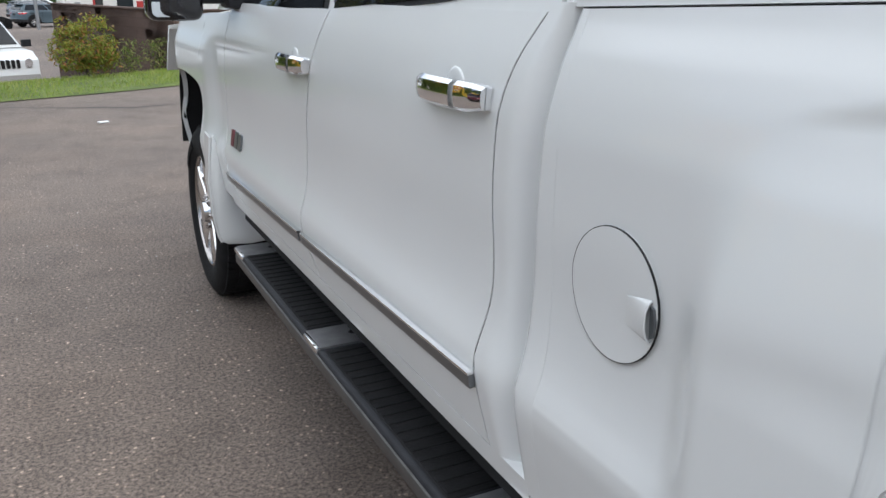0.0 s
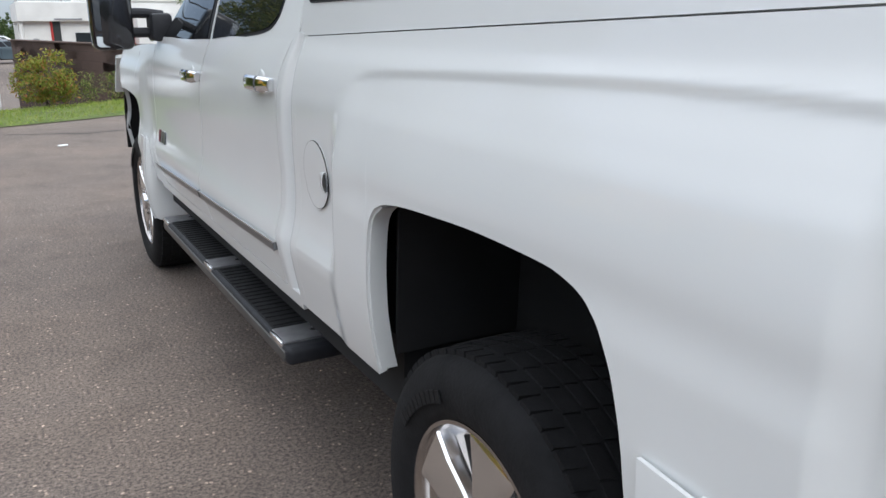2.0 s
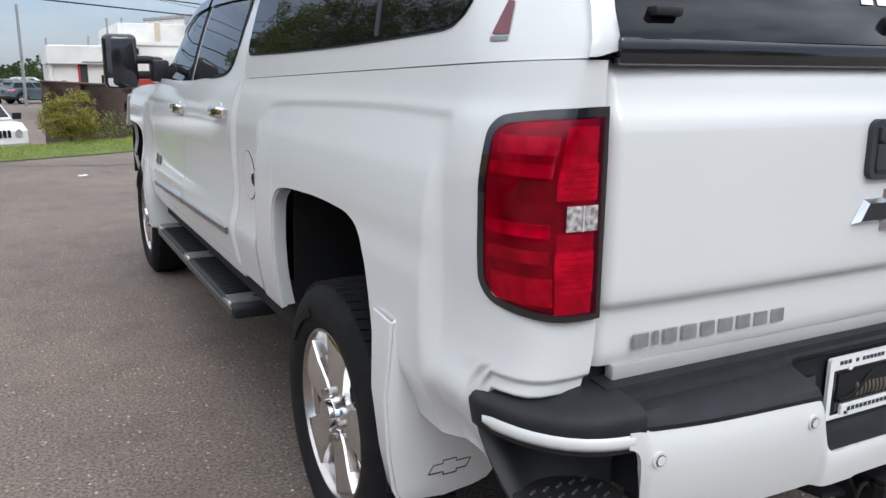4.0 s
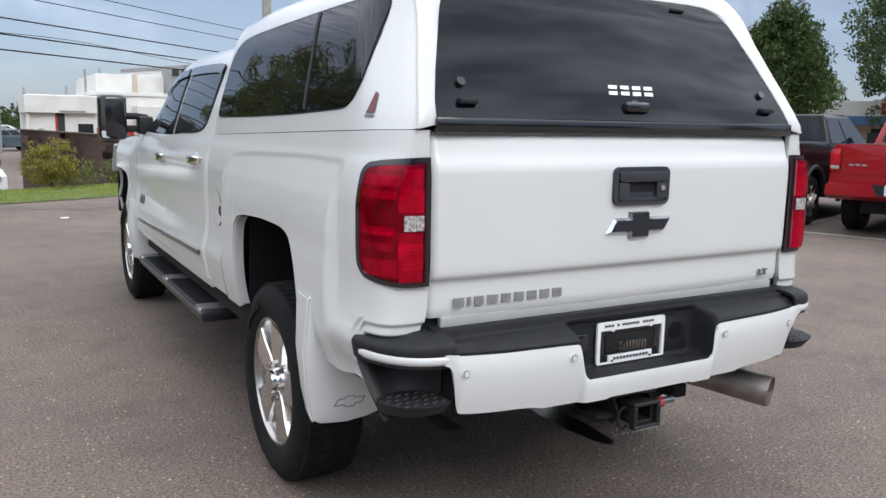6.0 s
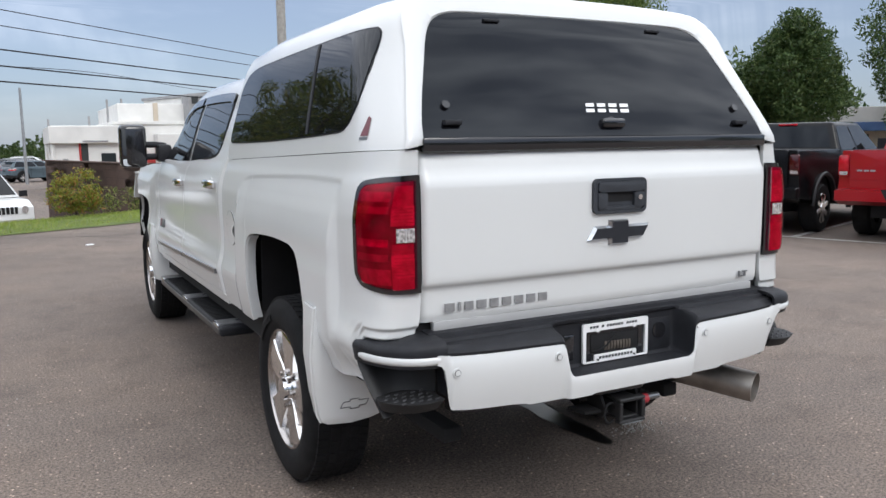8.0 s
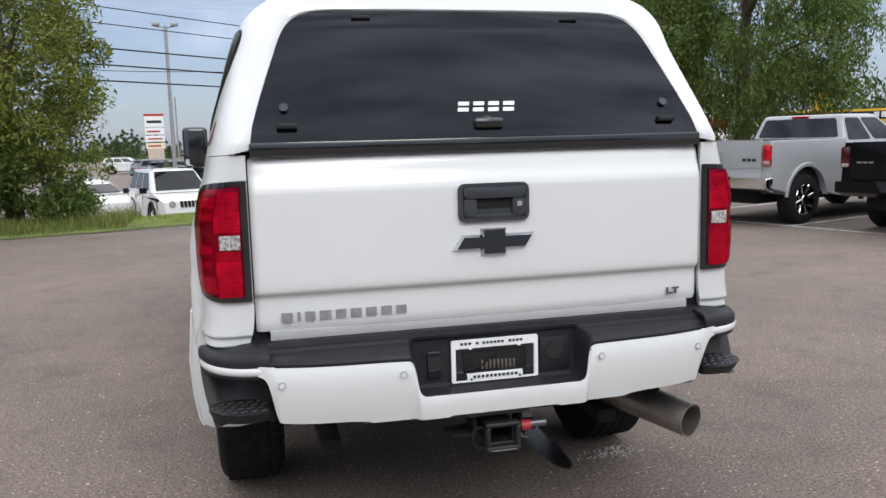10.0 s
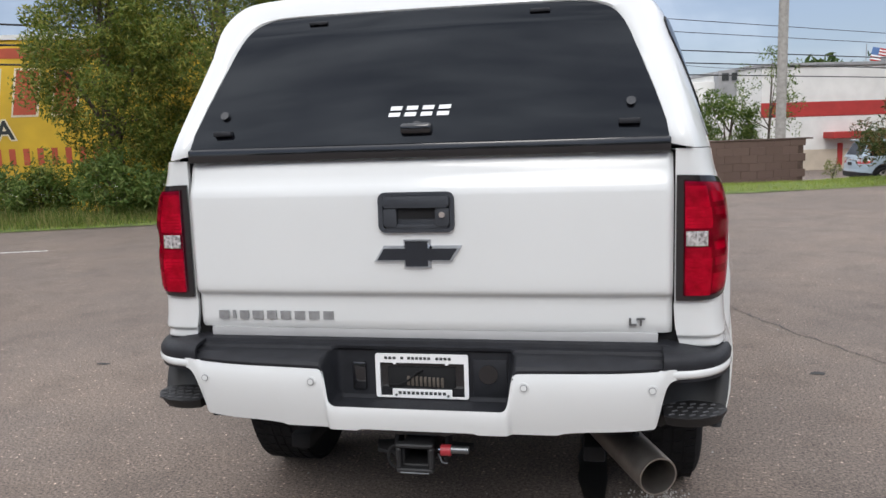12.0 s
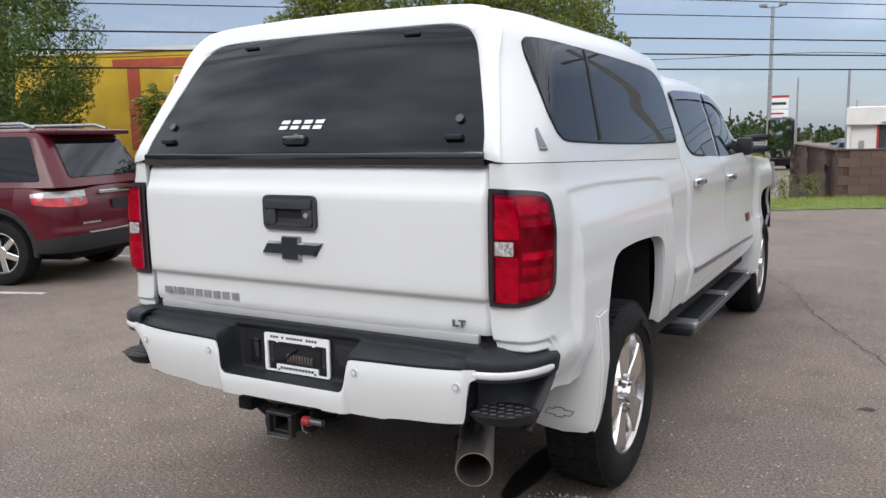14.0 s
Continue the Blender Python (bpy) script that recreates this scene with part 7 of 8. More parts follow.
    bp = hull("rear_bumper", [(-0.06, 0.62), (-0.06, 0.78), (0.14, 0.80), (0.14, 0.55)], 0.98, bumper_mat, t, "rear bumper", 0.03, 0.0, 0.7)
    flat("plate_recess", [(-0.34, 0.80), (0.34, 0.80), (0.26, 0.64), (-0.26, 0.64)], lambda u, v, w: Vector((u, -0.061 - w, v)), 0.004, BLACK, bp)
    flat("plate_frame", rounded(-0.165, 0.165, 0.65, 0.80, 0.01, 2), lambda u, v, w: Vector((u, -0.066 - w, v)), 0.006, WHITEDECAL, bp, "white plate frame")
    flat("plate_blank", rounded(-0.14, 0.14, 0.68, 0.77, 0.006, 2), lambda u, v, w: Vector((u, -0.073 - w, v)), 0.003, SIGNDARK, bp)
    b0, b1, zb, wb, t0, t1, zt, wt = 2.02 + bed, cab_end, 1.28, 0.93, 2.16 + bed, cab_end - 0.90, roof, 0.76
    cb = cabin("cab", b0, b1, zb, wb, t0, t1, zt, wt, mat, t)
    side_panes(cb, b0, b1, zb, wb, t0, t1, zt, wt, ((0.05, 0.40), (0.45, 0.86)), CABGLASS)
    pane("rear_window", [(-0.78, 2.045 + bed, 1.38), (0.78, 2.045 + bed, 1.38), (0.68, 2.135 + bed, roof - 0.07), (-0.68, 2.135 + bed, roof - 0.07)], GLASS, cb, "dark rear window", 0.004, 0.04)
    part("brake_light", box_bm(-0.16, 0.16, 2.12 + bed, 2.20 + bed, roof - 0.055, roof - 0.02, 0.008), RED, cb, "high brake light")
    pane("windscreen", [(0.80, cab_end - 0.09, 1.37), (-0.80, cab_end - 0.09, 1.37), (-0.64, cab_end - 0.81, roof + 0.01), (0.64, cab_end - 0.81, roof + 0.01)], CABGLASS, cb, "windscreen")
    part("underbody", box_bm(-0.55, 0.55, 0.3, 5.5, 0.35, 0.65), DARK, t)
    part("axle", cyl_bm(0.05, 1.7, Matrix.Translation((0, axle, R)) @ Matrix.Rotation(radians(90), 4, "Y"), 12), DARK, t)
    return t


for mat, lab, bm_, v, u, sc in ((PRED, "bright red pickup parked in a marked bay", PRED, 1.32, 9.70, 0.96), (PBLACK, "black pickup parked beside the red one", PBLACK, 3.70, 9.6, 0.965), (PSILVER, "silver pickup with chrome rear bumper", CHROME, 6.52, 9.25, 1.0)):
    tk = ram(mat, lab, bm_, SMOKED if mat is PBLACK else RED, *((0.98, 0.08, 4.15, 1.77) if mat is PSILVER else ()))
    p = lot(u, v)
    place(tk, p.x, p.y, 0, 71.6, sc)


def suv(mat, label, clad=GREYPLASTIC, name="suv", L=5.0, H=1.74, W=0.98, nose=False):
    t = empty(name, label, "suv", "parked cars")
    R, AX = 0.37, 0.92
    prof_ = [(0.42, 0.40), (0.42, 1.08), (0.46, 1.13), (L * 0.70, 1.10), (L - 0.55, 1.02), (L - 0.08, 0.86), (L, 0.55), (L - 0.1, 0.36)] + arc(L - 0.98, 0.45, 0.36)[::-1] + [(L - 1.6, 0.32), (1.7, 0.32)] + arc(AX, 0.45, 0.36)[::-1] + [(AX - 0.465, 0.38)]
    b = hull("body", prof_, W, mat, t, "", 0.10, 0.09, 0.75)
    # rounded tail: plan from the side round the corner, drawn in by height
    y_face = curve([(0.30, 0.10), (0.36, 0.03), (0.48, 0.0), (0.60, -0.005), (0.64, 0.015), (0.74, 0.02), (0.86, 0.035), (0.98, 0.075), (1.08, 0.125), (1.14, 0.22), (1.17, 0.38)])
    w_in = curve([(0.30, 0.05), (0.40, 0.01), (0.58, 0.0), (0.75, 0.0), (0.9, 0.012), (1.06, 0.055), (1.13, 0.11), (1.17, 0.22)])

    def tail_at(f, z, o=0.0):
        """Skin of the tail: f -1..1 from one side to the other, o proud of it."""
        hw, y0 = W + 0.004 - w_in(z), y_face(z)
        a, q = abs(f), (1 if f > 0 else -1)
        ys = min(0.70, AX - math.sqrt(max(0.0, 0.2116 - (z - 0.36) ** 2))) if z < 0.84 else 0.70
        rc = 0.34
        if a < 0.5:
            x, y, nx, ny = (hw - rc) * a / 0.5, y0 + 0.06 * (a / 0.5) ** 2, 0.12 * a, -1.0
        elif a < 0.82:
            g = (a - 0.5) / 0.32 * math.pi / 2
            x, y, nx, ny = hw - rc + rc * math.sin(g), y0 + 0.06 + rc * (1 - math.cos(g)), math.sin(g), -math.cos(g)
        else:
            g = (a - 0.82) / 0.18
            x, y, nx, ny = hw, y0 + 0.06 + rc + (max(ys, y0 + 0.07 + rc) - y0 - 0.06 - rc) * g, 1.0, 0.0
        return Vector((q * (x + nx * o), y + ny * o, z))

    def tail_patch(nm, f0, f1, z0, z1, o, thick, mt, label="", nf=40, nz=14):
        at_z = lambda z, f: z(f) if callable(z) else z
        fs_ = np.linspace(f0, f1, nf)
        rows = [[tail_at(f, at_z(z0, f) + (at_z(z1, f) - at_z(z0, f)) * k / (nz - 1), o) for k in range(nz)] for f in fs_]
        return shell(nm, rows, thick, mt, t, label, 60)
    tail_patch("tail_panel", -1, 1, 0.40, 1.17, 0.0, 0.02, mat, "", 70, 26)
    tail_patch("lower_cladding", -1, 1, 0.37, lambda f: 0.555 - 0.05 * ss(0.55, 1.0, abs(f)), 0.014, 0.05, clad, "dark lower bumper", 70, 8)
    tail_patch("bumper_strip", -0.47, 0.47, 0.562, 0.582, 0.016, 0.02, CHROME, "thin chrome strip", 30, 3)
    tail_patch("rear_seam", -0.5, 0.5, 0.632, 0.638, 0.002, 0.004, DARK, "", 30, 2)
    b0, b1, zb, wb, t0, t1, zt, wt = 0.12, L * 0.76, 1.09, W - 0.06, 0.48, L * 0.58, H, W - 0.26
    cb = cabin("cabin", b0, b1, zb, wb, t0, t1, zt, wt, mat, t, 0.13)
    side_panes(cb, b0, b1, zb, wb, t0, t1, zt, wt, ((0.065, 0.315), (0.345, 0.58), (0.61, 0.88)), GLASS)
    pane("rear_window", [(-wb * 0.76, b0 + 0.050, zb + 0.10), (wb * 0.76, b0 + 0.050, zb + 0.10), (wt * 0.86, t0 - 0.085, zt - 0.13), (-wt * 0.86, t0 - 0.085, zt - 0.13)], GLASS, cb, "dark rear window", 0.004, 0.05)
    part("spoiler", box_bm(-wt * 0.98, wt * 0.98, t0 - 0.20, t0 + 0.16, zt - 0.075, zt - 0.012, 0.028, 3), mat, cb, "roof spoiler")
    pane("windscreen", [(wb * 0.85, b1 - 0.06, zb + 0.07), (-wb * 0.85, b1 - 0.06, zb + 0.07), (-wt * 0.9, t1 + 0.06, zt - 0.06), (wt * 0.9, t1 + 0.06, zt - 0.06)], CABGLASS, cb, "windscreen")
    flat("plate_blank", rounded(-0.16, 0.16, 0.80, 0.92, 0.01, 2), lambda u, v, w: Vector((u, 0.028 - w, v)), 0.012, GREYPLASTIC, t)
    part("tailgate_bar", box_bm(-0.33, 0.33, 0.055, 0.10, 0.985, 1.03, 0.012), CHROME, t, "chrome tailgate bar")
    for k in range(6):
        flat("model_mark", rounded(-0.66 + 0.045 * k, -0.625 + 0.045 * k, 0.665, 0.69, 0.003, 1), lambda u, v, w: Vector((u, 0.018 + 0.06 * (u / 0.64) ** 2 - w, v)), 0.012, CHROME, t)
    for s in (-1, 1):
        e0, e1 = (0.43, 0.82) if s > 0 else (-0.82, -0.43)
        top = lambda f: 1.045 - 0.02 * ss(0.7, 0.82, abs(f))
        low = lambda f: 0.875 + 0.05 * ss(0.62, 0.93, abs(f)) + 0.03 * ss(0.5, 0.40, abs(f))
        half = lambda f: 0.975 + 0.012 * ss(0.6, 0.9, abs(f))
        tail_patch("tail_light", e0, e1, low, half, 0.012, 0.02, RED, "red and clear tail light", 26, 6)
        tail_patch("clear_lens", e0, e1, half, top, 0.013, 0.02, CLEAR, "clear upper lens", 26, 4)
        for ff in (0.50, 0.60):
            p, o_ = tail_at(s * ff, 0.945, 0.010), tail_at(s * ff, 0.945, 0.10)
            part("round_lamp", cyl_bm(0.036, 0.02, Matrix.Translation(p) @ (o_ - p).to_track_quat("Z", "Y").to_matrix().to_4x4(), 20), CLEAR, t, "round clear lamp")
        for yy in (AX, L - 0.98):
            car_wheel(s * (W - 0.02), yy, R, 0.24, t, 6)
            part("wheel_arch", box_bm(min(s * 0.55, s * 0.88), max(s * 0.55, s * 0.88), yy - 0.5, yy + 0.5, 0.4, 0.95), DARK, t)
            n = 16
            ring_ = [[Vector((s * (W + 0.012 - dx), yy + r * math.cos(a), 0.38 + r * math.sin(a))) for r, dx in ((0.44, 0.03), (0.445, 0.0), (0.49, 0.0), (0.50, 0.02))] for a in np.linspace(-0.1, math.pi + 0.1, n)]
            shell("arch_trim", ring_ if s < 0 else ring_[::-1], 0.02, clad, t)
        tube("roof_rail", [(s * (wt - 0.06), t0 + 0.1, zt + 0.0), (s * (wt - 0.05), t0 + 0.25, zt + 0.05), (s * (wt - 0.05), t1 - 0.2, zt + 0.05), (s * (wt - 0.06), t1 - 0.05, zt)], 0.020, DULLMETAL, t, "silver roof rail")
        pane("mirror", [(s * W, L * 0.68, 1.08), (s * (W + 0.2), L * 0.68, 1.08), (s * (W + 0.2), L * 0.68, 1.24), (s * W, L * 0.68, 1.24)], BLACK, t, "door mirror", 0.08)
        for yy in (L * 0.34, L * 0.535):
            part("door_gap", box_bm(min(s * (W - 0.02), s * (W + 0.003)), max(s * (W - 0.02), s * (W + 0.003)), yy - 0.005, yy + 0.005, 0.42, 1.0), DARK, t)
            flat("door_handle", rounded(yy + 0.05, yy + 0.21, 0.94, 0.97, 0.01, 2), lambda u, v, w, s=s: Vector((s * (W - 0.005 + w), u, v)), 0.025, mat, t)
    part("exhaust_tip", cyl_bm(0.04, 0.16, Matrix.Translation((0.60, 0.14, 0.345)) @ Matrix.Rotation(radians(90), 4, "X"), 14), DARK, t)
    part("underbody", box_bm(-0.6, 0.6, 0.3, L - 0.3, 0.25, 0.6), DARK, t)
    if nose:
        for s in (-1, 1):
            part("headlight", cyl_bm(0.10, 0.06, Matrix.Translation((s * 0.66, L - 0.04, 0.80)) @ Matrix.Rotation(radians(90), 4, "X"), 24), CLEAR, t, "round headlight")
        for k in range(7):
            part("grille_slot", box_bm(-0.44 + 0.125 * k, -0.36 + 0.125 * k, L - 0.12, L + 0.002, 0.70, 0.88, 0.01, 1), DARK, t, "dark grille slot")
    # corners drawn in towards both ends
    for o in t.children:
        if not o.name.startswith("wheel"):
            for v in o.data.vertices:
                v.co.x *= 1 - 0.16 * (max(0, v.co.y - L + 0.6) / 0.6) ** 2
    return t


s1 = suv(PMAROON, "dark red suv parked in a marked bay")
p = lot(-4.48, 5.8)
place(s1, p.x, p.y, 0, 71.6 + 180, 1.0)
jeep = suv(WHITE, "white boxy suv parked beyond the grass bank", GREYPLASTIC, "suv", 4.25, 1.75, 0.92, True)
place(jeep, -3.75, 25.4, -0.93, 160, 1.0)
for x, y, hd, mt, lab in ((-2.6, 64.0, 62, PBLUEGREY, "blue-grey car parked by the white building"), (-3.2, 76, 75, PGREY, "dark grey suv parked by the road"), (-7.0, 27.5, 150, WHITE, "white car behind the tree"), (-9, 62, 60, PGREY, "dark car far up the road"), (-6.8, 52, 60, PBLACK, "black car far up the road"), (-14, 80, 90, WHITE, "white van far up the road"), (-2.5, 92, 90, WHITE, "white car far up the road")):
    c = suv(mt, lab, GREYPLASTIC, "parked_car", 4.5, 1.55, 0.9)
    place(c, x, y, -1.05, hd)

van = suv(PVAN, "pale blue-grey van parked by the white and red shop", GREYPLASTIC, "van", 4.4, 1.78, 0.92)
place(van, 9.95, 31.0, -1.05, 82)
tube("roof_rack", [(-0.5, 0.9, 1.90), (0.5, 0.9, 1.90), (0.5, 2.6, 1.90), (-0.5, 2.6, 1.90), (-0.5, 0.9, 1.90)], 0.03, REDDECAL, van, "red roof rack")

# ---- buildings ----
def block(name, x0, x1, y0, y1, z0, z1, mat, parent, label="", bevel=0.02):
    return part(name, box_bm(x0, x1, y0, y1, z0, z1, bevel, 1), mat, parent, label, smooth=False)


hall = empty("white_building", "low white rendered building with a canopy and flat roofs", "building")
block("wall", -0.15, 2.9, 42.3, 54, -1.2, 1.75, STUCCO, hall, "white painted wall")
block("roof", -0.2, 3.0, 42.2, 54.1, 2.45, 2.55, STUCCO, hall, "flat roof edge")
block("rear_wing", 2.8, 9.5, 42.6, 56, -1.2, 2.60, STUCCO, hall, "grey-white wing")
block("wing_roof", 2.7, 9.7, 42.5, 56.1, 2.60, 2.78, STUCCO, hall)
block("upper_storey", 3.25, 7.2, 45.0, 56, 2.6, 3.80, STUCCO, hall, "taller white storey")
block("parapet", 5.1, 5.35, 44.9, 45.1, 2.8, 3.85, TAN, hall)
block("canopy", -0.32, 2.95, 42.0, 50.0, 1.66, 2.52, STUCCO, hall, "white canopy over the entrance")
block("canopy_shadow_strip", 1.2, 2.4, 41.96, 42.0, 1.72, 1.80, ROOFGREY, hall)
for y in (42.25, 45.6, 49.0):
    part("canopy_post", cyl_bm(0.10, 2.9, Matrix.Translation((-0.18, y, 0.2)), 14), STUCCO, hall, "white round canopy post")
d1 = block("door", 1.12, 1.45, 42.23, 42.3, -0.9, 1.85, SIGNDARK, hall, "dark door with red edge")
block("door_edge", 1.02, 1.12, 42.22, 42.3, -0.9, 1.85, REDPANEL, d1)
block("window", 2.05, 2.75, 42.24, 42.3, 0.35, 1.15, DARKGLASS, hall, "dark window")
block("window", 0.25, 0.5, 42.24, 42.3, -0.2, 0.9, ROOFGREY, hall)
block("vent_window", 3.2, 3.9, 42.45, 42.55, 2.15, 2.45, DARKGLASS, hall)
block("red_base", 2.8, 6.0, 42.4, 42.62, -1.2, 0.95, REDPANEL, hall, "red painted base of the wall")
block("annexe", 4.7, 6.6, 41.2, 42.6, -1.0, 2.1, STUCCO, hall)
for x, y, z0, z1 in ((1.8, 45, 2.5, 3.1), (2.75, 45, 2.5, 4.0), (3.6, 46, 3.8, 4.1), (-0.1, 47, 2.5, 3.0)):
    part("roof_pipe", cyl_bm(0.06, z1 - z0, Matrix.Translation((x, y, (z0 + z1) / 2)), 10), ROOFGREY, hall)
part("roof_unit", box_bm(6.75, 8.0, 43.5, 45.5, 2.78, 4.3, 0.03), ROOFGREY, hall, "grey rooftop air unit")
for k in range(2):
    part("unit_louvre", box_bm(6.92 + 0.5 * k, 7.27 + 0.5 * k, 43.45, 43.5, 3.75, 4.15), SIGNDARK, hall)

yb = empty("yellow_building", "yellow painted building with a large faded wall advertisement", "building")
ym = Matrix(((LOTU.x, LOTV.x, 0, 0), (LOTU.y, LOTV.y, 0, 0), (0, 0, 1, 0), (0, 0, 0, 1)))
yb.matrix_basis = ym


def yblock(name, u0, u1, z0, z1, d, mat, parent, label=""):
    return part(name, box_bm(u0, u1, 19.0 - d, 19.0, z0, z1, 0.0, 1), mat, parent, label, smooth=False)


ywall = part("wall", box_bm(-26, -3.6, 19.0, 27, -1, 4.15, 0.0), YELLOW, yb, "yellow painted block wall", smooth=False)
part("roof", box_bm(-26.1, -3.5, 18.95, 27.1, 4.15, 4.27, 0.0), STUCCO, yb, "pale roof edge", smooth=False)
yblock("red_border", -13.0, -3.6, 3.70, 3.95, 0.012, SIGNRED, ywall)
yblock("red_border", -12.55, -12.15, 1.3, 3.70, 0.012, SIGNRED, ywall)


def letter_mark(polys, mat, parent, d, name="painted_mark"):
    bm = bmesh.new()
    for poly in polys:
        a = [bm.verts.new((u, 19.0 - d, z)) for u, z in poly]
        b = [bm.verts.new((u, 19.0, z)) for u, z in poly]
        bm.faces.new(a)
        for i in range(len(a)):
            bm.faces.new((a[i], a[(i + 1) % len(a)], b[(i + 1) % len(b)], b[i]))
    return part(name, bm, mat, parent, smooth=False)


def slanted(u, z, w, h, k=0.18):
    return [(u, z), (u + w, z), (u + w + k * h, z + h), (u + k * h, z + h)]


def grown(poly, g):
    cu, cz = sum(p[0] for p in poly) / len(poly), sum(p[1] for p in poly) / len(poly)
    return [(u + (g if u > cu else -g), z + (g if z > cz else -g)) for u, z in poly]


# faded red brand mark, as plain slanted strokes with a pale outline
z0, h0 = 2.36, 1.22
marks = [slanted(-11.2 + 0.95 * k, z0 - 0.05, 0.55, 1.1) for k in range(5)]
for m_ in marks:
    letter_mark([grown(m_, 0.05)], CREAM, ywall, 0.006)
    letter_mark([m_], SIGNRED, ywall, 0.014)
for txt, x, z, size in (("INSTA", -10.35, 1.72, 0.66),):
    for mt, dd, off in ((CREAM, 0.006, 0.035), (SIGNDARK, 0.013, 0.0)):
        fc = bpy.data.curves.new("lettering", "FONT")
        fc.body, fc.size, fc.extrude, fc.offset = txt, size, 0.004, 0.012 + off
        fc.space_character = 1.12
        tmp = bpy.data.objects.new("lettering", fc)
        scene.collection.objects.link(tmp)
        me = bpy.data.meshes.new_from_object(tmp.evaluated_get(bpy.context.evaluated_depsgraph_get()))
        bpy.data.objects.remove(tmp)
        me.materials.clear()
        me.materials.append(mt)
        lt = new("lettering", me)
        lt.parent = ywall
        lt.matrix_basis = Matrix.Translation((x, 19.0 - dd, z)) @ Matrix.Rotation(radians(90), 4, "X")
for k in range(12):
    letter_mark([slanted(-9.9 + 0.34 * k, 1.05, 0.15, 0.42, 0.0)], SIGNRED, ywall, 0.01)

shop = empty("red_white_shop", "white shop with a red fascia band", "shop building")
sm = Matrix.Translation((8.5, 41, 0)) @ Matrix.Rotation(radians(18), 4, "Z")
shop.matrix_basis = sm
block("wall", 0, 26, 0, 10, -1.3, 4.2, STUCCO, shop, "white wall")
block("red_band", -0.02, 26.02, -0.03, 0, 1.69, 2.43, REDPANEL, shop, "red fascia band")
block("base", -0.02, 26.02, -0.03, 0, -1.3, 0.0, TAN, shop, "tan base course")
block("roof", -0.1, 26.1, -0.1, 10.1, 4.2, 4.38, ROOFGREY, shop)
for x in (13.5, 15.5, 17.5):
    block("window", x, x + 1.5, -0.05, 0, -0.1, 1.4, DARKGLASS, shop, "dark shop window")
block("sign_board", 14.2, 16.6, -0.12, -0.03, 1.75, 2.38, WHITEDECAL, shop)
block("red_awning", 3.4, 5.6, -0.9, 0, 0.55, 0.88, REDPANEL, shop, "red awning")
block("red_door", 4.2, 4.5, -0.05, 0, -0.85, 0.3, REDPANEL, shop)
part("roof_unit", box_bm(9.2, 10.2, 3, 4, 4.38, 4.9, 0.03), ROOFGREY, shop)

rest = empty("restaurant", "low restaurant with yellow roof edge", "restaurant building")
rest.matrix_basis = Matrix.Translation((33.5, 43.5, -0.42)) @ Matrix.Rotation(radians(-40), 4, "Z")
block("wall", 0, 14, 0, 9, -0.3, 2.2, TAN, rest)
block("roof_edge", -0.3, 14.3, -0.3, 9.3, 2.2, 3.1, GREYPLASTIC, rest, "dark roof edge")
block("yellow_band", -0.32, 14.32, -0.33, -0.3, 2.2, 2.45, YELLOW, rest, "yellow band")
block("yellow_band", -0.32, 14.32, -0.33, -0.3, 2.95, 3.1, YELLOW, rest)
for k in range(6):
    block("window", 0.6 + 2.2 * k, 2.2 + 2.2 * k, -0.04, 0, 0.6, 1.9, DARKGLASS, rest, "dark window")
for k in range(8):
    block("sign_bar", 5.3 + 0.42 * k, 5.6 + 0.42 * k, -0.38, -0.3, 2.55, 2.9, WHITEDECAL, rest)
block("pole_sign", 1.9, 2.9, -3.15, -2.85, 2.4, 3.0, REDPANEL, rest, "red and yellow pole sign")
block("pole_sign_cap", 1.8, 3.0, -3.2, -2.8, 3.0, 4.1, YELLOW, rest)
block("sign_pole", 2.3, 2.5, -3.1, -2.9, -0.4, 2.4, GREYPLASTIC, rest)

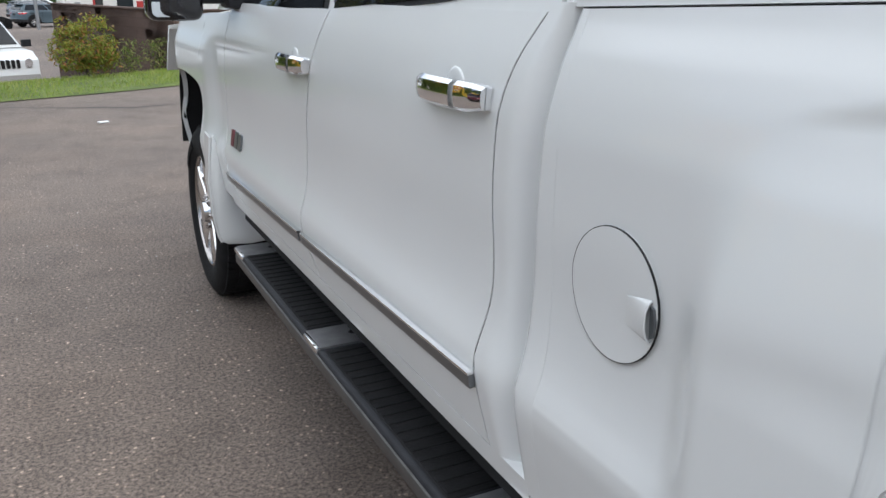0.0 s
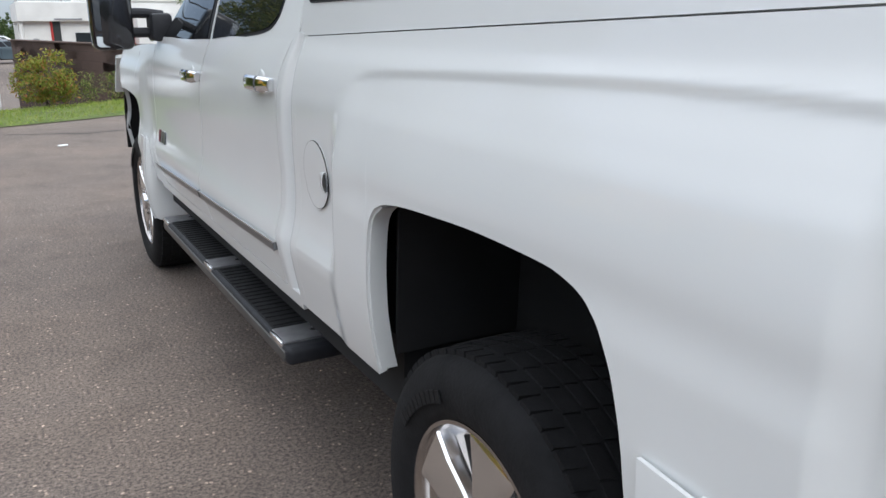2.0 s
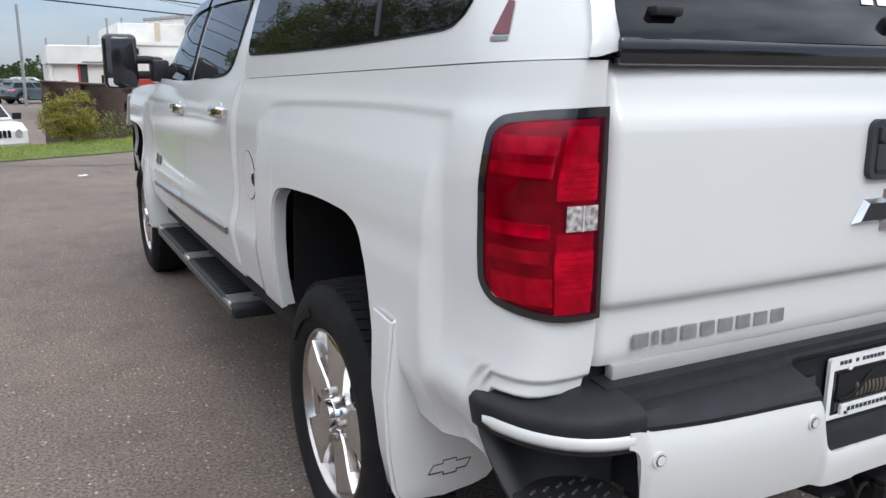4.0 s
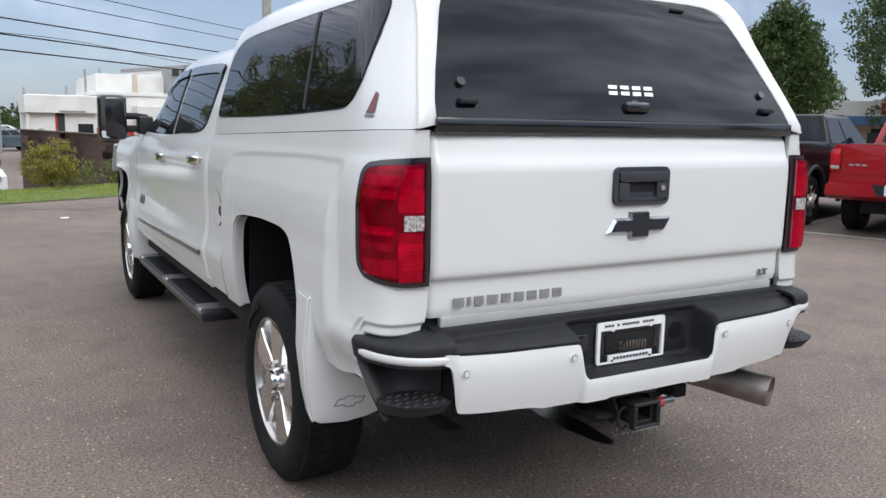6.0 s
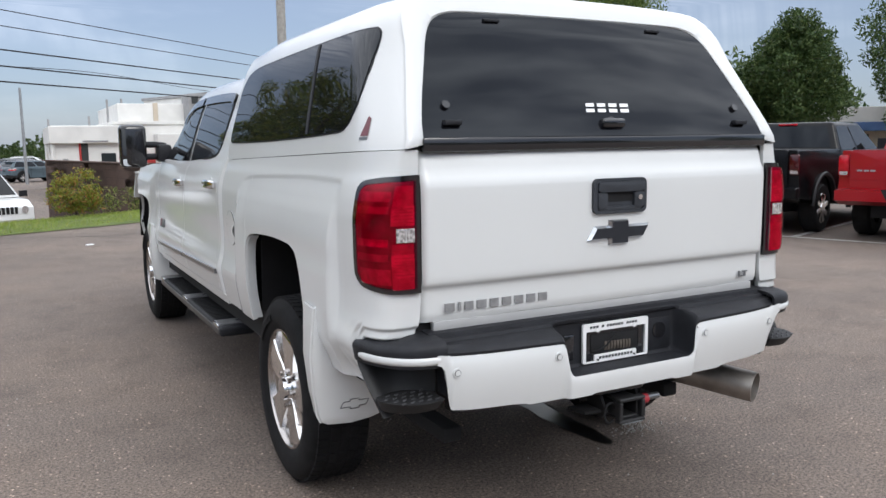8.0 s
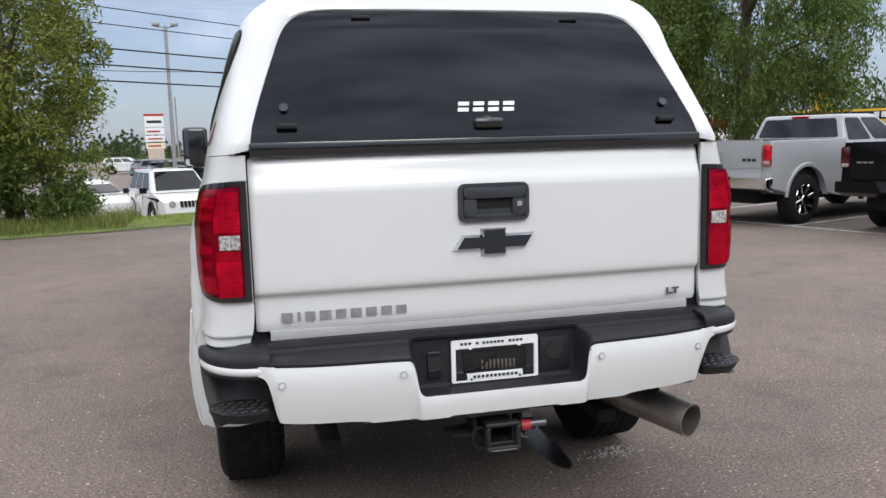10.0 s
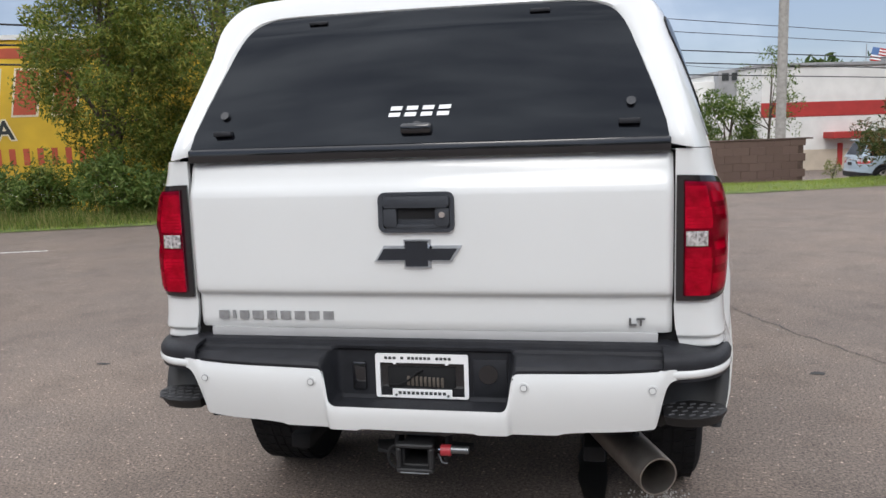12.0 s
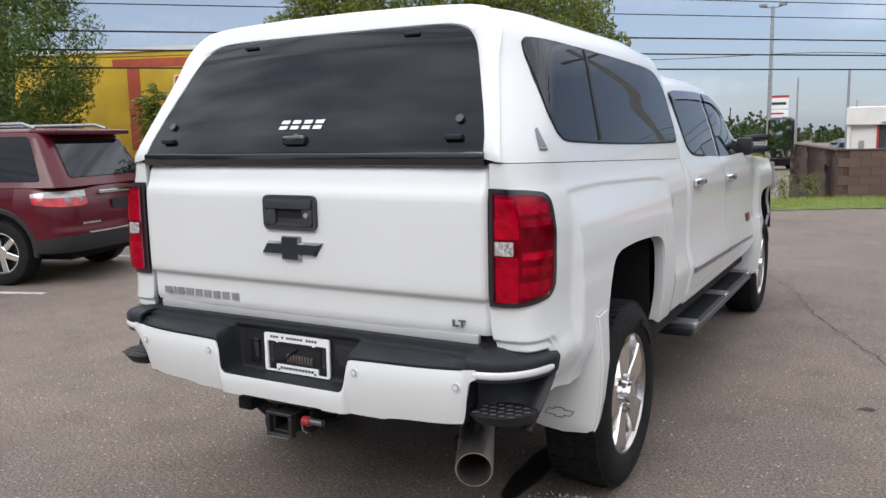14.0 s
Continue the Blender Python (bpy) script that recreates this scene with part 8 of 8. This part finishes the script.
blue = empty("blue_shop", "low pale shop with a blue fascia stripe", "shop building")
blue.matrix_basis = Matrix.Translation((34.2, 26.0, 0)) @ Matrix.Rotation(radians(-52), 4, "Z")
block("wall", 0, 18, 0, 9, -0.3, 1.8, TAN, blue, "brown front wall")
block("fascia", -0.3, 18.3, -0.6, 9, 1.75, 2.95, STUCCO, blue, "pale fascia")
block("blue_stripe", -0.3, 18.3, -0.63, -0.6, 1.75, 2.2, BLUEPANEL, blue, "blue stripe")
block("sign_board", 4.4, 7.0, -0.68, -0.6, 2.3, 2.85, REDPANEL, blue)
block("sign_face", 4.6, 6.8, -0.71, -0.68, 2.45, 2.7, WHITEDECAL, blue)
for k in range(5):
    block("window", 0.8 + 3.3 * k, 3.2 + 3.3 * k, -0.04, 0, 0.3, 1.6, DARKGLASS, blue, "dark shop window")

pyl = empty("pylon_sign", "tall white pylon sign with several panels", "sign")
pyl.matrix_basis = Matrix.Translation((-12.6, 117, -0.4)) @ Matrix.Scale(0.82, 4)
for k, (zz, hh, mt) in enumerate(((5.6, 1.8, WHITEDECAL), (4.3, 1.1, WHITEDECAL), (3.1, 1.0, WHITEDECAL), (1.9, 1.0, CREAM))):
    pn = block("sign_panel", -1.55, 1.55, -0.2, 0.2, zz, zz + hh, mt, pyl, "white sign panel")
    block("panel_bar", -1.2, 1.2 - 0.3 * (k % 2), -0.23, -0.2, zz + hh * 0.35, zz + hh * 0.6, REDPANEL if k else SIGNDARK, pn)
block("sign_cap", -1.6, 1.6, -0.22, 0.22, 7.4, 7.8, REDPANEL, pyl)
block("sign_foot", -1.3, 1.3, -0.2, 0.2, -0.5, 1.9, TAN, pyl)
tri = tagged(part("hedge_cone", cyl_bm(0.8, 1.9, Matrix.Translation((-4.4, 38, -0.10)), 14, 0.05), LEAFDARK), "small clipped conical conifer", "shrub")


# flag on the shop roof
flag = empty("flag", "striped red, white and blue flag on a thin pole", "flag")
flag.matrix_basis = Matrix.Translation((15.45, 48.3, 4.1))
tube("pole", [(0, 0, 0), (0, 0, 1.6)], 0.025, GALV, flag)
for k in range(9):
    w0 = 0.42 if k >= 4 else 0.04
    part("stripe", box_bm(w0, 1.0, -0.01, 0.01, 0.70 + 0.085 * k, 0.785 + 0.085 * k, m=Matrix.Rotation(radians(12), 4, "Y")), REDPANEL if k % 2 == 0 else WHITEDECAL, flag)
part("canton", box_bm(0.04, 0.42, -0.01, 0.01, 1.04, 1.465, m=Matrix.Rotation(radians(12), 4, "Y")), BLUEPANEL, flag)
